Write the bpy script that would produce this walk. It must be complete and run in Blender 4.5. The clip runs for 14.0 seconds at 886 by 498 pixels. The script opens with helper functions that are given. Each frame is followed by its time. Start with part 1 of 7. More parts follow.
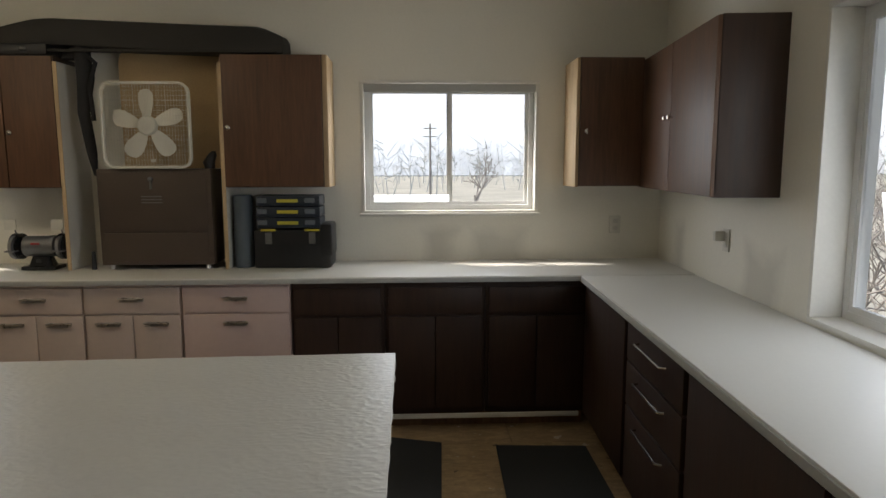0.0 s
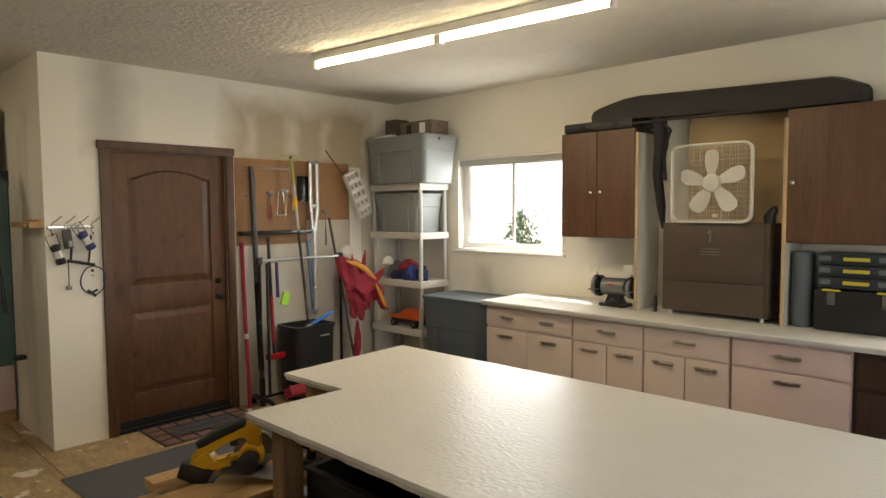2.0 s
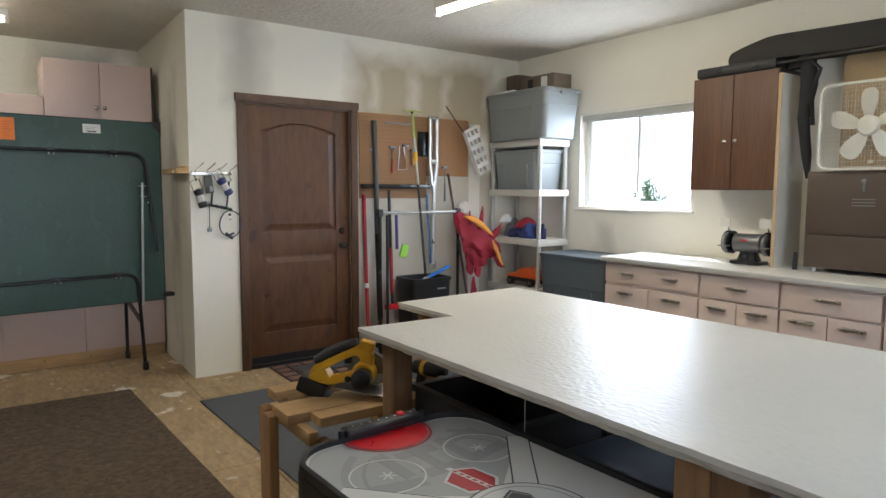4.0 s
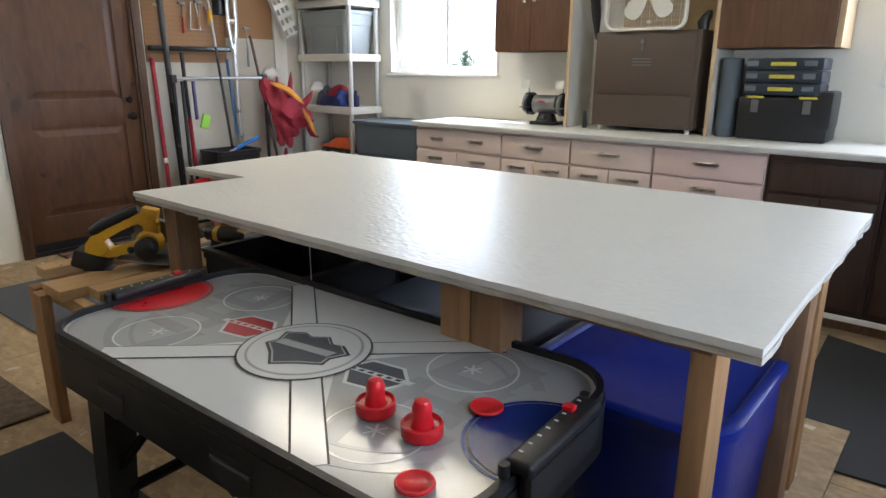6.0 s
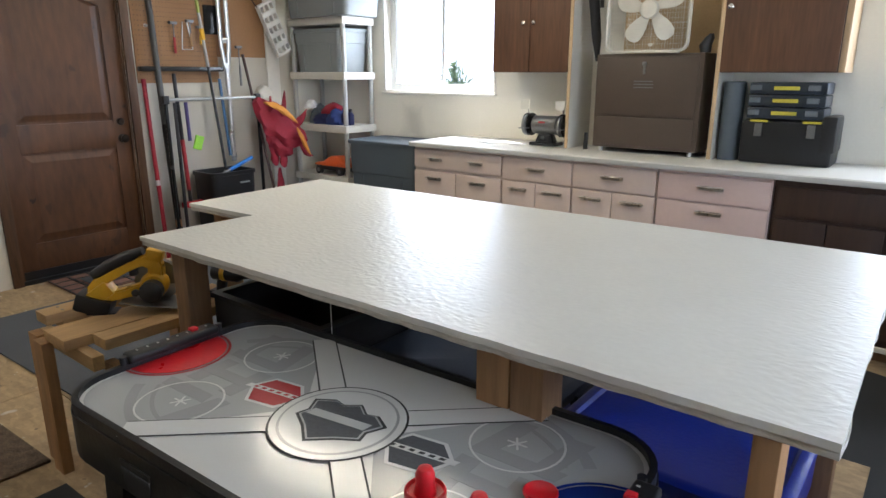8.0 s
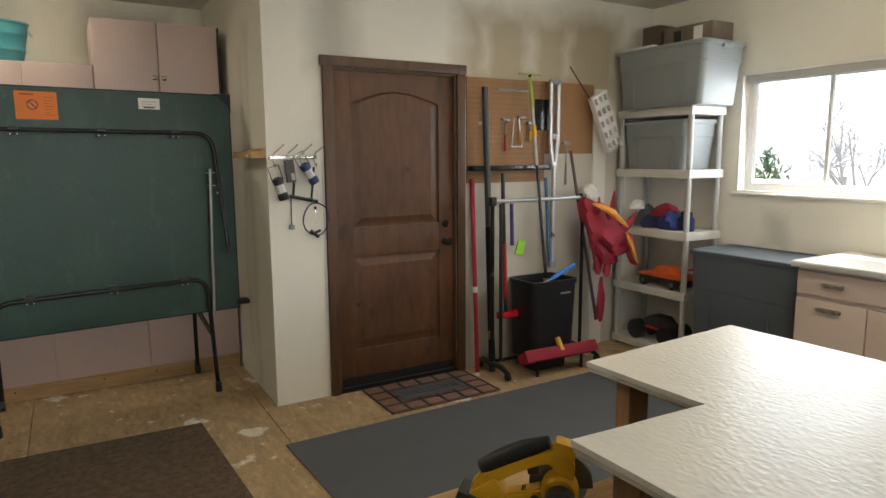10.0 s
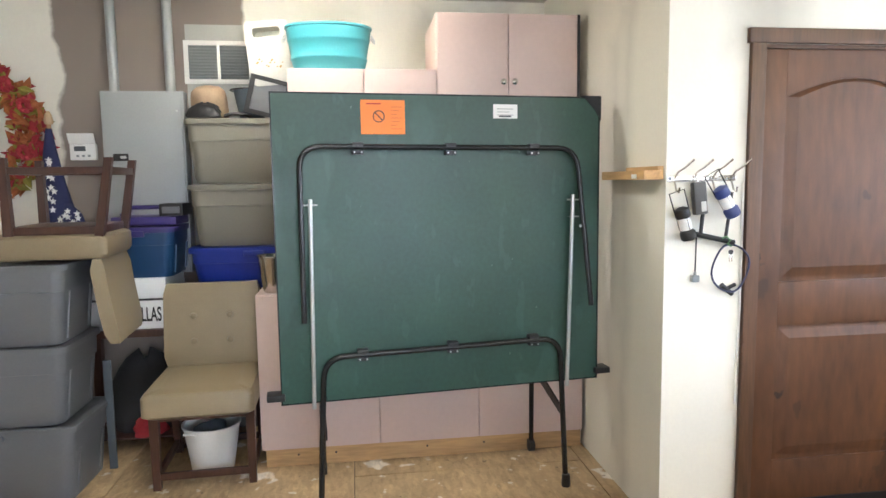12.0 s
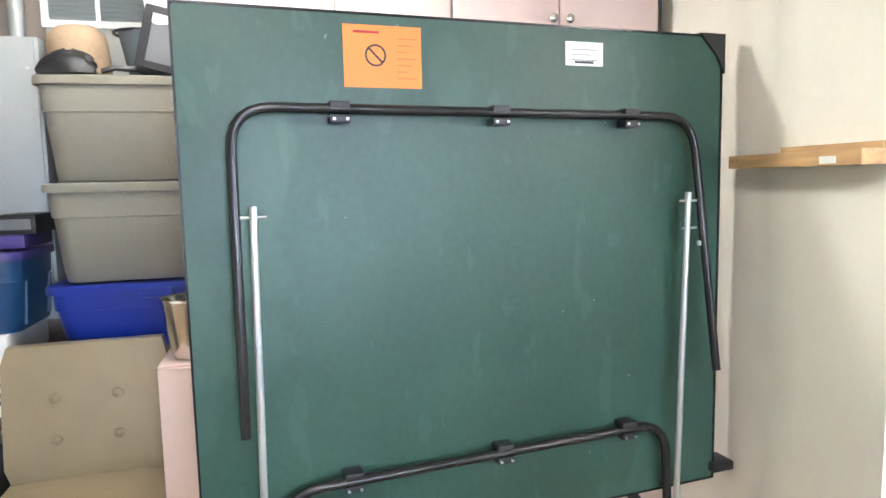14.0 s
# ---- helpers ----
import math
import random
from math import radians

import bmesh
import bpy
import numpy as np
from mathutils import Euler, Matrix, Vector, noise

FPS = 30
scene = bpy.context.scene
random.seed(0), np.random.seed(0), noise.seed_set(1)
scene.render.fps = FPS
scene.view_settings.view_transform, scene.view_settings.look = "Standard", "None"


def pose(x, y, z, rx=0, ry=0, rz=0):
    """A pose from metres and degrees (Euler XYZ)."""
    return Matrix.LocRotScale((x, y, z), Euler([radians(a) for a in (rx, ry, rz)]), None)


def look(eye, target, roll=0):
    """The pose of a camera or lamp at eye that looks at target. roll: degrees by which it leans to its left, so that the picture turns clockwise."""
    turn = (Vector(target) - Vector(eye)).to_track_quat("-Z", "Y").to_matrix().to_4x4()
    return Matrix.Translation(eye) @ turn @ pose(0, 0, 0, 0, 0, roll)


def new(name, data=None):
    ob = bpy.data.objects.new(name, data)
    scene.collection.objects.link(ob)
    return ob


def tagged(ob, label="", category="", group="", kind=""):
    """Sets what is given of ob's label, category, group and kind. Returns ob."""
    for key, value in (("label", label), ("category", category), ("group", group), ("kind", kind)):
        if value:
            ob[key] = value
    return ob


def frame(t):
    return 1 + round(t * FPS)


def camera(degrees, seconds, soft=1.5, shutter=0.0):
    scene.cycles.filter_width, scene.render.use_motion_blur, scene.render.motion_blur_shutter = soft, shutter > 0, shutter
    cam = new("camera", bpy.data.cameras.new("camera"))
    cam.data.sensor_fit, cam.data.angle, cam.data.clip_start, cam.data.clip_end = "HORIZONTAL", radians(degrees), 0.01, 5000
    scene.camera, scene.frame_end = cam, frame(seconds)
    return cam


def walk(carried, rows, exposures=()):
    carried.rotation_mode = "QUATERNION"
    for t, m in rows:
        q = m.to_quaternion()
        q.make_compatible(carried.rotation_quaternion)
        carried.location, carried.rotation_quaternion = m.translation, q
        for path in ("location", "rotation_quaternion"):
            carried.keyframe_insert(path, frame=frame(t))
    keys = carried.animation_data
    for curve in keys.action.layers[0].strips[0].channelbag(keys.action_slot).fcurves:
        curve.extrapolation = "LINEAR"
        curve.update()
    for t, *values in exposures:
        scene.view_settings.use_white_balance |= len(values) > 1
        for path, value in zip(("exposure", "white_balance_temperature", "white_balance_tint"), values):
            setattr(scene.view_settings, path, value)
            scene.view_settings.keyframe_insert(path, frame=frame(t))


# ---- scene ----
cam = camera(69.1, 14.0)
EXPOSURES = [(0.0, 0.10, 6900, 13), (0.5, 0.47, 7100, 13), (1.0, 0.60, 7500, 12), (1.5, 0.78, 7700, 12), (2.2, 1.36, 7400, 13), (4.3, 1.58, 5900, 12), (7.2, 1.60, 5900, 13), (9.5, 1.42, 6300, 12), (10.0, 1.32, 6700, 11), (10.5, 2.15, 6600, 10), (11.0, 2.76, 6100, 11), (12.0, 2.84, 5800, 13), (12.5, 2.88, 5770, 14), (13.0, 3.08, 5700, 14), (13.5, 3.30, 5600, 14), (14.0, 3.50, 5550, 14)]
PATH = [
    (0, (0.219, -0.046, 1.546), (0.308, 1.934, 1.284), -0.1),
    (0.5, (0.22, -0.089, 1.533), (-0.21, 1.856, 1.363), -0.2),
    (1, (0.246, -0.167, 1.584), (-0.615, 1.63, 1.417), -0.2),
    (1.5, (0.251, -0.19, 1.59), (-0.916, 1.428, 1.448), -0.1),
    (2, (0.268, -0.236, 1.619), (-1.119, 1.2, 1.496), -0.4),
    (2.2, (0.257, -0.253, 1.607), (-1.195, 1.118, 1.502), -0.7),
    (4.3, (0.291, -0.164, 1.37), (-1.342, 0.975, 1.174), 0.1),
    (4.5, (0.323, -0.136, 1.353), (-1.272, 1.046, 1.11), 0.1),
    (5, (0.354, -0.104, 1.322), (-1.108, 1.21, 0.952), 0.0),
    (5.5, (0.363, -0.081, 1.307), (-0.967, 1.337, 0.835), 0.2),
    (6, (0.361, -0.074, 1.299), (-0.872, 1.405, 0.757), 0.3),
    (6.5, (0.352, -0.077, 1.299), (-0.82, 1.434, 0.713), 0.4),
    (7, (0.345, -0.08, 1.322), (-0.797, 1.444, 0.71), 0.3),
    (7.2, (0.338, -0.078, 1.339), (-0.8, 1.449, 0.729), 0.3),
    (9.3, (-0.352, -0.086, 1.471), (-1.823, 1.231, 1.15), 0.0),
    (9.5, (-0.486, -0.065, 1.468), (-2.015, 1.186, 1.152), -0.0),
    (10, (-0.816, -0.018, 1.517), (-2.527, 0.977, 1.232), -0.4),
    (10.5, (-1.142, -0.114, 1.561), (-2.959, 0.676, 1.283), -0.5),
    (11, (-1.449, -0.135, 1.503), (-3.342, 0.468, 1.273), -0.8),
    (11.5, (-1.782, -0.181, 1.535), (-3.731, 0.216, 1.327), -0.9),
    (12, (-2.106, -0.259, 1.521), (-4.077, 0.007, 1.311), -0.8),
    (12.5, (-2.398, -0.308, 1.516), (-4.372, -0.07, 1.3), -1.0),
    (13, (-2.758, -0.314, 1.493), (-4.732, -0.074, 1.278), -1.2),
    (13.5, (-3.063, -0.345, 1.495), (-5.024, -0.02, 1.273), -1.1),
    (14, (-3.399, -0.382, 1.501), (-5.33, 0.091, 1.288), -1.3),
]
walk(cam, [(t, look(eye, target, roll)) for t, eye, target, roll in PATH], EXPOSURES)

# ---- light ----
world = bpy.data.worlds.new("sky")
scene.world = world
world.use_nodes = True
wn = world.node_tree
SUN_WAY = Vector((0.75, -0.45, -1.0)).normalized()
sky = wn.nodes.new("ShaderNodeTexSky")
sky.sky_type = "NISHITA"
sky.sun_disc = False
sky.sun_elevation = math.asin(-SUN_WAY.z)
sky.sun_rotation = math.atan2(-SUN_WAY.x, -SUN_WAY.y)
sky.dust_density = 0.6
wn.links.new(sky.outputs[0], wn.nodes["Background"].inputs[0])
wn.nodes["Background"].inputs[1].default_value = 0.15

sun = new("sun", bpy.data.lights.new("sun", "SUN"))
sun.data.energy, sun.data.angle, sun.data.color = 5.0, radians(0.5), (1.0, 0.95, 0.87)
sun.matrix_basis = look((0, 0, 6), Vector((0, 0, 6)) + SUN_WAY)


def area(name, m, w, h, watts, colour):
    ob = new(name, bpy.data.lights.new(name, "AREA"))
    ob.data.shape, ob.data.size, ob.data.size_y = "RECTANGLE", w, h
    ob.data.energy, ob.data.color = watts, colour
    ob.matrix_basis = m
    return ob


EX, NY = 1.85, 4.15
DAY = (0.86, 0.93, 1.0)
WARM = (1.0, 0.86, 0.64)
area("window_light", look((-3.2, 4.20, 1.65), (-3.2, 0, 1.2)), 1.05, 0.75, 8, DAY)
area("window_light", look((0.45, 4.20, 1.65), (0.45, 0, 1.2)), 1.05, 0.75, 8, DAY)
area("window_light", pose(EX, NY, 0, 0, 0, -2.5) @ look((0.12, -2.95, 1.52), (-3.0, -2.95, 1.0)), 2.0, 1.05, 12, DAY)
area("tube_light", look((-2.897, 2.410, 2.555), (-2.897, 2.410, 0)) @ pose(0, 0, 0, 0, 0, 6.0), 1.0, 0.032, 2.5, WARM)
area("tube_light", look((-1.833, 2.522, 2.555), (-1.833, 2.522, 0)) @ pose(0, 0, 0, 0, 0, 6.0), 1.0, 0.032, 2.5, WARM)
area("tube_light", look((-5.36, -0.55, 2.555), (-5.36, -0.55, 0)), 0.10, 1.05, 1.7, (1.0, 0.92, 0.80))
# Added fill light, no such lamp known, to brighten the alcove end evenly.
area("tube_light", look((-3.35, -0.45, 2.555), (-3.35, -0.45, 0)), 1.05, 0.10, 2.3, (1.0, 0.92, 0.80))


# ---- materials ----
def mat(name, colour, rough=0.6, metal=0.0, var=0.12, scale=6.0, fine=90.0, bump=0.15, spread=0.0, coat=0.0, depth=0.004, stretch=(1, 1, 1)):
    m = bpy.data.materials.new(name)
    m.use_nodes = True
    n, l = m.node_tree.nodes, m.node_tree.links
    b = n["Principled BSDF"]
    b.inputs["Metallic"].default_value = metal
    b.inputs["Coat Weight"].default_value = coat
    tc = n.new("ShaderNodeTexCoord")
    mp = n.new("ShaderNodeMapping")
    mp.inputs["Scale"].default_value = stretch
    l.new(tc.outputs["Object"], mp.inputs["Vector"])
    a = n.new("ShaderNodeTexNoise")
    a.inputs["Scale"].default_value, a.inputs["Detail"].default_value = scale, 5
    f = n.new("ShaderNodeTexNoise")
    f.inputs["Scale"].default_value, f.inputs["Detail"].default_value = fine, 4
    l.new(mp.outputs[0], a.inputs["Vector"])
    l.new(mp.outputs[0], f.inputs["Vector"])
    add = n.new("ShaderNodeMath")
    add.operation = "MULTIPLY_ADD"
    add.inputs[1].default_value = 0.6
    l.new(a.outputs[0], add.inputs[0])
    sc = n.new("ShaderNodeMath")
    sc.operation = "MULTIPLY"
    sc.inputs[1].default_value = 0.4
    l.new(f.outputs[0], sc.inputs[0])
    l.new(sc.outputs[0], add.inputs[2])
    r = n.new("ShaderNodeValToRGB")
    lo = [c * (1 - var) for c in colour]
    hi = [min(1, c * (1 + var)) for c in colour]
    r.color_ramp.elements[0].position, r.color_ramp.elements[1].position = 0.3, 0.7
    r.color_ramp.elements[0].color, r.color_ramp.elements[1].color = (*lo, 1), (*hi, 1)
    l.new(add.outputs[0], r.inputs[0])
    out = r.outputs[0]
    if spread:
        oi = n.new("ShaderNodeObjectInfo")
        hs = n.new("ShaderNodeHueSaturation")
        mr = n.new("ShaderNodeMapRange")
        mr.inputs["To Min"].default_value, mr.inputs["To Max"].default_value = 1 - spread, 1 + spread
        l.new(oi.outputs["Random"], mr.inputs["Value"])
        l.new(mr.outputs[0], hs.inputs["Value"])
        l.new(out, hs.inputs["Color"])
        out = hs.outputs[0]
    l.new(out, b.inputs["Base Color"])
    rr = n.new("ShaderNodeMapRange")
    rr.inputs["To Min"].default_value, rr.inputs["To Max"].default_value = max(0.02, rough - 0.1), min(1, rough + 0.1)
    l.new(a.outputs[0], rr.inputs["Value"])
    l.new(rr.outputs[0], b.inputs["Roughness"])
    bp = n.new("ShaderNodeBump")
    bp.inputs["Strength"].default_value, bp.inputs["Distance"].default_value = bump, depth
    l.new(f.outputs[0], bp.inputs["Height"])
    l.new(bp.outputs[0], b.inputs["Normal"])
    return m


def nodes_of(m):
    n = m.node_tree.nodes
    base = [x for x in m.node_tree.links if x.to_socket.name == "Base Color"][0]
    return n, m.node_tree.links, n["Principled BSDF"], base.from_socket


def patched(m, patches):
    """Areas of another colour, painted shadow among them, with uneven edges: (low corner, high corner, colour,
    softness, strength).
    """
    n, l, b, out = nodes_of(m)
    geo = n.new("ShaderNodeNewGeometry")
    wob = n.new("ShaderNodeTexNoise")
    wob.inputs["Scale"].default_value, wob.inputs["Detail"].default_value = 3.5, 6
    l.new(geo.outputs["Position"], wob.inputs["Vector"])
    sub = n.new("ShaderNodeVectorMath")
    sub.operation = "MULTIPLY_ADD"
    sub.inputs[1].default_value = (0.22, 0.22, 0.22)
    l.new(wob.outputs["Color"], sub.inputs[0])
    l.new(geo.outputs["Position"], sub.inputs[2])
    off = n.new("ShaderNodeVectorMath")
    off.operation = "SUBTRACT"
    off.inputs[1].default_value = (0.11, 0.11, 0.11)
    l.new(sub.outputs[0], off.inputs[0])
    for lo, hi, colour, soft, strength in patches:
        c = [(p + q) / 2 for p, q in zip(lo, hi)]
        h = [(q - p) / 2 for p, q in zip(lo, hi)]
        d = n.new("ShaderNodeVectorMath")
        d.operation = "SUBTRACT"
        d.inputs[1].default_value = c
        l.new(off.outputs[0], d.inputs[0])
        ab = n.new("ShaderNodeVectorMath")
        ab.operation = "ABSOLUTE"
        l.new(d.outputs[0], ab.inputs[0])
        s2 = n.new("ShaderNodeVectorMath")
        s2.operation = "SUBTRACT"
        s2.inputs[1].default_value = h
        l.new(ab.outputs[0], s2.inputs[0])
        xyz = n.new("ShaderNodeSeparateXYZ")
        l.new(s2.outputs[0], xyz.inputs[0])
        m1 = n.new("ShaderNodeMath")
        m1.operation = "MAXIMUM"
        l.new(xyz.outputs[0], m1.inputs[0])
        l.new(xyz.outputs[1], m1.inputs[1])
        m2 = n.new("ShaderNodeMath")
        m2.operation = "MAXIMUM"
        l.new(m1.outputs[0], m2.inputs[0])
        l.new(xyz.outputs[2], m2.inputs[1])
        mr = n.new("ShaderNodeMapRange")
        mr.inputs["From Min"].default_value, mr.inputs["From Max"].default_value = soft, -soft
        mr.inputs["To Max"].default_value = strength
        l.new(m2.outputs[0], mr.inputs["Value"])
        mix = n.new("ShaderNodeMix")
        mix.data_type = "RGBA"
        mix.inputs[7].default_value = (*colour, 1)
        l.new(mr.outputs[0], mix.inputs[0])
        l.new(out, mix.inputs[6])
        out = mix.outputs[2]
    l.new(out, b.inputs["Base Color"])
    return m


def wood(name, colour, rough=0.5, var=0.35, stretch=(14, 14, 1.2), coat=0.0, spread=0.0, bump=0.2):
    return mat(name, colour, rough, var=var, scale=2.2, fine=9, bump=bump, stretch=stretch, coat=coat, spread=spread, depth=0.002)


def speckled(m, colour, scale, size, amount=1.0, stretch=(1, 1, 1)):
    """Chips and splashes of another colour."""
    n, l, b, out = nodes_of(m)
    tc = n.new("ShaderNodeTexCoord")
    mp = n.new("ShaderNodeMapping")
    mp.inputs["Scale"].default_value = stretch
    l.new(tc.outputs["Object"], mp.inputs["Vector"])
    t = n.new("ShaderNodeTexNoise")
    t.inputs["Scale"].default_value, t.inputs["Detail"].default_value = scale, 3
    l.new(mp.outputs[0], t.inputs["Vector"])
    mr = n.new("ShaderNodeMapRange")
    mr.inputs["From Min"].default_value, mr.inputs["From Max"].default_value = size, size + 0.03
    mr.inputs["To Max"].default_value = amount
    l.new(t.outputs[0], mr.inputs["Value"])
    mix = n.new("ShaderNodeMix")
    mix.data_type = "RGBA"
    mix.inputs[7].default_value = (*colour, 1)
    l.new(mr.outputs[0], mix.inputs[0])
    l.new(out, mix.inputs[6])
    l.new(mix.outputs[2], b.inputs["Base Color"])
    return m


def strands(m, scale, amount):
    """Pressed wood strands that differ in tone, lying two ways."""
    n, l, b, out = nodes_of(m)
    tc = n.new("ShaderNodeTexCoord")
    for turn in (0.35, 1.9):
        mp = n.new("ShaderNodeMapping")
        mp.inputs["Rotation"].default_value = (0, 0, turn)
        mp.inputs["Scale"].default_value = (0.32, 1, 0.01)
        l.new(tc.outputs["Object"], mp.inputs["Vector"])
        v = n.new("ShaderNodeTexVoronoi")
        v.inputs["Scale"].default_value = scale
        l.new(mp.outputs[0], v.inputs["Vector"])
        xyz = n.new("ShaderNodeSeparateXYZ")
        l.new(v.outputs["Color"], xyz.inputs[0])
        mr = n.new("ShaderNodeMapRange")
        mr.inputs["To Min"].default_value, mr.inputs["To Max"].default_value = 1 - amount, 1 + amount * 0.6
        l.new(xyz.outputs[0], mr.inputs["Value"])
        hs = n.new("ShaderNodeHueSaturation")
        l.new(mr.outputs[0], hs.inputs["Value"])
        l.new(out, hs.inputs["Color"])
        out = hs.outputs[0]
    l.new(out, b.inputs["Base Color"])
    return m


def flaked(m, scale, strength, depth):
    """Pressed wood strands: small tilted flakes lying every way."""
    n, l, b, out = nodes_of(m)
    tc = n.new("ShaderNodeTexCoord")
    wob = n.new("ShaderNodeTexNoise")
    wob.inputs["Scale"].default_value = 9.0
    l.new(tc.outputs["Object"], wob.inputs["Vector"])
    shift = n.new("ShaderNodeVectorMath")
    shift.operation = "MULTIPLY_ADD"
    shift.inputs[1].default_value = (0.06, 0.06, 0.0)
    l.new(wob.outputs["Color"], shift.inputs[0])
    l.new(tc.outputs["Object"], shift.inputs[2])
    last = b.inputs["Normal"].links[0].from_socket
    for turn, sx in ((0.5, 0.6), (2.1, 0.6)):
        mp = n.new("ShaderNodeMapping")
        mp.inputs["Rotation"].default_value = (0, 0, turn)
        mp.inputs["Scale"].default_value = (sx, 1, 0.01)
        l.new(shift.outputs[0], mp.inputs["Vector"])
        v = n.new("ShaderNodeTexVoronoi")
        v.inputs["Scale"].default_value = scale
        l.new(mp.outputs[0], v.inputs["Vector"])
        bp = n.new("ShaderNodeBump")
        bp.inputs["Strength"].default_value, bp.inputs["Distance"].default_value = strength, depth
        l.new(v.outputs["Distance"], bp.inputs["Height"])
        l.new(last, bp.inputs["Normal"])
        last = bp.outputs[0]
    l.new(last, b.inputs["Normal"])
    return m


def glow(name, colour, strength):
    m = bpy.data.materials.new(name)
    m.use_nodes = True
    b = m.node_tree.nodes["Principled BSDF"]
    b.inputs["Base Color"].default_value = (*colour, 1)
    b.inputs["Emission Color"].default_value = (*colour, 1)
    b.inputs["Emission Strength"].default_value = strength
    return m


def clear(name, colour=(1, 1, 1), rough=0.02):
    m = bpy.data.materials.new(name)
    m.use_nodes = True
    b = m.node_tree.nodes["Principled BSDF"]
    b.inputs["Base Color"].default_value = (*colour, 1)
    b.inputs["Transmission Weight"].default_value = 1.0
    b.inputs["Roughness"].default_value = rough
    b.inputs["IOR"].default_value = 1.05
    return m


# The first grey serves joint compound and the shadow painted under window 2.
MUD_AND_SHADE, RAW = (0.40, 0.38, 0.33), (0.38, 0.31, 0.20)
M = {}
M["wall"] = mat("wall_paint", (0.78, 0.75, 0.66), 0.75, var=0.04, scale=1.5, fine=60, bump=0.12)
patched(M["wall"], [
    ((-4.9, 1.30, 2.05), (-4.3, 1.55, 2.75), MUD_AND_SHADE, 0.10, 0.7),
    ((-4.9, 2.32, 1.9), (-4.3, 3.75, 2.52), RAW, 0.10, 0.9),
    # Darker, greyer tone on the wall below the pegboard.
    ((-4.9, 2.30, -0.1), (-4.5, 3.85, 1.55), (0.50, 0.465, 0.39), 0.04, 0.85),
    ((-4.9, 2.45, 2.1), (-4.3, 2.55, 2.42), (0.76, 0.73, 0.66), 0.05, 0.5),
    ((-4.9, 2.88, 2.1), (-4.3, 2.98, 2.42), (0.76, 0.73, 0.66), 0.05, 0.5),
    ((-4.9, 3.25, 2.1), (-4.3, 3.33, 2.42), (0.76, 0.73, 0.66), 0.05, 0.5),
    ((-5.05, 0.8, 0.0), (-4.95, 1.2, 2.3), MUD_AND_SHADE, 0.06, 0.35),
    ((-5.2, 0.8, 0.2), (-5.12, 1.2, 2.2), MUD_AND_SHADE, 0.06, 0.3),
    ((-3.55, 4.0, 0.85), (-3.38, 4.3, 1.12), MUD_AND_SHADE, 0.05, 0.5),
    # Shadow below window 2, painted into the wall colour as two grey patches.
    ((0.28, 4.0, 0.85), (0.45, 4.3, 1.12), MUD_AND_SHADE, 0.05, 0.45),
    ((0.60, 4.0, 0.85), (0.95, 4.3, 1.12), MUD_AND_SHADE, 0.05, 0.45),
    # Greyer patches on the east wall above the counter.
    ((1.6, 3.72, 0.85), (2.1, 3.86, 1.18), MUD_AND_SHADE, 0.05, 0.4),
    ((1.6, 2.62, 0.85), (2.1, 2.92, 1.15), MUD_AND_SHADE, 0.05, 0.4),
    ((-6.5, -2.0, 1.2), (-6.1, -0.90, 2.8), (0.25, 0.21, 0.18), 0.015, 1.0),
    ((-6.5, -2.0, -0.1), (-6.1, -0.7, 1.26), (0.25, 0.21, 0.18), 0.015, 1.0),
    ((-6.5, 0.2, 2.35), (-6.1, 0.75, 2.62), MUD_AND_SHADE, 0.10, 0.7),
    ((-6.5, -0.5, 2.2), (-6.1, -0.2, 2.62), MUD_AND_SHADE, 0.10, 0.35),
])
M["ceiling"] = mat("ceiling_texture", (0.70, 0.66, 0.57), 0.85, var=0.07, scale=3, fine=26, bump=0.9, depth=0.012)
M["osb"] = speckled(mat("floor_board", (0.40, 0.285, 0.155), 0.75, var=0.22, scale=5, fine=45, bump=0.35, spread=0.07), (0.74, 0.70, 0.62), 3.2, 0.65, 0.9)
speckled(M["osb"], (0.66, 0.60, 0.48), 11.0, 0.66, 0.8)
speckled(M["osb"], (0.12, 0.09, 0.06), 16.0, 0.69, 0.8)
strands(M["osb"], 46.0, 0.13)
flaked(M["osb"], 46.0, 0.25, 0.0010)
M["subfloor"] = mat("subfloor", (0.07, 0.06, 0.05), 0.9)
M["trim"] = mat("white_trim", (0.74, 0.72, 0.66), 0.45, var=0.05, scale=5, fine=60)
M["vinyl"] = mat("window_vinyl", (0.78, 0.78, 0.76), 0.35, var=0.03)
M["glass"] = clear("window_glass")
M["door"] = wood("door_alder", (0.095, 0.038, 0.013), 0.5, var=0.42, stretch=(3.4, 3.4, 1.0), coat=0.0)
speckled(M["door"], (0.030, 0.014, 0.008), 4.0, 0.66, 0.55, (1.6, 1.6, 1.0))
speckled(M["door"], (0.018, 0.009, 0.006), 9.0, 0.72, 0.8, (1, 1, 0.8))
M["doortrim"] = wood("door_trim_wood", (0.088, 0.042, 0.019), 0.45, var=0.45, stretch=(10, 10, 1))
M["bronze"] = mat("dark_bronze", (0.035, 0.028, 0.022), 0.35, 0.9)
M["pink"] = mat("pink_enamel", (0.60, 0.46, 0.41), 0.38, var=0.05, scale=3, fine=40, bump=0.05)
M["chrome"] = mat("chrome", (0.62, 0.60, 0.56), 0.2, 1.0, var=0.05)
M["oldchrome"] = mat("tarnished_chrome", (0.40, 0.37, 0.33), 0.30, 0.95, var=0.25, scale=40)
M["beige"] = mat("beige_enamel", (0.585, 0.475, 0.405), 0.38, var=0.05, scale=3, fine=40, bump=0.05)
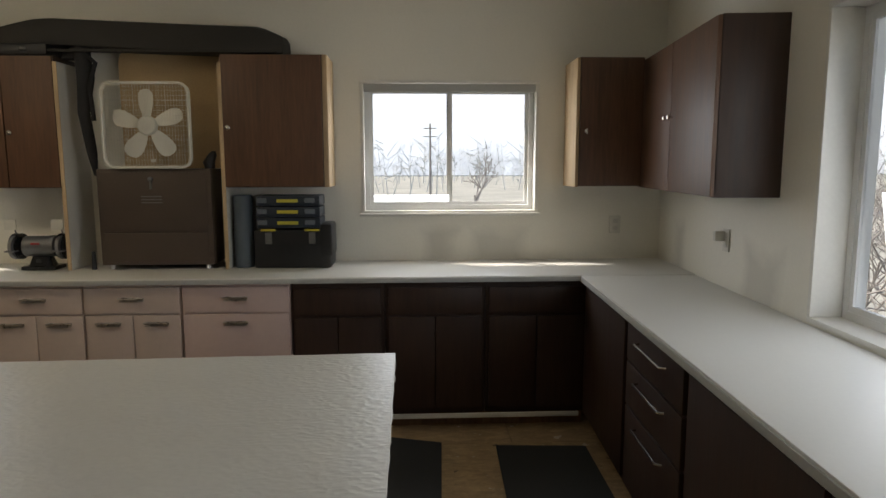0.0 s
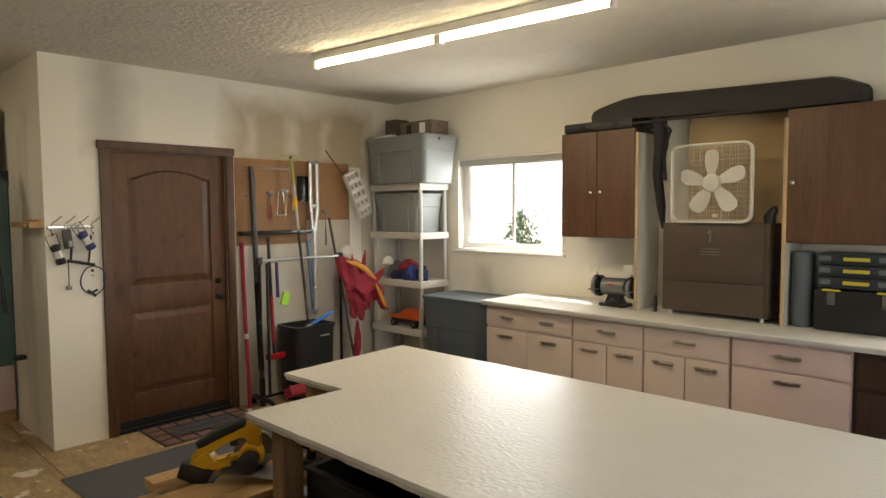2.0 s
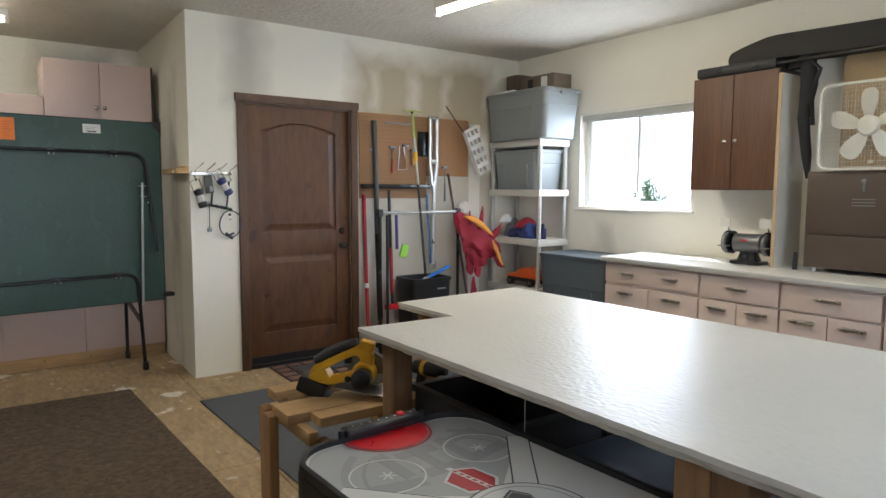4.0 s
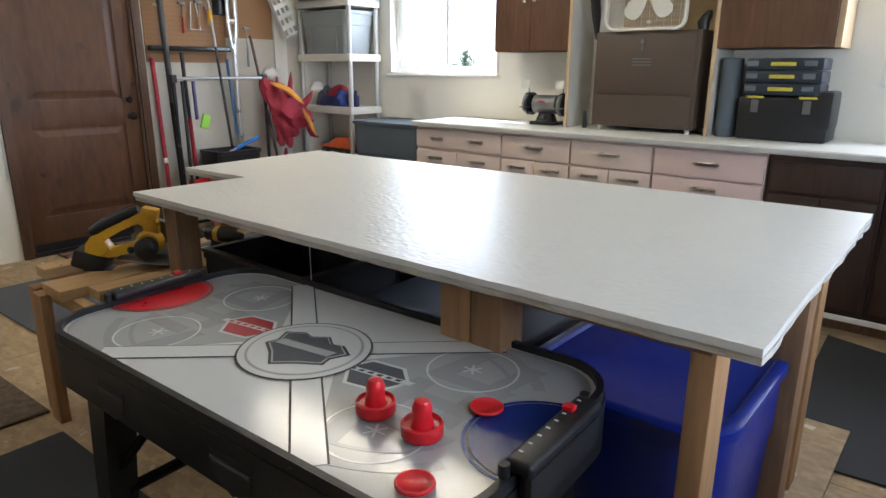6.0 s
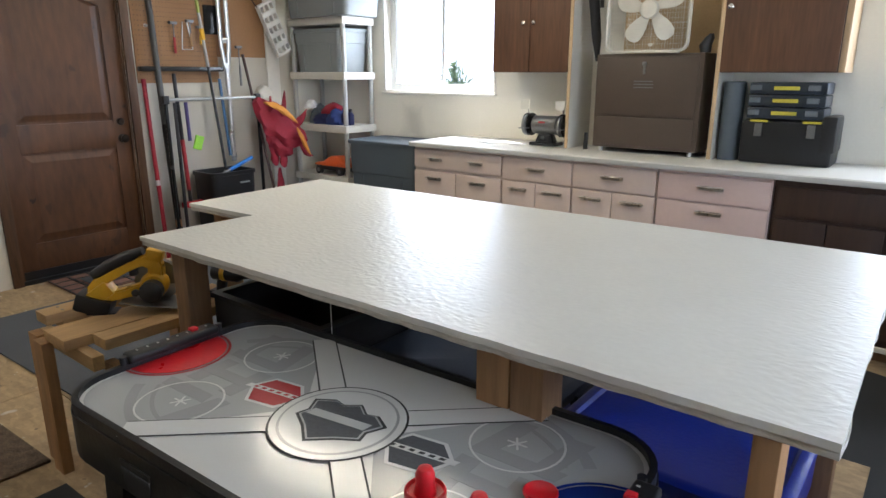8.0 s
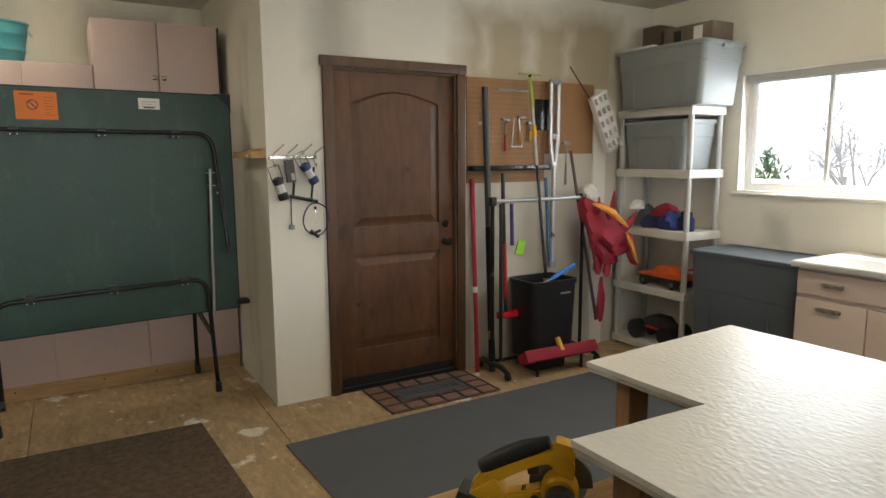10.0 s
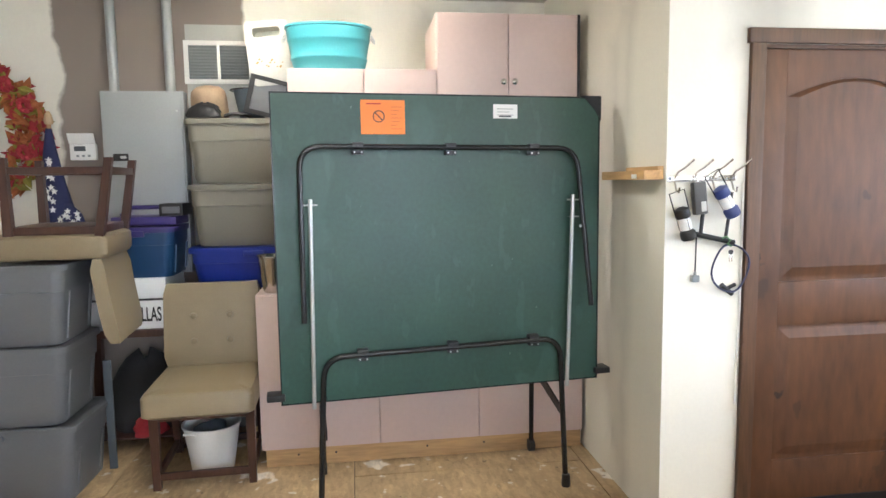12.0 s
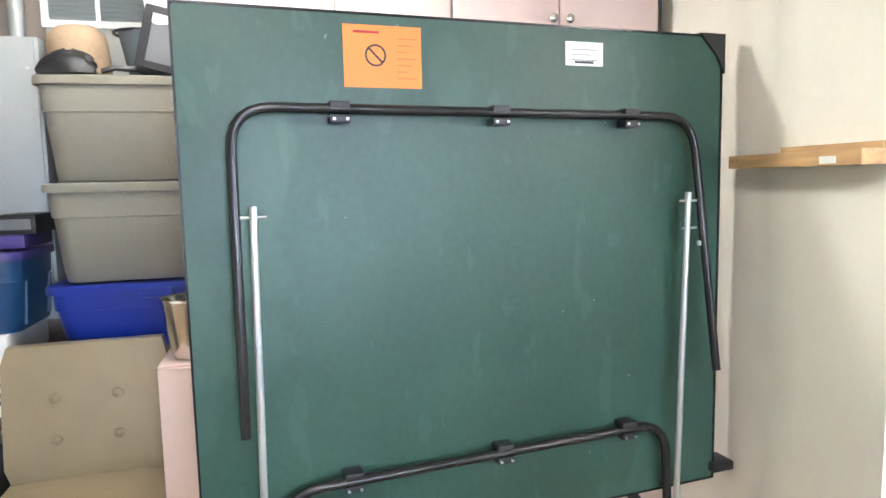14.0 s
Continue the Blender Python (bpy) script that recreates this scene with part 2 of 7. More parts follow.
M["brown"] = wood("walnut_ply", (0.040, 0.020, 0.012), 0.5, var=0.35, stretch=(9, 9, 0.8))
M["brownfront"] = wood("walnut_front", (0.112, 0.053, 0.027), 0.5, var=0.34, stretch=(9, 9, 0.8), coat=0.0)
M["raw_edge"] = wood("raw_ply_edge", (0.50, 0.36, 0.21), 0.7, var=0.2)
M["counter"] = mat("white_laminate", (0.68, 0.67, 0.62), 0.42, var=0.03, scale=2, fine=60, bump=0.03)
M["osbtop"] = mat("painted_strand_board", (0.66, 0.65, 0.60), 0.36, var=0.06, scale=4, fine=60, bump=0.10, depth=0.003, stretch=(1.0, 1.2, 1))
flaked(M["osbtop"], 64.0, 0.60, 0.0014)
M["osbedge"] = mat("strand_board_edge", (0.50, 0.47, 0.41), 0.85, var=0.35, scale=16, fine=70, bump=0.8, stretch=(0.5, 0.5, 4))
M["lumber"] = wood("pine_lumber", (0.37, 0.205, 0.09), 0.65, var=0.3, stretch=(9, 9, 1.0), spread=0.12)
M["lumber_h"] = wood("pine_lumber_long", (0.46, 0.29, 0.13), 0.65, var=0.3, stretch=(1.0, 9, 9), spread=0.1)
M["lumber_y"] = wood("pine_board_cross", (0.46, 0.29, 0.13), 0.65, var=0.3, stretch=(9, 1.0, 9), spread=0.1)
# Darker pine tones for the long aprons, some legs and toe kicks.
M["lumber_dh"] = wood("dark_pine_rail", (0.20, 0.115, 0.058), 0.65, var=0.35, stretch=(1.0, 9, 9), spread=0.1)
M["lumber_d"] = wood("dark_pine_post", (0.24, 0.135, 0.065), 0.65, var=0.35, stretch=(9, 9, 1.0), spread=0.12)
M["slatelid"] = mat("slate_lid", (0.035, 0.045, 0.065), 0.65, var=0.1)
M["black"] = mat("black_plastic", (0.011, 0.011, 0.012), 0.42, var=0.2)
M["lampblue"] = mat("slate_blue_plastic", (0.030, 0.045, 0.16), 0.45, var=0.15)
M["cableblue"] = mat("blue_cable", (0.022, 0.025, 0.075), 0.45, var=0.1)
M["keygreen"] = mat("green_tag", (0.10, 0.24, 0.09), 0.5)
M["clothblue"] = mat("blue_cloth", (0.020, 0.040, 0.16), 0.85, var=0.25, scale=14)
M["carrier"] = mat("weathered_black_plastic", (0.026, 0.023, 0.019), 0.75, var=0.25, scale=4, fine=120, bump=0.3)
M["blackmet"] = mat("black_steel", (0.02, 0.02, 0.02), 0.24, 0.3, var=0.2)
M["fabricblack"] = mat("black_fabric", (0.022, 0.022, 0.024), 0.9, var=0.3, fine=180, bump=0.4)
M["rubber"] = mat("grey_mat", (0.085, 0.090, 0.098), 0.85, var=0.15, scale=4, fine=120, bump=0.3)
M["rubberdark"] = mat("dark_mat", (0.030, 0.032, 0.033), 0.85, var=0.2, scale=5, fine=120, bump=0.3)
M["matpink"] = mat("mat_pink", (0.24, 0.13, 0.10), 0.9, var=0.25, scale=20)
M["rug"] = mat("brown_carpet", (0.115, 0.078, 0.048), 1.0, var=0.6, scale=30, fine=140, bump=1.0, depth=0.01)
M["green"] = mat("green_board", (0.020, 0.058, 0.041), 0.42, var=0.26, scale=2.5, fine=50, bump=0.06)
speckled(M["green"], (0.048, 0.105, 0.080), 2.2, 0.56, 0.30, (1, 1, 0.6))
speckled(M["green"], (0.065, 0.13, 0.10), 5.0, 0.62, 0.16, (1, 2.5, 1))
speckled(M["green"], (0.24, 0.34, 0.29), 30.0, 0.745, 0.6)
M["silver"] = mat("galvanised_tube", (0.50, 0.52, 0.51), 0.35, 0.7)
M["orange"] = mat("orange_label", (0.80, 0.22, 0.04), 0.6, var=0.05)
M["paper"] = mat("white_paper", (0.78, 0.78, 0.76), 0.6, var=0.04)
M["ink"] = mat("dark_ink", (0.03, 0.03, 0.03), 0.6)
M["redink"] = mat("red_ink", (0.35, 0.015, 0.02), 0.5)
M["field"] = mat("field_white", (0.66, 0.66, 0.64), 0.07, var=0.03, scale=3, fine=260, bump=0.24, depth=0.0007)
M["fieldgrey"] = mat("field_grey", (0.34, 0.345, 0.34), 0.07, var=0.05, scale=3, fine=260, bump=0.24, depth=0.0007)
M["fieldgrey2"] = mat("field_light_grey", (0.40, 0.405, 0.40), 0.07, var=0.04, scale=3, fine=260, bump=0.24, depth=0.0007)
M["red"] = mat("red_plastic", (0.62, 0.012, 0.02), 0.3, var=0.08)
M["blue"] = mat("blue_plastic", (0.007, 0.024, 0.24), 0.35, var=0.12)
M["bluefield"] = mat("field_blue", (0.010, 0.028, 0.20), 0.22, var=0.05, fine=150, bump=0.4, depth=0.0012)
M["fanwhite"] = mat("fan_plastic", (0.66, 0.64, 0.56), 0.45, var=0.06)
M["filebrown"] = mat("brown_steel", (0.088, 0.064, 0.048), 0.38, 0.15, var=0.08, bump=0.04)
M["plaster"] = mat("tan_fibreboard", (0.42, 0.30, 0.16), 0.8, var=0.15, scale=3)
M["navy"] = mat("navy_plastic", (0.020, 0.028, 0.040), 0.4, var=0.1)
M["yellow"] = mat("yellow_plastic", (0.66, 0.36, 0.012), 0.38, var=0.1)
M["latch"] = mat("faded_yellow_latch", (0.52, 0.46, 0.05), 0.5, var=0.1)
M["clipgrey"] = mat("grey_clip", (0.13, 0.15, 0.17), 0.4)
M["greytub"] = mat("grey_tote", (0.23, 0.25, 0.255), 0.42, var=0.06, scale=3)
M["greytub2"] = mat("slate_tote", (0.085, 0.105, 0.122), 0.62, var=0.06, scale=3)
M["greybin"] = mat("steel_grey_tote", (0.125, 0.130, 0.137), 0.42, var=0.08, scale=3)
M["tanbin"] = mat("taupe_tote", (0.20, 0.19, 0.155), 0.45, var=0.06, scale=3)
M["shelf"] = mat("shelf_resin", (0.58, 0.56, 0.50), 0.5, var=0.06)
M["pole"] = mat("shelf_post", (0.42, 0.42, 0.40), 0.45, var=0.06)
M["peg"] = mat("pegboard", (0.30, 0.16, 0.07), 0.7, var=0.12, scale=4)
M["leather"] = mat("tan_leather", (0.245, 0.195, 0.118), 0.42, var=0.08, scale=8, fine=160, bump=0.15)
M["chairleg"] = wood("dark_chair_wood", (0.055, 0.022, 0.014), 0.35, var=0.3, coat=0.2)
M["teal"] = mat("teal_enamel", (0.045, 0.24, 0.27), 0.35, var=0.06)
M["felt"] = mat("tan_felt", (0.30, 0.215, 0.135), 0.9, var=0.2, scale=6)
M["gilt"] = mat("worn_gilt_print", (0.36, 0.22, 0.06), 0.6, var=0.2)
M["purple"] = mat("purple_plastic", (0.045, 0.032, 0.15), 0.35, var=0.08)
M["tealbin"] = mat("teal_plastic", (0.013, 0.052, 0.135), 0.35, var=0.08)
M["panel"] = mat("panel_grey", (0.36, 0.38, 0.38), 0.5, 0.2, var=0.06)
M["board"] = mat("grey_board", (0.42, 0.42, 0.39), 0.8, var=0.06)
M["white"] = mat("white_plastic", (0.74, 0.73, 0.70), 0.4, var=0.06)
M["carorange"] = mat("toy_orange", (0.60, 0.10, 0.02), 0.35)
M["broomred"] = mat("broom_red", (0.42, 0.014, 0.045), 0.8, var=0.3, scale=30, fine=200, bump=0.6)
M["cream"] = mat("worn_cream_plastic", (0.52, 0.51, 0.46), 0.5, var=0.12, scale=12)
M["badge"] = mat("faded_badge", (0.018, 0.018, 0.019), 0.5)
M["tubegrey"] = mat("dark_grey_tube", (0.07, 0.07, 0.068), 0.45, 0.5)
M["shred"] = mat("kite_cloth", (0.27, 0.012, 0.028), 0.75, var=0.2, scale=10)
M["gold"] = mat("kite_yellow", (0.60, 0.24, 0.03), 0.7, var=0.15)
M["lime"] = mat("lime_plastic", (0.28, 0.60, 0.05), 0.5)
M["limepale"] = mat("faded_lime_plastic", (0.34, 0.40, 0.09), 0.5)
M["bluefoam"] = mat("blue_foam", (0.02, 0.16, 0.55), 0.6)
M["redpole"] = mat("worn_red_paint", (0.36, 0.014, 0.028), 0.5, var=0.2, scale=12)
M["bluestrut"] = mat("dull_blue_metal", (0.04, 0.12, 0.26), 0.5, var=0.15)
M["faintprint"] = mat("orange_print", (0.50, 0.13, 0.03), 0.6)
M["alu"] = mat("crutch_aluminium", (0.62, 0.62, 0.61), 0.3, 0.75, var=0.06)
M["steel"] = mat("dull_steel", (0.22, 0.22, 0.22), 0.4, 0.8)
M["taupebox"] = mat("grey_brown_carton", (0.15, 0.115, 0.085), 0.7, var=0.2, scale=12)
M["cardboard"] = mat("cardboard", (0.36, 0.24, 0.13), 0.85, var=0.12)
M["leaf"] = mat("dry_leaf", (0.38, 0.12, 0.03), 0.8, var=0.35, spread=0.3)
M["leafred"] = mat("red_leaf", (0.30, 0.02, 0.03), 0.8, var=0.3)
M["leafgreen"] = mat("olive_leaf", (0.22, 0.20, 0.03), 0.8, var=0.3)
M["flagblue"] = mat("flag_blue", (0.012, 0.016, 0.07), 0.8, var=0.15)
M["tube"] = glow("lamp_tube", (1.0, 0.90, 0.66), 9.0)
M["grass"] = mat("dry_ground", (0.42, 0.41, 0.35), 0.95, var=0.25, scale=0.3, fine=6)
M["bark"] = mat("bare_branch", (0.38, 0.35, 0.32), 0.9, var=0.2)
# Haze of the distance is put into this pale branch colour.
M["hazewood"] = mat("hazed_far_branch", (0.62, 0.62, 0.60), 0.9, var=0.2)
M["evergreen"] = mat("evergreen", (0.17, 0.23, 0.12), 0.9, var=0.3)
M["roadway"] = mat("asphalt", (0.16, 0.16, 0.16), 0.9, var=0.1)
M["siding"] = mat("siding", (0.45, 0.42, 0.36), 0.8, var=0.08)


# ---- builders ----
HOME = {}


def thing(name, label, category, at=(0, 0, 0), rz=0.0, group="", m=None, local=False, kind=""):
    """A thing's empty at its base. Parts are given in world places, or with local=True in its own."""
    e = new(name)
    e.empty_display_size = 0.05
    e.matrix_basis = m if m is not None else pose(*at, 0, 0, rz)
    HOME[e] = None if local else e.matrix_basis.inverted()
    return tagged(e, label, category, group, kind)


def finish(bm, name, material, smooth):
    bmesh.ops.recalc_face_normals(bm, faces=bm.faces[:])
    me = bpy.data.meshes.new(name)
    bm.to_mesh(me)
    bm.free()
    me.materials.append(material)
    if smooth:
        for p in me.polygons:
            p.use_smooth = True
        me.set_sharp_from_angle(angle=radians(40))
    return me


def part(name, bm, material, parent, label="", smooth=True):
    inv = HOME[parent]
    if inv is not None:
        bm.transform(inv)
    ob = new(name, finish(bm, name, material, smooth))
    ob.parent = parent
    HOME[ob] = inv
    if label:
        tagged(ob, label)
    return ob


def structure(name, bm, material, label, category, m=None, smooth=False):
    ob = new(name, finish(bm, name, material, smooth))
    if m is not None:
        ob.matrix_basis = m
    HOME[ob] = None
    return tagged(ob, label, category, kind="structure")


def solo(name, bm, material, label, category, group="", at=None, kind="", smooth=True):
    """A thing of one mesh, with its origin at its base."""
    vs = [v.co for v in bm.verts]
    o = Vector(at) if at else Vector(((min(v.x for v in vs) + max(v.x for v in vs)) / 2, (min(v.y for v in vs) + max(v.y for v in vs)) / 2, min(v.z for v in vs)))
    bmesh.ops.translate(bm, vec=-o, verts=bm.verts[:])
    ob = new(name, finish(bm, name, material, smooth))
    ob.location = o
    HOME[ob] = Matrix.Translation(-o)
    return tagged(ob, label, category, group, kind)


def B():
    return bmesh.new()


def box(bm, x0, y0, z0, x1, y1, z1, bevel=0.0, m=None, seg=2):
    vs = [bm.verts.new((x, y, z)) for x in (x0, x1) for y in (y0, y1) for z in (z0, z1)]
    fs = [bm.faces.new([vs[i] for i in f]) for f in ((0, 1, 3, 2), (4, 6, 7, 5), (0, 4, 5, 1), (2, 3, 7, 6), (0, 2, 6, 4), (1, 5, 7, 3))]
    if bevel:
        es = list({e for f in fs for e in f.edges})
        r = bmesh.ops.bevel(bm, geom=es, offset=bevel, segments=seg, profile=0.6, affect="EDGES", clamp_overlap=True)
        vs = list({v for f in r["faces"] for v in f.verts})
    if m is not None:
        bmesh.ops.transform(bm, matrix=m, verts=vs)
    return bm


def bx(*a, **k):
    return box(B(), *a, **k)


def rod(bm, p, q, r, r2=None, seg=10, caps=True):
    p, q = Vector(p), Vector(q)
    r2 = r if r2 is None else r2
    turn = (q - p).to_track_quat("Z", "Y").to_matrix()
    rings = []
    for c, rad in ((p, r), (q, r2)):
        rings.append([bm.verts.new(c + turn @ Vector((rad * math.cos(2 * math.pi * i / seg), rad * math.sin(2 * math.pi * i / seg), 0))) for i in range(seg)])
    for i in range(seg):
        j = (i + 1) % seg
        bm.faces.new((rings[0][i], rings[0][j], rings[1][j], rings[1][i]))
    if caps:
        bm.faces.new(rings[0])
        bm.faces.new(rings[1])
    return bm


def rd(*a, **k):
    return rod(B(), *a, **k)


def tube(bm, pts, r, seg=8, closed=False):
    pts = [Vector(p) for p in pts]
    n = len(pts)
    rings = []
    up = None
    for i, c in enumerate(pts):
        a = pts[i - 1] if (i or closed) else c
        b = pts[(i + 1) % n] if (i < n - 1 or closed) else c
        d = (b - a).normalized()
        if up is None:
            up = d.orthogonal().normalized()
        up = (up - d * up.dot(d)).normalized()
        s = d.cross(up)
        rad = r[i] if isinstance(r, (list, tuple)) else r
        rings.append([bm.verts.new(c + rad * (math.cos(2 * math.pi * k / seg) * up + math.sin(2 * math.pi * k / seg) * s)) for k in range(seg)])
    for i in range(n if closed else n - 1):
        a, b = rings[i], rings[(i + 1) % n]
        for k in range(seg):
            j = (k + 1) % seg
            bm.faces.new((a[k], a[j], b[j], b[k]))
    if not closed:
        bm.faces.new(rings[0])
        bm.faces.new(rings[-1])
    return bm


def tb(*a, **k):
    return tube(B(), *a, **k)


def prism(bm, pts, axis, lo, hi):
    """A flat outline pushed along an axis: pts are the two other coordinates in order."""
    def at(p, w):
        return {"x": (w, p[0], p[1]), "y": (p[0], w, p[1]), "z": (p[0], p[1], w)}[axis]
    a = [bm.verts.new(at(p, lo)) for p in pts]
    b = [bm.verts.new(at(p, hi)) for p in pts]
    bm.faces.new(a)
    bm.faces.new(b)
    for i in range(len(pts)):
        j = (i + 1) % len(pts)
        bm.faces.new((a[i], a[j], b[j], b[i]))
    return bm


def pz(*a):
    return prism(B(), *a)


def ring(bm, outer, inner, axis, lo, hi):
    """A prism with a hole: both outlines have the same number of points."""
    def at(p, w):
        return {"x": (w, p[0], p[1]), "y": (p[0], w, p[1]), "z": (p[0], p[1], w)}[axis]
    q = [[bm.verts.new(at(p, w)) for p in o] for o in (outer, inner) for w in (lo, hi)]
    n = len(outer)
    for i in range(n):
        j = (i + 1) % n
        for a, b in ((0, 1), (2, 3), (0, 2), (1, 3)):
            bm.faces.new((q[a][i], q[a][j], q[b][j], q[b][i]))
    return bm


def arc(cx, cy, r, a0, a1, n=8, ry=None):
    ry = r if ry is None else ry
    return [(cx + r * math.cos(radians(a0 + (a1 - a0) * i / n)), cy + ry * math.sin(radians(a0 + (a1 - a0) * i / n))) for i in range(n + 1)]


def rrect(x0, y0, x1, y1, r, n=5):
    return arc(x1 - r, y0 + r, r, -90, 0, n) + arc(x1 - r, y1 - r, r, 0, 90, n) + arc(x0 + r, y1 - r, r, 90, 180, n) + arc(x0 + r, y0 + r, r, 180, 270, n)


def oval(cx, cy, rx, ry, n=28):
    return [(cx + rx * math.cos(2 * math.pi * i / n), cy + ry * math.sin(2 * math.pi * i / n)) for i in range(n)]


def loft(bm, outlines, cap=True):
    """Skin over outlines (lists of 3D points of one length)."""
    rs = [[bm.verts.new(p) for p in o] for o in outlines]
    n = len(rs[0])
    for a, b in zip(rs, rs[1:]):
        for i in range(n):
            j = (i + 1) % n
            bm.faces.new((a[i], a[j], b[j], b[i]))
    if cap:
        bm.faces.new(rs[0])
        bm.faces.new(rs[-1])
    return bm


def flat(o, z):
    return [(p[0], p[1], z) for p in o]


def lathe(bm, prof, c=(0, 0, 0), seg=24, m=None):
    """Turned shape from (radius, height) pairs."""
    rs = []
    vs = []
    for r, h in prof:
        rs.append([bm.verts.new((c[0] + r * math.cos(2 * math.pi * i / seg), c[1] + r * math.sin(2 * math.pi * i / seg), c[2] + h)) for i in range(seg)])
        vs += rs[-1]
    for a, b in zip(rs, rs[1:]):
        for i in range(seg):
            j = (i + 1) % seg
            bm.faces.new((a[i], a[j], b[j], b[i]))
    bm.faces.new(rs[0])
    bm.faces.new(rs[-1])
    if m is not None:
        bmesh.ops.transform(bm, matrix=m, verts=vs)
    return bm


def text(name, words, size, m, material, parent, depth=0.0006, stretch=1.0):
    """Lettering as a mesh; m: its pose in the thing's own or world places."""
    cu = bpy.data.curves.new(name, "FONT")
    cu.offset = size * 0.02
    cu.body, cu.size, cu.align_x, cu.align_y, cu.extrude = words, size, "CENTER", "CENTER", depth
    tmp = bpy.data.objects.new(name, cu)
    scene.collection.objects.link(tmp)
    me = bpy.data.meshes.new_from_object(tmp.evaluated_get(bpy.context.evaluated_depsgraph_get()))
    bpy.data.objects.remove(tmp)
    bm = B()
    bm.from_mesh(me)
    bpy.data.meshes.remove(me)
    bm.transform(m @ Matrix.Diagonal((stretch, 1, 1, 1)))
    return part(name, bm, material, parent, smooth=False)


# ---- the room ----
CEIL, WX, AX, AXW, SY = 2.67, -4.60, -6.05, -6.325, -3.2
EAST = pose(EX, NY, 0, 0, 0, -2.5)
W1 = (-3.78, -2.61, 1.240, 2.085)
W2 = (-0.12, 1.03, 1.222, 2.075)


def wall_run(a, b, holes):
    """Blocks of a wall from a to b along its length round holes (u0, u1, z0, z1), in order."""
    out, u = [], a
    for u0, u1, z0, z1 in holes:
        out += [(u, u0, 0, CEIL), (u0, u1, 0, z0), (u0, u1, z1, CEIL)]
        u = u1
    return [s for s in out + [(u, b, 0, CEIL)] if s[3] - s[2] > 0.001]


bm = B()
for u0, u1, z0, z1 in wall_run(WX - 0.15, EX + 0.3, [W1, W2]):
    box(bm, u0, NY, z0, u1, NY + 0.15, z1)
structure("wall_north", bm, M["wall"], "off-white painted drywall with grey patches and shadow painted under a window", "wall")
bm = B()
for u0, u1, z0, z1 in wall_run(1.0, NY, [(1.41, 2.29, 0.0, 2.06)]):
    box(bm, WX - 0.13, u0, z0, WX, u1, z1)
structure("wall_west", bm, M["wall"], "off-white drywall round the door with bare patches and a greyer lower part", "wall")
structure("wall_return", bx(AXW, 1.0, 0, WX - 0.13, 1.13, CEIL), M["wall"], "off-white drywall side of the alcove with smeared compound", "wall")
structure("wall_alcove", bx(AXW - 0.12, SY, 0, AXW, 1.13, CEIL), M["wall"], "alcove back wall, white paint ending at bare brown board", "wall")
structure("wall_south", bx(AXW - 0.12, SY - 0.12, 0, EX + 0.4, SY, CEIL), M["wall"], "plain off-white painted drywall", "wall")
bm = B()
EW = (-4.1, -1.775, 0.925, 2.14)
for u0, u1, z0, z1 in wall_run(-7.6, 0.0, [EW]):
    box(bm, 0, u0, z0, 0.2, u1, z1)
structure("wall_east", bm, M["wall"], "off-white drywall with a wide window over the counter", "wall", m=EAST)
structure("ceiling", bx(AXW - 0.12, SY - 0.12, CEIL, EX + 0.4, NY + 0.15, CEIL + 0.1), M["ceiling"], "off-white ceiling with knock-down texture", "ceiling")
floor = structure("floor", bx(AXW - 0.12, SY - 0.12, -0.12, EX + 0.4, NY + 0.15, -0.02), M["subfloor"], "bare strand-board floor with paint splashes", "floor")
# Eave out of view, added to narrow the sun patch on the counter.
structure("roof_eave", bx(-8, NY + 0.15, 2.72, 4, NY + 0.53, 2.86), M["siding"], "added unseen eave that cuts the sun above the windows", "roof")


def slider(name, x0, x1, z0, z1, m, depth, sill):
    """A two-pane sliding window with a drywall-return frame, seen from -y."""
    w = new(name)
    w.matrix_basis = m
    HOME[w] = None
    tagged(w, "white vinyl two-pane sliding window", "window", kind="structure")
    t = 0.022
    for a in ((x0, x1, z1 - t, z1), (x0, x1, z0, z0 + t), (x0, x0 + t, z0 + t, z1 - t), (x1 - t, x1, z0 + t, z1 - t)):
        part("casing", bx(a[0], -0.006, a[2], a[1], depth, a[3], 0.003), M["trim"], w)
    if sill:
        part("window_sill", bx(x0 - 0.01, -0.028, z0 - 0.012, x1 + 0.01, 0.02, z0 + 0.008, 0.004), M["trim"], w)
        part("valance", bx(x0 + t, 0.015, z1 - t - 0.05, x1 - t, 0.05, z1 - t, 0.004), M["board"], w, "grey blind head rail")
    f = 0.032
    a0, a1, b0, b1 = x0 + t, x1 - t, z0 + t, z1 - t
    fr = part("window_frame", ring(B(), [(a0, b0), (a1, b0), (a1, b1), (a0, b1)], [(a0 + f, b0 + f), (a1 - f, b0 + f), (a1 - f, b1 - f), (a0 + f, b1 - f)], "y", depth - 0.05, depth + 0.02), M["vinyl"], w, smooth=False)
    mid = (a0 + a1) / 2
    for c0, c1, y in ((a0 + f, mid + 0.018, depth - 0.035), (mid - 0.018, a1 - f, depth - 0.012)):
        s = 0.022
        sash = part("sash", ring(B(), [(c0, b0 + f), (c1, b0 + f), (c1, b1 - f), (c0, b1 - f)], [(c0 + s, b0 + f + s), (c1 - s, b0 + f + s), (c1 - s, b1 - f - s), (c0 + s, b1 - f - s)], "y", y - 0.01, y + 0.01), M["vinyl"], w, smooth=False)
        pane = part("pane", bx(c0 + s, y - 0.002, b0 + f + s, c1 - s, y + 0.002, b1 - f - s), M["glass"], sash)
        pane.visible_shadow = False
    return w


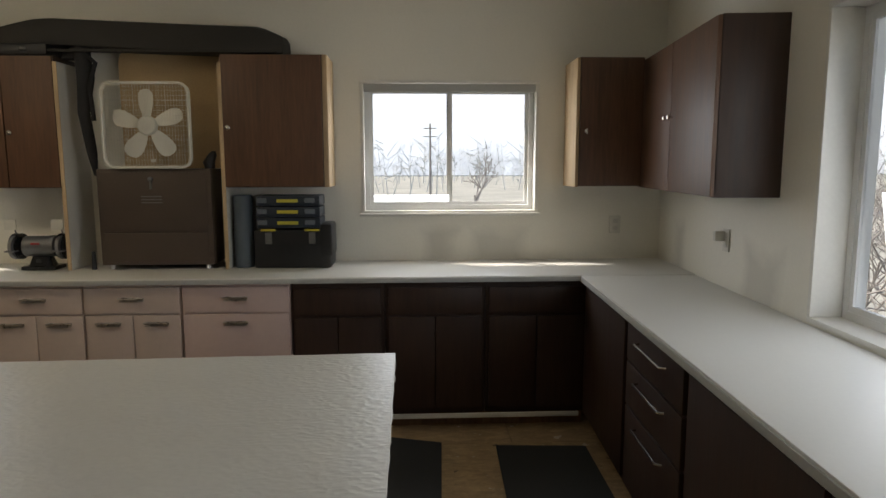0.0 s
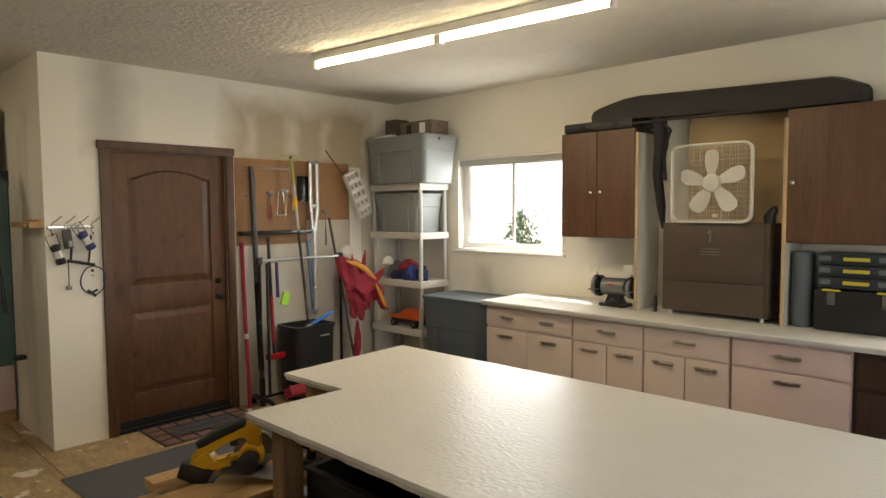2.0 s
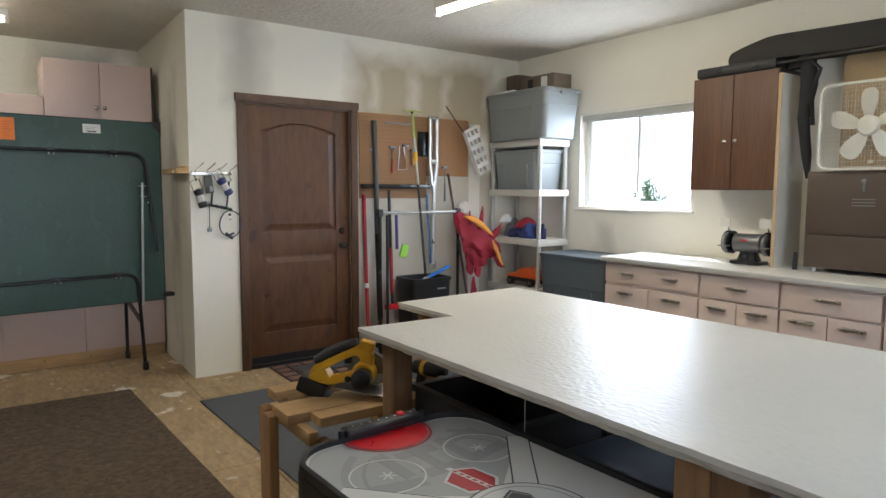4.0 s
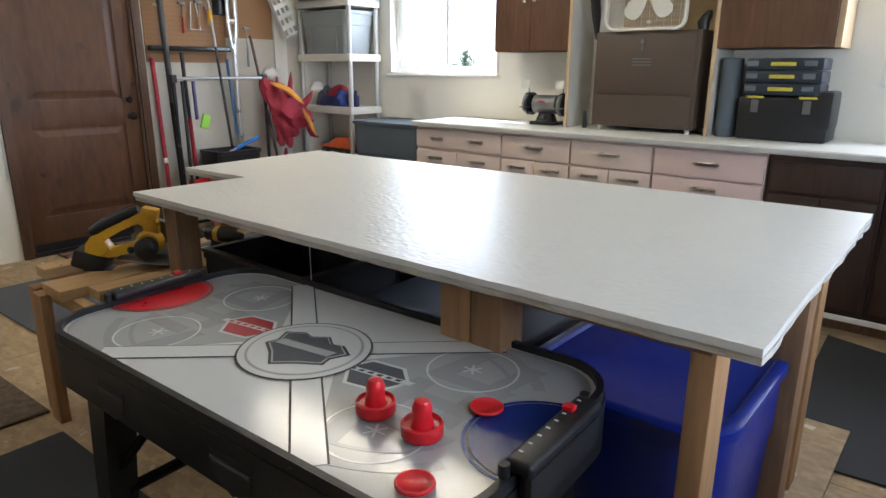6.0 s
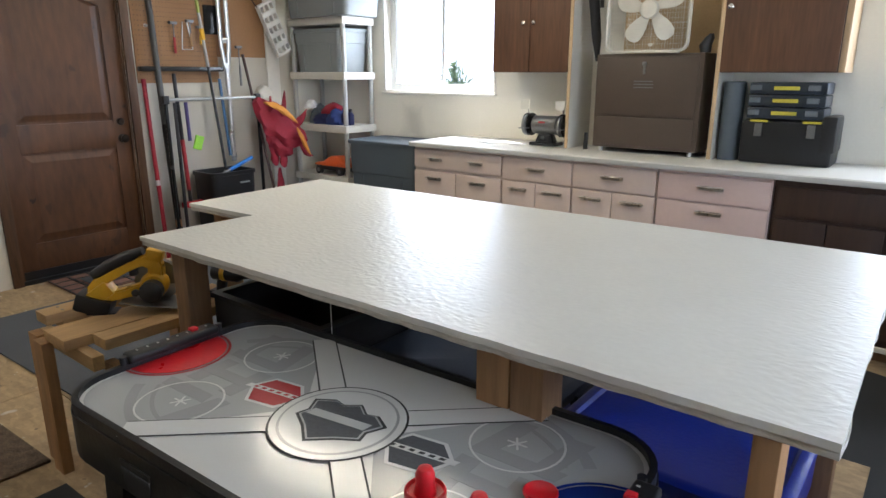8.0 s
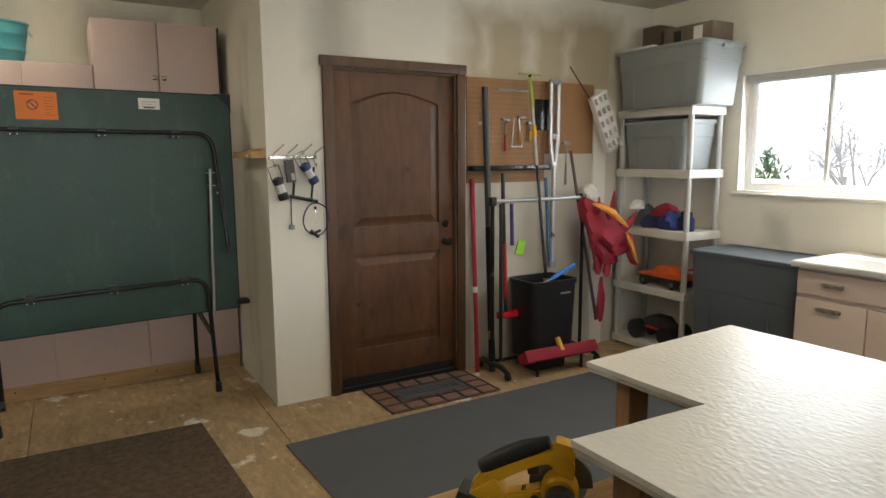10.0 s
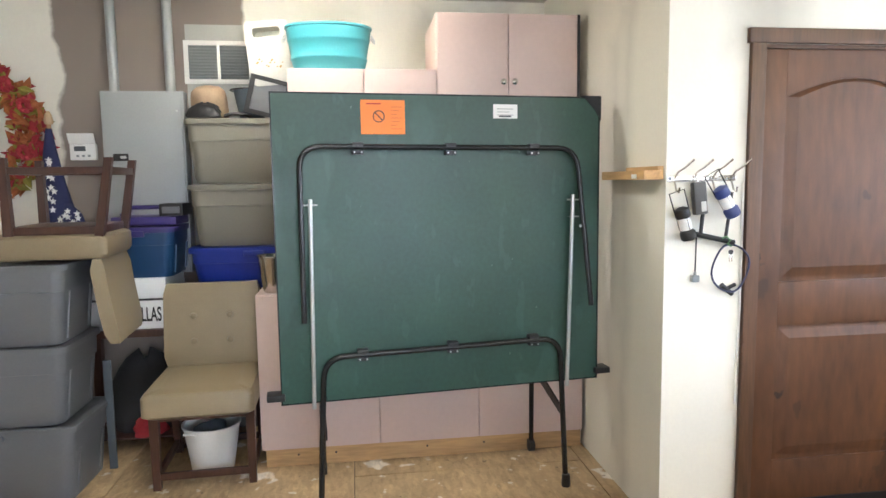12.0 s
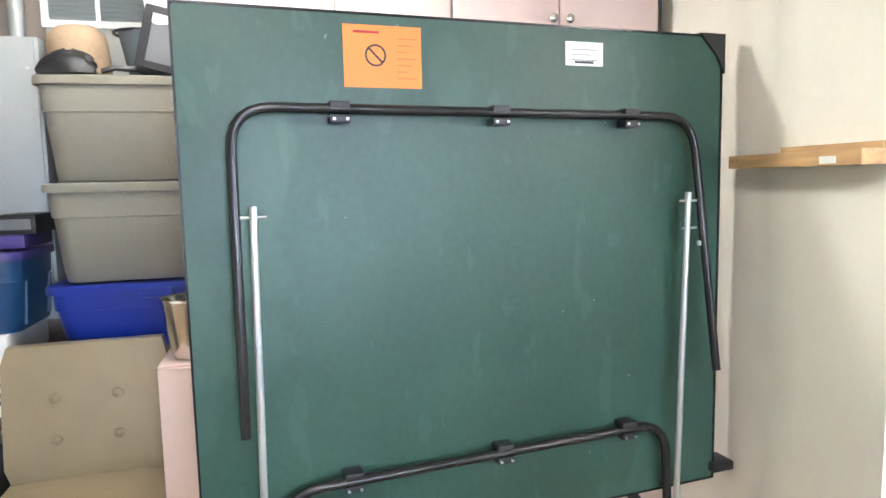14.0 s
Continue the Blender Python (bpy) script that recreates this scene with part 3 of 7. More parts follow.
slider("window_1", *W1, pose(0, NY, 0), 0.12, True)
slider("window_2", *W2, pose(0, NY, 0), 0.12, True)
slider("window_3", 1.775, 4.1, 0.925, 2.14, EAST @ pose(0, 0, 0, 0, 0, -90), 0.17, False)


# door with an arched upper panel
def arched(y0, y1, z0, z1, rise, n=10):
    top = [(y1 - (y1 - y0) * i / n, z1 - rise + rise * math.sin(math.pi * i / n)) for i in range(n + 1)]
    return [(y0, z0), (y1, z0)] + top


d = new("door_1")
d.matrix_basis = pose(WX, 1.85, 0)
HOME[d] = d.matrix_basis.inverted()
tagged(d, "dark knotty alder door with an arched upper panel, closed", "door", kind="structure")
X = WX - 0.022
part("core", bx(X - 0.03, 1.425, 0.03, X - 0.014, 2.275, 2.045), M["door"], d)
for y0, y1 in ((1.425, 1.535), (2.165, 2.275)):
    part("stile", bx(X - 0.014, y0, 0.03, X, y1, 2.045, 0.003), M["door"], d)
part("bottom_rail", bx(X - 0.014, 1.535, 0.03, X, 2.165, 0.27, 0.003), M["door"], d)
part("lock_rail", bx(X - 0.014, 1.535, 0.88, X, 2.165, 1.07, 0.003), M["door"], d)
arch = arched(1.535, 2.165, 1.07, 1.93, 0.075)
part("top_rail", pz([(2.165, 2.045), (1.535, 2.045)] + list(reversed(arch[2:])), "x", X - 0.014, X), M["door"], d, smooth=False)


def raised(outline, inset, bm):
    cy = sum(p[0] for p in outline) / len(outline)
    cz = sum(p[1] for p in outline) / len(outline)
    hy, hz = max(abs(p[0] - cy) for p in outline), max(abs(p[1] - cz) for p in outline)
    def shrink(k):
        return [(cy + (p[0] - cy) * (hy - k) / hy, cz + (p[1] - cz) * (hz - k) / hz) for p in outline]
    rows = [(X - 0.0138, shrink(0.012)), (X - 0.0125, shrink(0.022)), (X - 0.002, shrink(inset)), (X - 0.002, shrink(inset + 0.01))]
    return loft(bm, [[(x, p[0], p[1]) for p in o] for x, o in rows])


part("upper_panel", raised(arch, 0.06, B()), M["door"], d, smooth=False)
part("lower_panel", raised([(1.535, 0.27), (2.165, 0.27), (2.165, 0.88), (1.535, 0.88)], 0.06, B()), M["door"], d, smooth=False)
for z, r in ((1.06, 0.026), (0.94, 0.03)):
    k = lathe(B(), [(r, 0), (r, 0.006), (r * 0.4, 0.012), (r * 0.4, 0.03), (r * 0.9, 0.036), (r * 0.95, 0.05), (r * 0.6, 0.058)] if z < 1 else [(r, 0), (r, 0.012), (r * 0.7, 0.02)], seg=18, m=pose(X, 2.215, z, 0, 90, 0))
    part("door_knob" if z < 1 else "deadbolt", k, M["bronze"], d, "dark bronze")
part("threshold", bx(WX - 0.13, 1.41, 0, WX + 0.01, 2.29, 0.03, 0.004), M["black"], d)
part("sweep", bx(X, 1.43, 0.03, X + 0.006, 2.27, 0.085), M["black"], d, "black rubber door sweep")
tr = new("trim_1")
HOME[tr] = None
tagged(tr, "dark-stained wooden door casing", "trim", kind="structure")
for a in ((1.347, 0, 1.41, 2.06), (2.29, 0, 2.352, 2.06), (1.335, 2.06, 2.364, 2.12)):
    part("casing", bx(WX, a[0], a[1], WX + 0.024, a[2], a[3], 0.004), M["doortrim"], tr)
for a in ((1.41, 0, 1.425, 2.06), (2.275, 0, 2.29, 2.06), (1.425, 2.045, 2.275, 2.06)):
    part("jamb", bx(WX - 0.13, a[0], max(a[1], 0.03), WX, a[2], a[3]), M["doortrim"], tr)


# strip lamps
def strip_lamp(name, cx, cy, rz, lamps):
    t = thing(name, "white ceiling strip lamp with bare fluorescent tubes", "ceiling light", (cx, cy, CEIL), rz, local=True)
    n = len(lamps)
    L = 1.07 * n
    part("housing", bx(-L / 2, -0.026, -0.05, L / 2, 0.026, 0, 0.006), M["white"], t)
    for i in range(n):
        x = -L / 2 + 1.07 * i
        part("tube", rd((x + 0.03, 0, -0.075), (x + 1.04, 0, -0.075), 0.017, seg=12), M["tube"], t, "lit tube")
        for e in (x + 0.012, x + 1.058):
            part("lampholder", bx(e - 0.012, -0.02, -0.1, e + 0.012, 0.02, -0.045, 0.003), M["white"], t)
    return t


strip_lamp("strip_lamp", -2.365, 2.466, 6.0, (0, 1))
strip_lamp("strip_lamp", -5.36, -0.55, 90, (0,))
# Invented fitting that carries the added fill light.
strip_lamp("strip_lamp", -3.35, -0.45, 0, (0,))

# mats and rugs
def mat_piece(name, pts, h, m, label, category):
    return solo(name, pz(pts, "z", 0.001, h), m, label, category, smooth=False)


mat_piece("rug", [(-4.56, 0.545), (-4.60, -1.15), (-2.30, -1.25), (-2.24, 0.665)], 0.012, M["rug"], "brown looped carpet remnant on the floor", "rug")
mat_piece("floor_mat", [(-4.03, 0.88), (-2.5, 0.945), (-2.5, 3.36), (-4.07, 3.34)], 0.010, M["rubber"], "blue-grey anti-fatigue mat beside the bench", "floor mat")
mat_piece("floor_mat", [(-2.045, 0.64), (-2.02, -0.55), (-0.9, -0.55), (-0.9, 0.68)], 0.010, M["rubberdark"], "dark grey rubber mat beneath the game table", "floor mat")
mat_piece("floor_mat", [(-0.075, 3.49), (0.362, 3.36), (0.314, 2.22), (-0.02, 2.19)], 0.010, M["rubberdark"], "narrow charcoal mat in front of brown cabinets", "floor mat")
mat_piece("floor_mat", [(0.66, 3.31), (1.15, 3.28), (1.13, 2.2), (0.62, 2.25)], 0.010, M["rubberdark"], "narrow charcoal mat beside the corner cabinets", "floor mat")

# ---- the big work table ----
TZ = 0.898
wt = thing("work_table", "large white-painted strand-board work table with a cut corner", "table", (-1.0, 1.5, 0))
top_pts = [(-1.862, 0.921), (0.164, 0.906), (0.151, 2.117), (-2.318, 2.112), (-2.268, 1.342), (-1.844, 1.354)]
DIP = Matrix(((1, 0, 0, 0), (0, 1, 0, 0), (0.0085, 0, 1, 0), (0, 0, 0, 1)))


def slab(pts, z0, z1, jag=0.0):
    out = []
    rnd = random.Random(5)
    for a, b in zip(pts, pts[1:] + pts[:1]):
        n = max(2, int(math.dist(a, b) / 0.05))
        for i in range(n):
            k = i / n
            e = 0 if i == 0 else rnd.uniform(-jag, jag)
            out.append((a[0] + (b[0] - a[0]) * k + e, a[1] + (b[1] - a[1]) * k + e))
    bm = prism(B(), out, "z", z0, z1)
    bm.transform(DIP)
    return bm


part("tabletop", slab(top_pts, TZ - 0.0145, TZ, 0.0015), M["osbtop"], wt, smooth=False)
part("lower_sheet", slab([(p[0] * 0.998, p[1] + (0.004 if p[1] < 1.4 else -0.004)) for p in top_pts], TZ - 0.030, TZ - 0.0165, 0.004), M["osbedge"], wt, "raw strand-board edge", smooth=False)
part("core_sheet", slab([(p[0] * 0.994, p[1] + (0.010 if p[1] < 1.4 else -0.010)) for p in top_pts], TZ - 0.0164, TZ - 0.0146), M["osbedge"], wt, smooth=False)
z1 = TZ - 0.031
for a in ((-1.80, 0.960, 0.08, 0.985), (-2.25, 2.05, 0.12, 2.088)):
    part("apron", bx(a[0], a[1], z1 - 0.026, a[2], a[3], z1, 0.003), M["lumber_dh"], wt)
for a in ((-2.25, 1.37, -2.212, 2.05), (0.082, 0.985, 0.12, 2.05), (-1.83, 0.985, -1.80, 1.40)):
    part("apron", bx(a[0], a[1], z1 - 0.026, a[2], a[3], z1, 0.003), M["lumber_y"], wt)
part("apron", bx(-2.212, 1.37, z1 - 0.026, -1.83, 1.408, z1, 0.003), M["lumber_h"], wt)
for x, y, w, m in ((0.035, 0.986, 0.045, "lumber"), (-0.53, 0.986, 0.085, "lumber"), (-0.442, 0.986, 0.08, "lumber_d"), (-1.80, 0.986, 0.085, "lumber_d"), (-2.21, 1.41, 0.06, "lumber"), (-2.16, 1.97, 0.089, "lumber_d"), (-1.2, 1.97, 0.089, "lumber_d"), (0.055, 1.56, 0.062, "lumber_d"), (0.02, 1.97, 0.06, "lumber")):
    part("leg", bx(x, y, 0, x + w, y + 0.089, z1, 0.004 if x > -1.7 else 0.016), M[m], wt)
part("foot_board", bx(-0.13, 1.45, 0.002, 0.17, 2.5, 0.02, 0.002), M["osb"], wt, "loose strand-board offcut")

# ---- counters ----
wk = thing("worktop", "white laminate worktop along the window wall", "worktop", (-0.5, 3.8, 0.885))
part("slab", bx(-2.944, 3.51, 0.885, EX - 0.002, NY - 0.002, 0.92, 0.006), M["counter"], wk)
part("edge_band", bx(-2.94, 3.504, 0.887, 1.19, 3.5098, 0.912, 0.001), M["board"], wk, "greyed edge strip")
ek = thing("worktop", "white laminate worktop under the wide window", "worktop", m=EAST, local=True)
part("slab", bx(-0.655, -3.75, 0.882, -0.004, -0.665, 0.918, 0.006), M["counter"], ek)
part("edge_band", bx(-0.662, -3.75, 0.884, -0.6555, -0.68, 0.910, 0.001), M["board"], ek, "greyed edge strip")


def pull(x, y, z, w, parent, m=None):
    """A double-bar chrome drawer pull on a face towards -y."""
    b = B()
    box(b, x - w * 0.46, y - 0.003, z - 0.010, x + w * 0.46, y, z + 0.010)
    box(b, x - w * 0.47, y - 0.020, z - 0.011, x + w * 0.47, y - 0.014, z - 0.006, 0.002)
    rod(b, (x - w / 2, y - 0.018, z + 0.006), (x + w / 2, y - 0.018, z + 0.006), 0.005, seg=6)
    for s in (-0.32, 0.32):
        box(b, x + s * w - 0.008, y - 0.016, z - 0.012, x + s * w + 0.008, y, z + 0.012)
    if m is not None:
        b.transform(m)
    return part("handle", b, M["oldchrome"], parent, "tarnished double-bar pull")


FY = 3.562
units = [(-2.926, -2.149, 2), (-2.145, -1.625, 3), (-1.621, -1.09, 3), (-1.086, -0.484, 1)]
for x0, x1, kind in units:
    shade = M["pink"] if kind == 1 else M["beige"]
    c = thing("base_cabinet", "beige-pink enamelled steel base cabinet with tarnished pulls" if kind > 1 else "pink enamelled steel drawer cabinet, rosier than its neighbours", "cabinet", ((x0 + x1) / 2, 3.85, 0), group="pink base cabinets")
    part("carcass", bx(x0, FY + 0.002, 0.10, x1, NY - 0.01, 0.884), shade, c)
    part("toe_kick", bx(x0, FY + 0.06, 0, x1, NY - 0.01, 0.10), M["black"], c)
    g = 0.005
    mid = (x0 + x1) / 2
    if kind == 2:
        part("drawer", bx(x0 + g, FY - 0.018, 0.735, x1 - g, FY, 0.865, 0.006), shade, c)
        for q in (0.27, 0.73):
            pull(x0 + (x1 - x0) * q, FY - 0.018, 0.80, 0.12, c)
    else:
        part("drawer", bx(x0 + g, FY - 0.018, 0.72, x1 - g, FY, 0.865, 0.006), shade, c)
        pull(mid, FY - 0.018, 0.80, 0.14, c)
    doors = [(x0 + g, x1 - g)] if kind == 1 else [(x0 + g, mid - g / 2), (mid + g / 2, x1 - g)]
    for a, b_ in doors:
        part("cabinet_door", bx(a, FY - 0.018, 0.115, b_, FY, 0.71, 0.006), shade, c)
        pull((a + b_) / 2, FY - 0.018, 0.66, 0.14, c)
for x0, x1 in ((-0.478, 0.045), (0.05, 0.62), (0.625, 1.215)):
    c = thing("base_cabinet", "dark walnut plywood base cabinet under the worktop", "cabinet", ((x0 + x1) / 2, 3.85, 0), group="brown base cabinets")
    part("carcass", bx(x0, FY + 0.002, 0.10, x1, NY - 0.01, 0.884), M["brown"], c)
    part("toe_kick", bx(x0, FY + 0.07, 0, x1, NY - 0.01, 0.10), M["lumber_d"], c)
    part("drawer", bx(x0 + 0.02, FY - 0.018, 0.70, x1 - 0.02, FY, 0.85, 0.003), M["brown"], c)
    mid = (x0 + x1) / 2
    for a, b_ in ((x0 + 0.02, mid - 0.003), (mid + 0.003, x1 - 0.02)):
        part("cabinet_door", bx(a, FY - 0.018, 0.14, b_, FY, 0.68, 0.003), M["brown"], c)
solo("kick_strip", bx(-0.20, 3.516, 0.085, 1.17, 3.530, 0.112, 0.003), M["trim"], "white strip along the foot of brown cabinets", "trim strip")
for i, (a, b_) in enumerate(((-0.67, -1.5), (-1.505, -2.2), (-2.205, -3.0), (-3.005, -3.74))):
    c = thing("base_cabinet", "dark walnut drawer base cabinet below the wide window" if i == 1 else "dark walnut plywood base cabinet under the worktop", "cabinet", m=EAST @ pose(0, (a + b_) / 2, 0), local=True, group="brown base cabinets")
    h = (a - b_) / 2
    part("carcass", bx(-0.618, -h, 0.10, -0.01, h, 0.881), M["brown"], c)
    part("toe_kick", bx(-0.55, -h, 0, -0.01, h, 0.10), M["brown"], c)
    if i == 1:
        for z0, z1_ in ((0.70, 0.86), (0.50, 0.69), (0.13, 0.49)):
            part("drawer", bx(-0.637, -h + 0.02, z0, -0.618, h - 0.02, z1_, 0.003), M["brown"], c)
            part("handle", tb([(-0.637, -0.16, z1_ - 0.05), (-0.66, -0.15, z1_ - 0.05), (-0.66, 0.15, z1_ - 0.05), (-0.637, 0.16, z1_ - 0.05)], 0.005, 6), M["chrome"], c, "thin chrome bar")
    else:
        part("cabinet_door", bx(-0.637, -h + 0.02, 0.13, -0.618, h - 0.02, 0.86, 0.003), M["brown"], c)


def upper(name, x0, x1, z0, z1, doors, label, m=None, y0=3.83, y1=NY - 0.004, knob=0.5, hinge=False):
    c = thing(name, label, "cabinet", ((x0 + x1) / 2, (y0 + y1) / 2, z0), m=m, local=m is not None, group="wall cabinets")
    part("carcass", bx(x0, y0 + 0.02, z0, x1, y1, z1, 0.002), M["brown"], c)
    n = doors
    for i in range(n):
        a, b_ = x0 + (x1 - x0) * i / n + 0.003, x0 + (x1 - x0) * (i + 1) / n - 0.003
        dr = part("cabinet_door", bx(a, y0, z0 + 0.004, b_, y0 + 0.0195, z1 - 0.004, 0.003), M["brownfront"], c)
        k = (b_ - 0.035) if (n == 2 and i == 0) else a + 0.035
        part("knob", lathe(B(), [(0.006, 0), (0.006, 0.012), (0.014, 0.018), (0.015, 0.026), (0.008, 0.031)], seg=14, m=pose(k, y0, z0 + (z1 - z0) * knob, 90, 0, 0)), M["chrome"], dr, "chrome knob")
    return c


upper("wall_cabinet", -2.43, -1.842, 1.41, 2.165, 2, "walnut-veneered wall cabinet with two doors and chrome knobs", knob=0.42)
c = upper("wall_cabinet", -0.90, -0.315, 1.41, 2.18, 1, "walnut-veneered wall cabinet with one wide door", knob=0.45)
part("raw_end", bx(-0.3145, 3.85, 1.41, -0.285, NY - 0.004, 2.18, 0.002), M["raw_edge"], c, "unfinished pale plywood end")
c = upper("wall_cabinet", 1.215, 1.60, 1.41, 2.175, 1, "walnut-veneered corner wall cabinet with one door", knob=0.43)
part("raw_end", bx(1.195, 3.84, 1.405, 1.2145, NY - 0.004, 2.17, 0.002), M["raw_edge"], c, "unfinished pale plywood end")
upper("wall_cabinet", 0.24, 1.49, 1.40, 2.165, 2, "walnut-veneered wall cabinet with grained doors beside the wide window", m=EAST @ pose(0, 0, 0, 0, 0, -90) @ pose(1.49, -0.295, 0, 0, 0, -3) @ pose(-1.49, 0.315, 0), y0=-0.315, y1=-0.004, knob=0.5)
for x, nm in ((-1.83, "tall_panel"), (-0.905, "tall_panel")):
    c = thing(nm, "tall painted divider board with a raw pale front edge", "panel", (x, 3.98, 0.92), group="divider boards")
    part("sheet", bx(x - 0.008, 3.835, 0.9205, x + 0.012, NY - 0.004, 2.13), M["shelf"], c)
    part("front_edge", bx(x - 0.009, 3.826, 0.9205, x + 0.013, 3.8345, 2.13, 0.002), M["raw_edge"], c, "raw pale edge")


# ---- on and over the counters ----
def tote(name, label, cx, cy, z, w, d, h, m, lid, rz=0.0, group="", handle=True, r=0.05):
    """A tapered storage tote: w along its own x, d along y; lid material or None."""
    t = thing(name, label, "storage bin", (cx, cy, z), rz, group=group, local=True)
    k = 0.88
    def o(s, zz):
        return flat(rrect(-w / 2 * s, -d / 2 * s, w / 2 * s, d / 2 * s, min(r, 0.45 * s * min(w, d))), zz)
    lip = h - 0.035
    bm = B()
    if lid:
        loft(bm, [o(k, 0.0), o(k + 0.012, 0.004), o(0.955, lip * 0.72), o(0.975, lip * 0.725), o(0.985, lip)])
    else:
        loft(bm, [o(k, 0.0), o(k + 0.012, 0.004), o(0.955, lip * 0.72), o(0.985, h - 0.02), o(1.0, h - 0.02), o(1.0, h), o(0.97, h), o(k - 0.02, 0.012)])
    part("body", bm, m, t)
    for s in (-1, 1):
        for q in (-0.28, 0.28):
            rb = B()
            y1, y0 = s * d / 2 * 0.965, s * d / 2 * (k + 0.015)
            loft(rb, [[(q * w - 0.012, y0, 0.02), (q * w + 0.012, y0, 0.02), (q * w + 0.010, y0 + s * 0.008, 0.02), (q * w - 0.010, y0 + s * 0.008, 0.02)],
                      [(q * w - 0.012, y1, lip * 0.7), (q * w + 0.012, y1, lip * 0.7), (q * w + 0.010, y1 + s * 0.006, lip * 0.7), (q * w - 0.010, y1 + s * 0.006, lip * 0.7)]])
            part("rib", rb, m, t)
    if lid:
        bm = B()
        loft(bm, [o(0.985, lip + 0.001), o(1.03, lip + 0.001), o(1.035, lip + 0.008), o(1.03, h - 0.008), o(1.0, h - 0.004), o(0.93, h - 0.004), o(0.90, h - 0.012), o(0.2, h - 0.010)])
        part("lid", bm, lid, t)
        if handle:
            for s in (-1, 1):
                part("latch", bx(s * w * 0.515 - 0.012, -0.05, lip - 0.02, s * w * 0.515 + 0.012, 0.05, lip + 0.012, 0.005), lid, t)
    return t


# file box of brown steel
c = thing("file_cabinet", "brown steel file box with a drop front and small lock", "cabinet", (-1.31, 3.98, 0.92))
part("shell", bx(-1.645, 3.845, 0.948, -0.985, 4.14, 1.52, 0.006), M["filebrown"], c)
part("upper_front", bx(-1.622, 3.838, 1.150, -1.008, 3.8445, 1.502, 0.004), M["filebrown"], c)
part("lower_front", bx(-1.622, 3.838, 0.966, -1.008, 3.8445, 1.140, 0.004), M["filebrown"], c)
for x in (-1.60, -1.03):
    for y in (3.88, 4.10):
        part("foot", rd((x, y, 0.9205), (x, y, 0.9478), 0.014, seg=10), M["white"], c, "pale button foot")
lk = part("lock", lathe(B(), [(0.014, 0), (0.014, 0.012), (0.006, 0.016)], seg=12, m=pose(-1.33, 3.838, 1.46, 90, 0, 0)), M["steel"], c, "small steel lock")
part("hasp", bx(-1.337, 3.831, 1.40, -1.323, 3.838, 1.45, 0.002), M["steel"], c)
for i in range(3):
    part("vent_line", bx(-1.39, 3.835, 1.355 - i * 0.018, -1.27, 3.838, 1.361 - i * 0.018), M["steel"], c, smooth=False)

# box fan
fy = 3.86
c = thing("box_fan", "cream plastic box fan with five blades and wire grille", "fan", (-1.33, fy, 1.52))
x0, x1, z0, z1_ = -1.585, -1.075, 1.522, 2.02
RIM = rrect(x0 + 0.008, z0 + 0.008, x1 - 0.008, z1_ - 0.008, 0.055, 6)
part("rim", tb([(p[0], fy - 0.045, p[1]) for p in RIM], 0.0085, 8, True), M["fanwhite"], c)
part("frame", ring(B(), rrect(x0 + 0.004, z0 + 0.004, x1 - 0.004, z1_ - 0.004, 0.058), rrect(x0 + 0.012, z0 + 0.012, x1 - 0.012, z1_ - 0.012, 0.052), "y", fy - 0.043, fy - 0.012), M["fanwhite"], c)
for face, y, nx, nz in (("grille", fy - 0.043, 29, 17), ("rear_grille", fy + 0.030, 11, 7)):
    bm = B()
    for i in range(nx):
        x = x0 + 0.022 + (x1 - x0 - 0.044) * i / (nx - 1)
        e = 0.028 if i in (0, nx - 1) else 0.012
        rod(bm, (x, y, z0 + e), (x, y, z1_ - e), 0.0008, seg=4, caps=False)
    for i in range(nz):
        z = z0 + 0.022 + (z1_ - z0 - 0.044) * i / (nz - 1)
        e = 0.028 if i in (0, nz - 1) else 0.012
        rod(bm, (x0 + e, y + 0.002, z), (x1 - e, y + 0.002, z), 0.0008, seg=4, caps=False)
    part(face, bm, M["fanwhite"], c)
for i in range(5):
    a = radians(90 + 72 * i)
    u_, v_ = Vector((math.cos(a), 0, math.sin(a))), Vector((-math.sin(a), 0, math.cos(a)))
    rows = []
    for r, hw in ((0.045, 0.020), (0.07, 0.030), (0.10, 0.040), (0.14, 0.048), (0.17, 0.048), (0.19, 0.042), (0.203, 0.030), (0.210, 0.012)):
        o = []
        for e, off in ((-1, 0), (0, -0.004), (1, 0), (1, 0.004), (0, 0.001), (-1, 0.004)):
            o.append(tuple(Vector((-1.33, fy - 0.010 + off + e * hw * 0.28, 1.771)) + u_ * r + v_ * (e * hw + 0.006)))
        rows.append(o)
    part("blade", loft(B(), rows), M["fanwhite"], c)
part("badge", bx(-1.31, fy - 0.047, 1.56, -1.285, fy - 0.044, 1.578, 0.001), M["fanwhite"], c)
part("hub", lathe(B(), [(0.055, 0), (0.058, 0.02), (0.05, 0.035), (0.02, 0.04)], (0, 0, 0), 20, pose(-1.33, fy - 0.002, 1.771, 90, 0, 0)), M["fanwhite"], c)
for x in (x0 + 0.09, x1 - 0.09):
    part("foot", bx(x - 0.02, fy - 0.05, 1.5205, x + 0.02, fy + 0.035, 1.53, 0.003), M["fanwhite"], c)
# tan board behind the fan with rounded top corners, standing on the file box
bm = prism(B(), arc(-1.48, 2.16, 0.10, 180, 90, 6) + arc(-1.0, 2.16, 0.10, 90, 0, 6) + [(-0.925, 1.522), (-1.58, 1.522)], "y", 4.085, 4.13)
solo("fibreboard_sheet", bm, M["plaster"], "tan moulded fibreboard sheet behind the fan", "board", smooth=False)
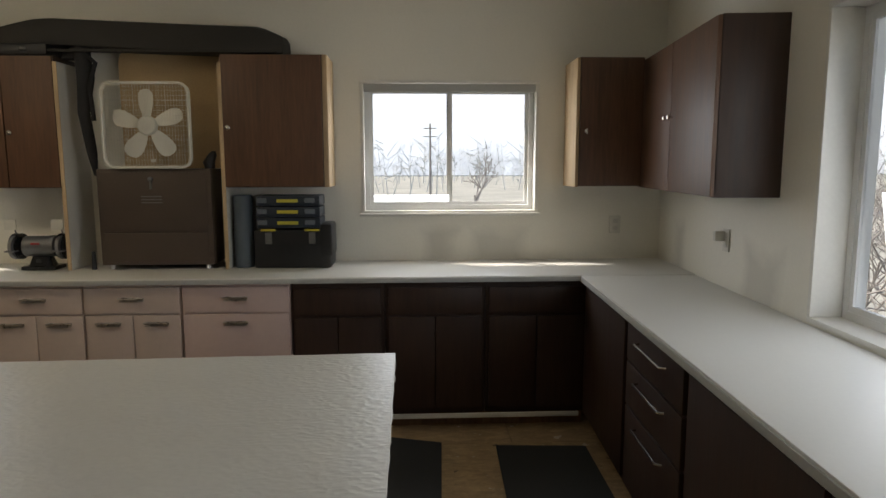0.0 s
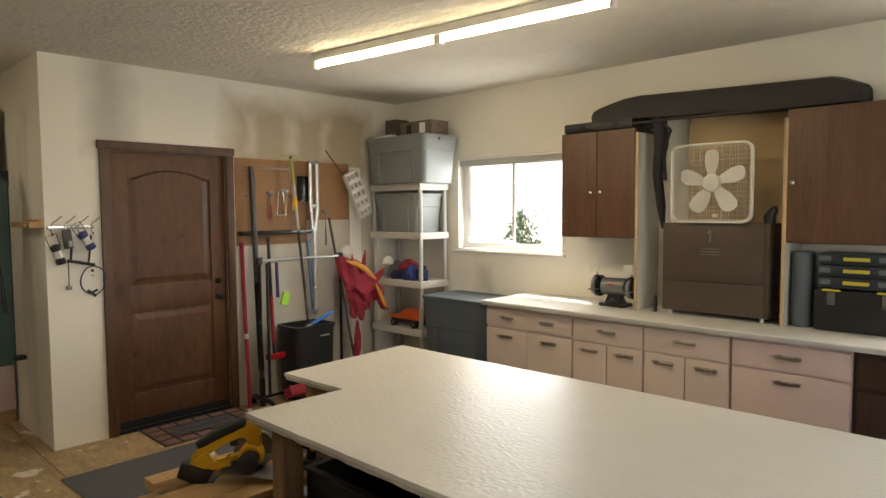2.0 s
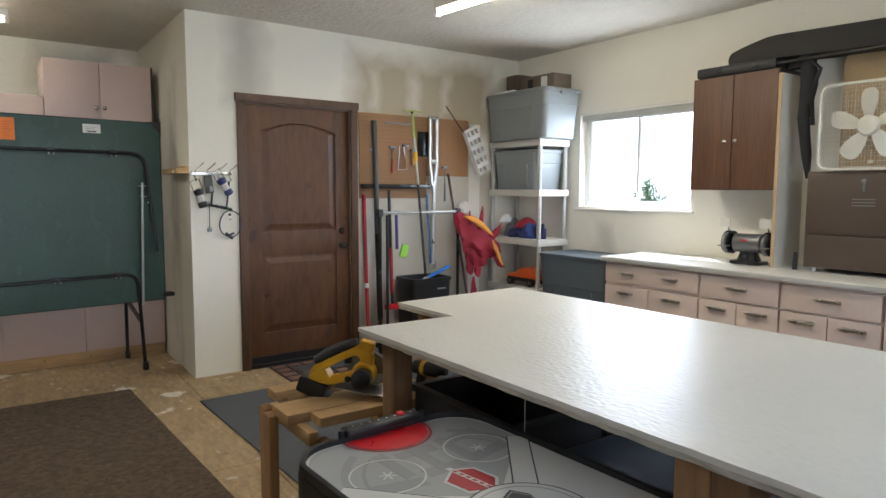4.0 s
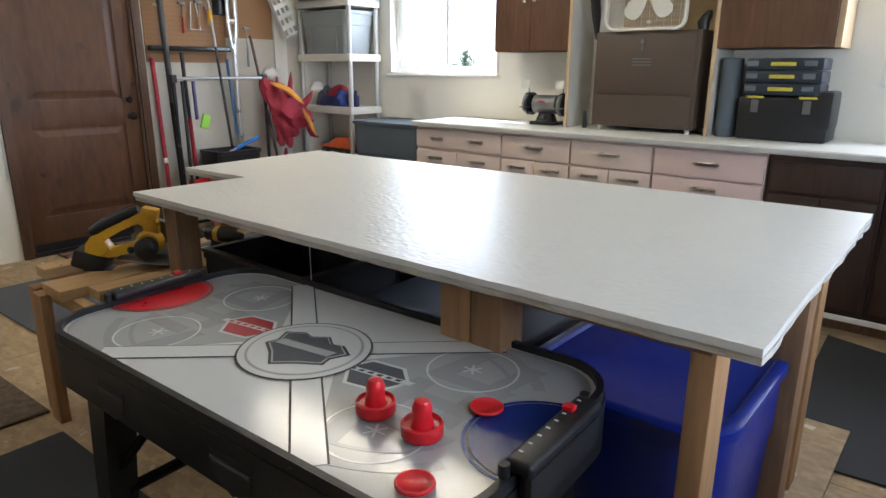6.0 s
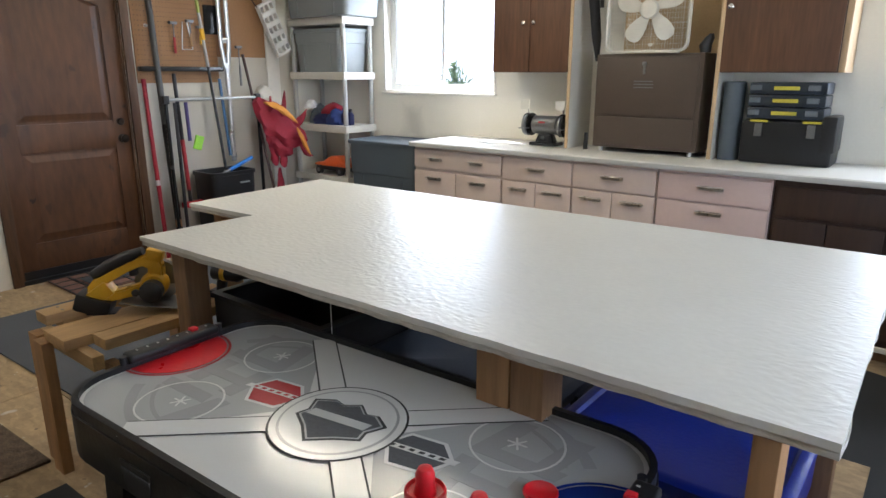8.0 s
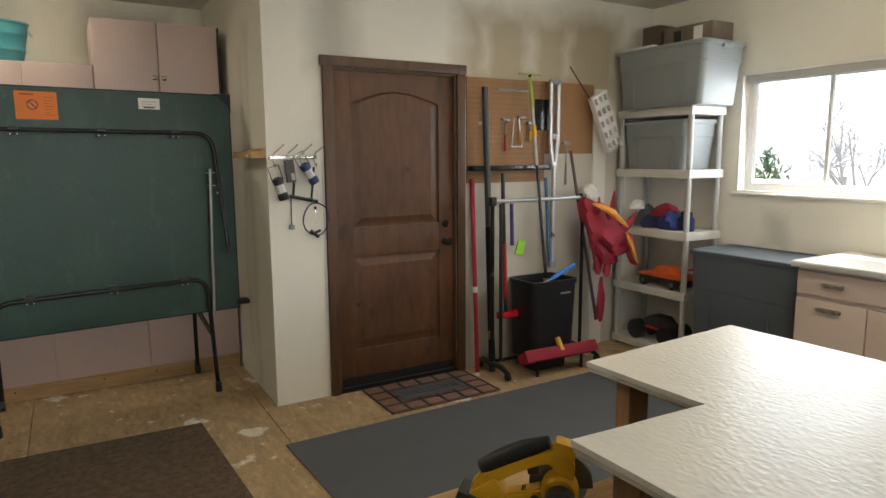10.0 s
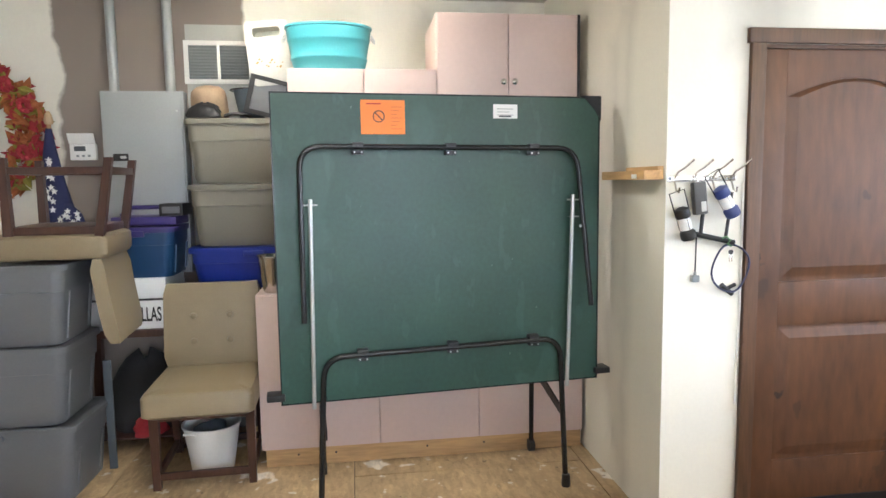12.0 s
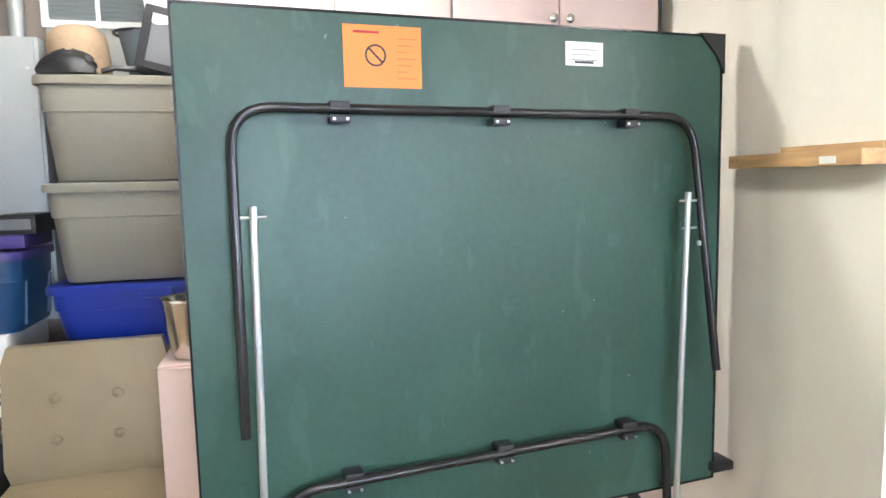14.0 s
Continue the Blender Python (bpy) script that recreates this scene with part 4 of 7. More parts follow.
solo("brush_head", loft(B(), [flat(oval(-1.0, 3.90, 0.03, 0.03, 12), 1.521), flat(oval(-1.005, 3.9, 0.035, 0.04, 12), 1.56), flat(oval(-0.985, 3.9, 0.028, 0.03, 12), 1.60), flat(oval(-0.975, 3.9, 0.012, 0.012, 12), 1.625)]), M["black"], "small black tool on the file box", "tool")
# long black roof carrier across the cabinets
def hull(t):
    x = -2.20 + 1.66 * t
    e = min(1.0, 0.45 + 0.55 * (t / 0.16) ** 0.8 if t < 0.16 else 1.0, 0.62 + 0.38 * ((1 - t) / 0.09) if t > 0.91 else 1.0)
    lift = 0.055 * (1 - t) ** 1.2
    return [(x, y, z) for y, z in ((3.87, 2.19 + lift * e), (3.86, 2.19 + lift + 0.06 * e), (3.89, 2.19 + lift + 0.145 * e), (4.0, 2.19 + lift + 0.17 * e), (4.11, 2.19 + lift + 0.15 * e), (4.13, 2.19 + lift + 0.05 * e), (4.11, 2.19 + lift * e))]
carrier = thing("roof_carrier", "long black moulded plastic carrier lying across the cabinets", "cargo box", (-1.4, 4.0, 2.18))
part("shell", loft(B(), [hull(i / 28) for i in range(29)]), M["carrier"], carrier)
part("rim", bx(-2.12, 3.852, 2.19, -0.58, 3.868, 2.205, 0.003), M["carrier"], carrier)
c = thing("tool_case", "flat black plastic case on the wall cabinet", "case", (-2.15, 3.95, 2.166))
part("shell", bx(-2.42, 3.84, 2.166, -1.87, 4.06, 2.235, 0.02), M["black"], c)
for x in (-2.25, -2.0):
    part("clasp", bx(x - 0.02, 3.834, 2.19, x + 0.02, 3.84, 2.215, 0.002), M["blackmet"], c)
solo("cloth_bundle", loft(B(), [flat(oval(-1.79 + 0.03 * i, 3.95, 0.06 + 0.02 * (i % 2), 0.05, 12), 2.16 - 0.0 + 0.03 * i) for i in range(5)]), M["fabricblack"], "dark cloth bundled beside the carrier", "cloth")
tagged(solo("hanging_bag", tb([(-1.72, 3.93, 2.24), (-1.70, 3.92, 2.05), (-1.72, 3.91, 1.85), (-1.69, 3.91, 1.62), (-1.68, 3.92, 1.48)], [0.045, 0.05, 0.035, 0.03, 0.012], 10), M["fabricblack"], "black fabric strap bag hanging beside the fan", "bag"))
solo("strap", tb([(-1.70, 3.90, 2.20), (-1.62, 3.88, 2.13), (-1.66, 3.87, 2.0), (-1.65, 3.88, 1.8)], 0.012, 6), M["fabricblack"], "black webbing strap by the divider board", "strap")
solo("black_wand", rd((-1.70, 3.86, 0.921), (-1.70, 3.86, 1.03), 0.016, 0.010, 10), M["black"], "short black tool on the counter", "tool")
# roll in the corner and stacked tool box
c = thing("carpet_roll", "grey rolled mat standing on the counter", "roll", (-0.83, 3.92, 0.92))
part("roll", lathe(B(), [(0.055, 0.001), (0.058, 0.01), (0.058, 0.435), (0.05, 0.442), (0.02, 0.43)], (-0.82, 3.92, 0.92), 20), M["greytub2"], c)
c = thing("tool_box", "black stacked tool box with yellow latches", "tool box", (-0.5, 3.95, 0.92))
part("base_tray", bx(-0.745, 3.84, 0.921, -0.285, 4.09, 1.155, 0.018), M["black"], c)
part("shoulder", bx(-0.35, 3.835, 0.99, -0.275, 4.06, 1.19, 0.02), M["black"], c)
for i in range(3):
    z = 1.165 + 0.066 * i
    part("organiser", bx(-0.725, 3.84, z, -0.345, 4.06, z + 0.062, 0.010), M["navy"], c)
    part("yellow_latch", bx(-0.60, 3.832, z + 0.022, -0.475, 3.842, z + 0.042, 0.003), M["latch"], c, "yellow latch")
    for x in (-0.69, -0.405):
        part("clip", bx(x - 0.030, 3.833, z + 0.020, x + 0.030, 3.842, z + 0.048, 0.004), M["clipgrey"], c)
for x in (-0.655, -0.395):
    part("yellow_latch", bx(x - 0.045, 3.834, 1.147, x + 0.045, 3.842, 1.16, 0.003), M["latch"], c, "yellow latch")
    part("clip", bx(x - 0.02, 3.832, 1.07, x + 0.02, 3.842, 1.14, 0.004), M["steel"], c)

# bench grinder
g = thing("bench_grinder", "old black bench grinder with eye shields", "grinder", (-2.03, 3.90, 0.92))
part("base", bx(-2.12, 3.84, 0.921, -1.92, 3.97, 0.945, 0.008), M["blackmet"], g)
part("pedestal", loft(B(), [flat(rrect(-2.09, 3.86, -1.95, 3.95, 0.02), 0.945), flat(rrect(-2.07, 3.87, -1.97, 3.94, 0.02), 1.0)]), M["blackmet"], g)
part("motor", lathe(B(), [(0.045, -0.10), (0.062, -0.09), (0.064, 0.09), (0.045, 0.10)], seg=18, m=pose(-2.02, 3.905, 1.06, 0, 90, 0)), M["steel"], g)
for s in (-1, 1):
    x = -2.02 + s * 0.135
    part("wheel_guard", lathe(B(), [(0.03, -0.025), (0.078, -0.022), (0.078, 0.022), (0.03, 0.025)], seg=20, m=pose(x, 3.905, 1.06, 0, 90, 0)), M["blackmet"], g)
    part("wheel", lathe(B(), [(0.06, -0.012), (0.07, -0.010), (0.07, 0.010), (0.06, 0.012)], seg=20, m=pose(x - s * 0.0, 3.875, 1.058, 0, 90, 0)), M["steel"], g)
    part("tool_rest", bx(x - 0.03, 3.80, 1.035, x + 0.03, 3.85, 1.043, 0.002), M["steel"], g)
    part("shield_arm", rd((x, 3.89, 1.13), (x + 0.01, 3.84, 1.20), 0.004, seg=6), M["steel"], g)
    part("eye_shield", bx(x - 0.035, 3.832, 1.165, x + 0.035, 3.836, 1.225, 0.0), M["fanwhite"], g, "clouded eye shield")
part("arbor", rd((-2.20, 3.905, 1.06), (-2.165, 3.905, 1.06), 0.008, seg=8), M["steel"], g)
part("name_plate", bx(-2.05, 3.838, 1.075, -2.0, 3.842, 1.087), M["redink"], g)
part("switch", bx(-2.035, 3.852, 0.965, -2.005, 3.862, 0.985, 0.002), M["ink"], g)
# outlets
for nm, m in (("outlet", pose(1.548, NY, 1.147)), ("outlet", EAST @ pose(0, -1.02, 1.16, 0, 0, -90))):
    o = thing(nm, "cream wall socket with two outlets", "socket", m=m, local=True, group="sockets")
    part("plate", bx(-0.036, -0.007, -0.058, 0.036, -0.0005, 0.058, 0.003), M["fanwhite"], o)
    for z in (-0.024, 0.024):
        part("socket_face", bx(-0.016, -0.0095, z - 0.014, 0.016, -0.0072, z + 0.014, 0.002), M["shelf"], o)
solo("plug_timer", box(B(), -0.035, -0.06, -0.01, 0.0, -0.01, 0.04, 0.006, m=EAST @ pose(-0.0, -1.02, 1.165, 0, 0, -90)), M["fanwhite"], "small pale plug-in device in the socket", "plug")

# ---- shelf unit in the corner ----
SX0, SX1, SY0, SY1 = -4.56, -3.86, 3.75, 4.12
su = thing("shelf_unit", "pale resin five-tier shelf unit, loaded", "shelf", ((SX0 + SX1) / 2, 3.93, 0))
LEV = (0.06, 0.50, 0.94, 1.385, 1.83)
for z in LEV:
    part("shelf", bx(SX0, SY0, z - 0.035, SX1, SY1, z + 0.025, 0.006), M["shelf"], su)
for x in (SX0 + 0.03, SX1 - 0.03):
    for y in (SY0 + 0.03, SY1 - 0.03):
        for a, b_ in zip(LEV, LEV[1:]):
            part("post", rd((x, y, a + 0.0255), (x, y, b_ - 0.0355), 0.021, seg=12, caps=False), M["pole"], su)
        part("foot", rd((x, y, 0.0), (x, y, 0.0245), 0.019, seg=10), M["pole"], su)
tote("storage_tote", "large grey plastic tote on top of the shelf", -4.13, 3.90, 1.856, 0.80, 0.44, 0.43, M["greytub"], M["greytub"])
tote("storage_tote", "grey plastic tote on the upper shelf", -4.21, 3.935, 1.411, 0.60, 0.36, 0.36, M["greytub"], M["greytub"], handle=False)
c = thing("stereo_box", "brown cardboard box of small electronics on the tote", "box", (-4.0, 3.95, 2.286))
part("carton", bx(-4.22, 3.84, 2.287, -3.80, 4.06, 2.42, 0.006), M["taupebox"], c)
part("label_panel", bx(-3.95, 3.834, 2.31, -3.88, 3.8395, 2.40), M["paper"], c)
part("label_panel", bx(-4.12, 3.834, 2.31, -4.06, 3.8395, 2.39), M["black"], c)
solo("small_box", bx(-4.40, 3.82, 2.287, -4.24, 3.98, 2.46, 0.006), M["filebrown"], "small dark box standing on the tote", "box")
solo("folded_paper", bx(-4.48, 3.76, 2.287, -4.24, 3.815, 2.315, 0.004), M["paper"], "white folded papers on the tote", "paper")
solo("plastic_jar", lathe(B(), [(0.03, 0.001), (0.035, 0.01), (0.035, 0.06), (0.02, 0.07)], (-4.43, 3.90, 2.287), 14), M["greytub2"], "small grey jar on the tote", "jar")


def lump(cx, cy, z, w, d, h, seed, n=9):
    """A soft heap."""
    r = random.Random(seed)
    ph = [r.uniform(0, 6) for _ in range(6)]
    rows = []
    for i in range(n):
        k = i / (n - 1)
        s = math.sqrt(max(0.02, 1 - k ** 2.2))
        o = []
        for j in range(18):
            a = 2 * math.pi * j / 18
            q = s * (1 + 0.12 * math.sin(3 * a + ph[0] + 2 * k) + 0.09 * math.sin(5 * a + ph[1] + 7 * k) + 0.05 * math.sin(8 * a + ph[3] - 11 * k))
            o.append((cx + w / 2 * q * math.cos(a), cy + d / 2 * q * math.sin(a), z + h * k * (1 + 0.1 * math.sin(2 * a + ph[2]))))
        rows.append(o)
    return loft(B(), rows)


for x, y, z, w, d_, h, seed, m_, lb in ((-4.27, 3.90, 0.966, 0.20, 0.22, 0.11, 3, "flagblue", "dark blue cloth bundle on the shelf"), (-4.10, 3.88, 0.966, 0.22, 0.20, 0.13, 5, "clothblue", "blue cloth bundle on the shelf"), (-4.38, 3.92, 0.966, 0.16, 0.18, 0.16, 7, "greytub2", "grey cloth bundle on the shelf"), (-4.20, 3.93, 1.055, 0.24, 0.18, 0.09, 4, "shred", "crumpled red cloth on the shelf"), (-4.42, 3.86, 1.10, 0.10, 0.12, 0.07, 8, "paper", "crumpled white paper on the shelf")):
    solo("folded_cloth" if m_ != "paper" else "crumpled_paper", lump(x, y, z, w, d_, h, seed, 11), M[m_], lb, "cloth" if m_ != "paper" else "paper")
for x in (-4.0, -3.93):
    c = thing("spray_bottle", "dark blue bottle on the shelf", "bottle", (x, 3.87, 0.966), group="dark bottles")
    part("body", lathe(B(), [(0.028, 0.0005), (0.031, 0.01), (0.031, 0.09), (0.014, 0.11)], (x, 3.87, 0.966), 14), M["flagblue"], c)
    part("cap", lathe(B(), [(0.015, 0.1105), (0.015, 0.135), (0.010, 0.14)], (x, 3.87, 0.966), 12), M["black"], c)
car = thing("toy_car", "orange remote-control toy car on the shelf", "toy car", (-4.12, 3.88, 0.526))
part("chassis", bx(-4.33, 3.80, 0.56, -3.92, 3.95, 0.60, 0.012), M["black"], car)
part("shell", loft(B(), [[(x, y, z) for y, z in ((3.80, 0.6), (3.80, a), (3.83, b_), (3.92, b_), (3.95, a), (3.95, 0.6))] for x, a, b_ in ((-4.34, 0.615, 0.62), (-4.24, 0.63, 0.64), (-4.17, 0.64, 0.685), (-4.06, 0.64, 0.69), (-4.0, 0.64, 0.65), (-3.91, 0.63, 0.64))]), M["carorange"], car, "orange body shell")
part("spoiler", bx(-3.94, 3.80, 0.675, -3.91, 3.95, 0.682, 0.002), M["red"], car)
for x in (-4.26, -3.99):
    for y in (3.785, 3.965):
        w_ = part("wheel", lathe(B(), [(0.02, -0.018), (0.038, -0.016), (0.038, 0.016), (0.02, 0.018)], seg=16, m=pose(x, y, 0.565, 90, 0, 0)), M["black"], car)
        part("rim", lathe(B(), [(0.018, -0.0195), (0.018, 0.0195)], seg=12, m=pose(x, y, 0.565, 90, 0, 0)), M["steel"], w_)
truck = thing("toy_truck", "black big-wheeled toy truck on the bottom shelf", "toy car", (-4.2, 3.88, 0.086))
part("shell", loft(B(), [[(x, y, z) for y, z in ((3.82, 0.17), (3.82, a), (3.95, a), (3.95, 0.17))] for x, a in ((-4.40, 0.2), (-4.3, 0.22), (-4.24, 0.28), (-4.12, 0.28), (-4.06, 0.23), (-3.97, 0.22))]), M["fabricblack"], truck)
part("stripe", bx(-4.36, 3.815, 0.185, -4.0, 3.8195, 0.2), M["red"], truck)
for x in (-4.33, -4.04):
    for y in (3.80, 3.97):
        part("wheel", lathe(B(), [(0.03, -0.035), (0.075, -0.03), (0.075, 0.03), (0.03, 0.035)], seg=18, m=pose(x, y, 0.162, 90, 0, 0)), M["black"], truck)
tote("storage_tote", "slate-blue lidded tote standing beside the counter", -3.37, 3.88, 0.0, 0.76, 0.46, 0.88, M["greytub2"], M["greytub2"])

# ---- pegboard wall and hanging rack ----
pb = thing("pegboard", "brown perforated hardboard screwed to the wall", "pegboard", (WX, 2.95, 1.33))
part("sheet", bx(WX + 0.0005, 2.37, 1.33, WX + 0.010, 3.05, 2.05, 0.001), M["peg"], pb)
part("sheet", bx(WX + 0.0005, 3.054, 1.53, WX + 0.010, 3.52, 2.05, 0.001), M["peg"], pb)
bm = B()
for i in range(26):
    for j in range(20):
        y, z = 2.395 + 0.0254 * i, 1.36 + 0.0345 * j
        if y < 3.04:
            prism(bm, [(y - 0.0028, z - 0.0028), (y + 0.0028, z - 0.0028), (y + 0.0028, z + 0.0028), (y - 0.0028, z + 0.0028)], "x", WX + 0.0098, WX + 0.0106)
tagged(part("holes", bm, M["ink"], pb, smooth=False), kind="stuff")
solo("wall_stud", bx(WX + 0.0005, 3.53, 0.0, WX + 0.012, 3.66, 2.02), M["trim"], "pale bare board beside the shelf", "board", smooth=False)


def hand_tool(name, label, y, z0, z1, grip, head, hx=0.03):
    t = thing(name, label, "tool", (WX + 0.03, y, z0), group="hanging tools")
    part("handle", rd((WX + hx, y, z0), (WX + hx, y, (z0 + z1) / 2), 0.010, 0.008, 8), grip, t)
    part("shaft", rd((WX + hx, y, (z0 + z1) / 2), (WX + hx, y, z1), 0.004, seg=6), M["steel"], t)
    part("head", bx(WX + hx - 0.012, y - 0.03, z1 - 0.02, WX + hx + 0.012, y + 0.03, z1, 0.004), head, t)
    part("hook", tb([(WX + 0.010, y + 0.012, z1 - 0.03), (WX + hx + 0.01, y + 0.012, z1 - 0.03), (WX + hx + 0.012, y + 0.012, z1 - 0.01)], 0.002, 5), M["steel"], t)
    return t


hand_tool("hammer", "hammer with a dark red grip on the pegboard", 2.68, 1.55, 1.78, M["redink"], M["steel"])
hand_tool("hatchet", "small axe with pale handle on the pegboard", 2.82, 1.60, 1.80, M["lumber"], M["steel"])
hand_tool("pliers", "yellow-handled pliers on the pegboard", 2.90, 1.62, 1.76, M["yellow"], M["steel"])
hand_tool("try_square", "steel try square hanging on the board", 3.24, 1.30, 1.62, M["steel"], M["steel"])
c = thing("coping_saw", "thin steel bow saw on the pegboard", "saw", (WX + 0.02, 2.77, 1.56))
part("bow", tb([(WX + 0.025, 2.74, 1.58), (WX + 0.025, 2.76, 1.78), (WX + 0.025, 2.80, 1.78), (WX + 0.025, 2.83, 1.58), (WX + 0.025, 2.74, 1.58)], 0.004, 6), M["alu"], c)
solo("cup_hook", lathe(B(), [(0.012, 0), (0.012, 0.02), (0.006, 0.03)], seg=10, m=pose(WX + 0.010, 2.47, 1.74, 0, 90, 0)), M["white"], "white peg on the pegboard", "hook")
solo("hook_rail", bx(WX + 0.0105, 2.62, 1.97, WX + 0.022, 2.92, 1.985, 0.002), M["steel"], "row of small hooks on the pegboard", "hook rail")
solo("dust_pan_board", bx(WX + 0.0105, 2.95, 1.70, WX + 0.03, 3.10, 1.92, 0.006), M["blackmet"], "dark clipboard hanging on the pegboard", "board")

# rolling garment rack
RX = -4.42
rk = thing("garment_rack", "black wheeled garment rack hung with brooms and poles", "rack", (RX, 2.9, 0))
for y in (2.47, 3.28):
    part("upright", rd((RX, y, 0.07), (RX, y, 1.225), 0.014, seg=10), M["blackmet"], rk)
    part("base_foot", tb([(RX - 0.16, y, 0.055), (RX - 0.12, y, 0.075), (RX + 0.12, y, 0.075), (RX + 0.20, y, 0.05)], [0.016, 0.02, 0.02, 0.014], 8), M["black"], rk)
    for x in (RX - 0.15, RX + 0.19):
        part("caster", lathe(B(), [(0.012, -0.014), (0.026, -0.012), (0.026, 0.012), (0.012, 0.014)], seg=14, m=pose(x, y, 0.027, 90, 0, 0)), M["black"], rk)
    part("joint", bx(RX - 0.02, y - 0.022, 1.18, RX + 0.02, y + 0.022, 1.24, 0.006), M["black"], rk)
part("rail", rd((RX, 2.45, 1.21), (RX, 3.30, 1.21), 0.013, seg=12), M["silver"], rk, "bright chrome rail")
part("low_rail", rd((RX, 2.48, 0.085), (RX, 3.27, 0.085), 0.012, seg=10), M["blackmet"], rk)
solo("broom_holder", bx(WX + 0.012, 2.37, 1.415, WX + 0.10, 3.04, 1.452, 0.008), M["blackmet"], "black tool-holder bar across the wall", "tool holder")


def pole(name, label, p, q, r, m, category="pole", ends=()):
    t = thing(name, label, category, p)
    part("shaft", rd(p, q, r, seg=10), m, t)
    for nm, a, b_, rr, mm in ends:
        pp, qq = Vector(p), Vector(q)
        part(nm, rd(pp.lerp(qq, a), pp.lerp(qq, b_), rr, seg=10), mm, t)
    return t


pole("ski_pole", "dark grey tube leaning against the wall", (-4.46, 2.50, 0.0), (-4.53, 2.48, 1.98), 0.023, M["tubegrey"], "pole", (("lower_sleeve", 0.02, 0.52, 0.0245, M["blackmet"]), ("tag", 0.12, 0.15, 0.0255, M["lumber"])))
pole("red_level", "long red spirit level leaning beside the door", (-4.50, 2.40, 0.0), (-4.57, 2.40, 1.36), 0.016, M["redpole"], "level", (("end_cap", 0.96, 1.0, 0.017, M["shred"]), ("band", 0.42, 0.45, 0.0175, M["paper"])))
mp = pole("window_squeegee", "lime-headed squeegee on a dark telescopic pole", (-4.31, 2.88, 0.42), (-4.52, 2.85, 2.08), 0.011, M["blackmet"], "squeegee", (("upper_sleeve", 0.62, 0.86, 0.012, M["pole"]), ("lime_neck", 0.86, 0.99, 0.013, M["limepale"]), ("yellow_ring", 0.74, 0.79, 0.017, M["yellow"]), ("lower_sleeve", 0.0, 0.14, 0.018, M["silver"])))
part("blade", bx(-4.53, 2.76, 2.078, -4.51, 2.95, 2.090, 0.003), M["limepale"], mp)
cr = thing("crutch", "aluminium underarm crutch leaning on the wall", "crutch", (-4.47, 3.08, 0.7), group="crutches")


def crutch(parent, y, top, bot, x=-4.50):
    for s in (-1, 1):
        part("side_tube", tb([(x, y + s * 0.035, top), (x, y + s * 0.035, top - 0.42), (x, y + s * 0.012, top - 0.60)], 0.0145, 8), M["alu"], parent)
    part("hand_grip", rd((x, y - 0.035, top - 0.38), (x, y + 0.035, top - 0.38), 0.013, seg=10), M["white"], parent)
    part("arm_pad", tb([(x, y - 0.045, top), (x, y, top - 0.012), (x, y + 0.045, top)], 0.017, 8), M["greytub"], parent)
    part("leg_tube", rd((x, y, top - 0.56), (x, y, bot), 0.0165, seg=10), M["alu"], parent)
    part("rubber_tip", lathe(B(), [(0.022, 0), (0.02, 0.03), (0.014, 0.05)], (x, y, bot - 0.005), 12), M["greytub"], parent)
    for i in range(5):
        part("hole", rd((x + 0.0166, y, top - 0.66 - 0.03 * i), (x + 0.0172, y, top - 0.66 - 0.03 * i), 0.004, seg=6), M["ink"], parent)


crutch(cr, 3.065, 2.04, 0.70)
cr2 = thing("crutch", "aluminium underarm crutch leaning on the wall", "crutch", (-4.47, 3.10, 0.7), group="crutches")
crutch(cr2, 3.098, 2.028, 0.72, -4.54)
pole("broom", "wooden broom handle leaning by the shelf", (-4.30, 3.33, 0.30), (-4.52, 3.24, 1.55), 0.012, M["chairleg"], "broom")
pole("black_pole", "thin black pole standing in the rack", (-4.40, 2.53, 0.10), (-4.42, 2.54, 1.19), 0.013, M["black"], "pole")
bt = pole("hockey_stick", "red and black stick hanging from the rack", (-4.44, 2.60, 0.42), (-4.46, 2.58, 1.40), 0.014, M["black"], "stick", (("red_wrap", 0.1, 0.5, 0.016, M["redink"]),))
part("blade", bx(-4.46, 2.53, 0.38, -4.42, 2.70, 0.43, 0.01), M["red"], bt)
pole("foam_sword", "purple foam grip hanging from the rail", (-4.41, 2.63, 0.90), (-4.42, 2.63, 1.19), 0.014, M["purple"], "toy")
solo("lime_tag", box(B(), -0.01, -0.035, -0.055, 0.01, 0.035, 0.055, 0.008, m=pose(-4.41, 2.70, 0.88, -18, 0, 0)), M["lime"], "lime-green plastic scoop hanging from the rail", "scoop")
pole("blue_snow_brush", "blue-headed snow brush across the hamper", (-4.26, 2.86, 0.665), (-4.30, 3.10, 0.735), 0.015, M["bluefoam"], "brush", (("handle", -0.45, 0.0, 0.010, M["steel"]),))
pole("aluminium_strut", "blue aluminium strut behind the rail", (-4.45, 3.0, 0.75), (-4.50, 2.99, 1.36), 0.012, M["bluestrut"], "pole")
hm = thing("laundry_hamper", "black plastic hamper under the rack", "hamper", (-4.38, 2.94, 0.1))
HX0, HX1 = -4.54, -4.24
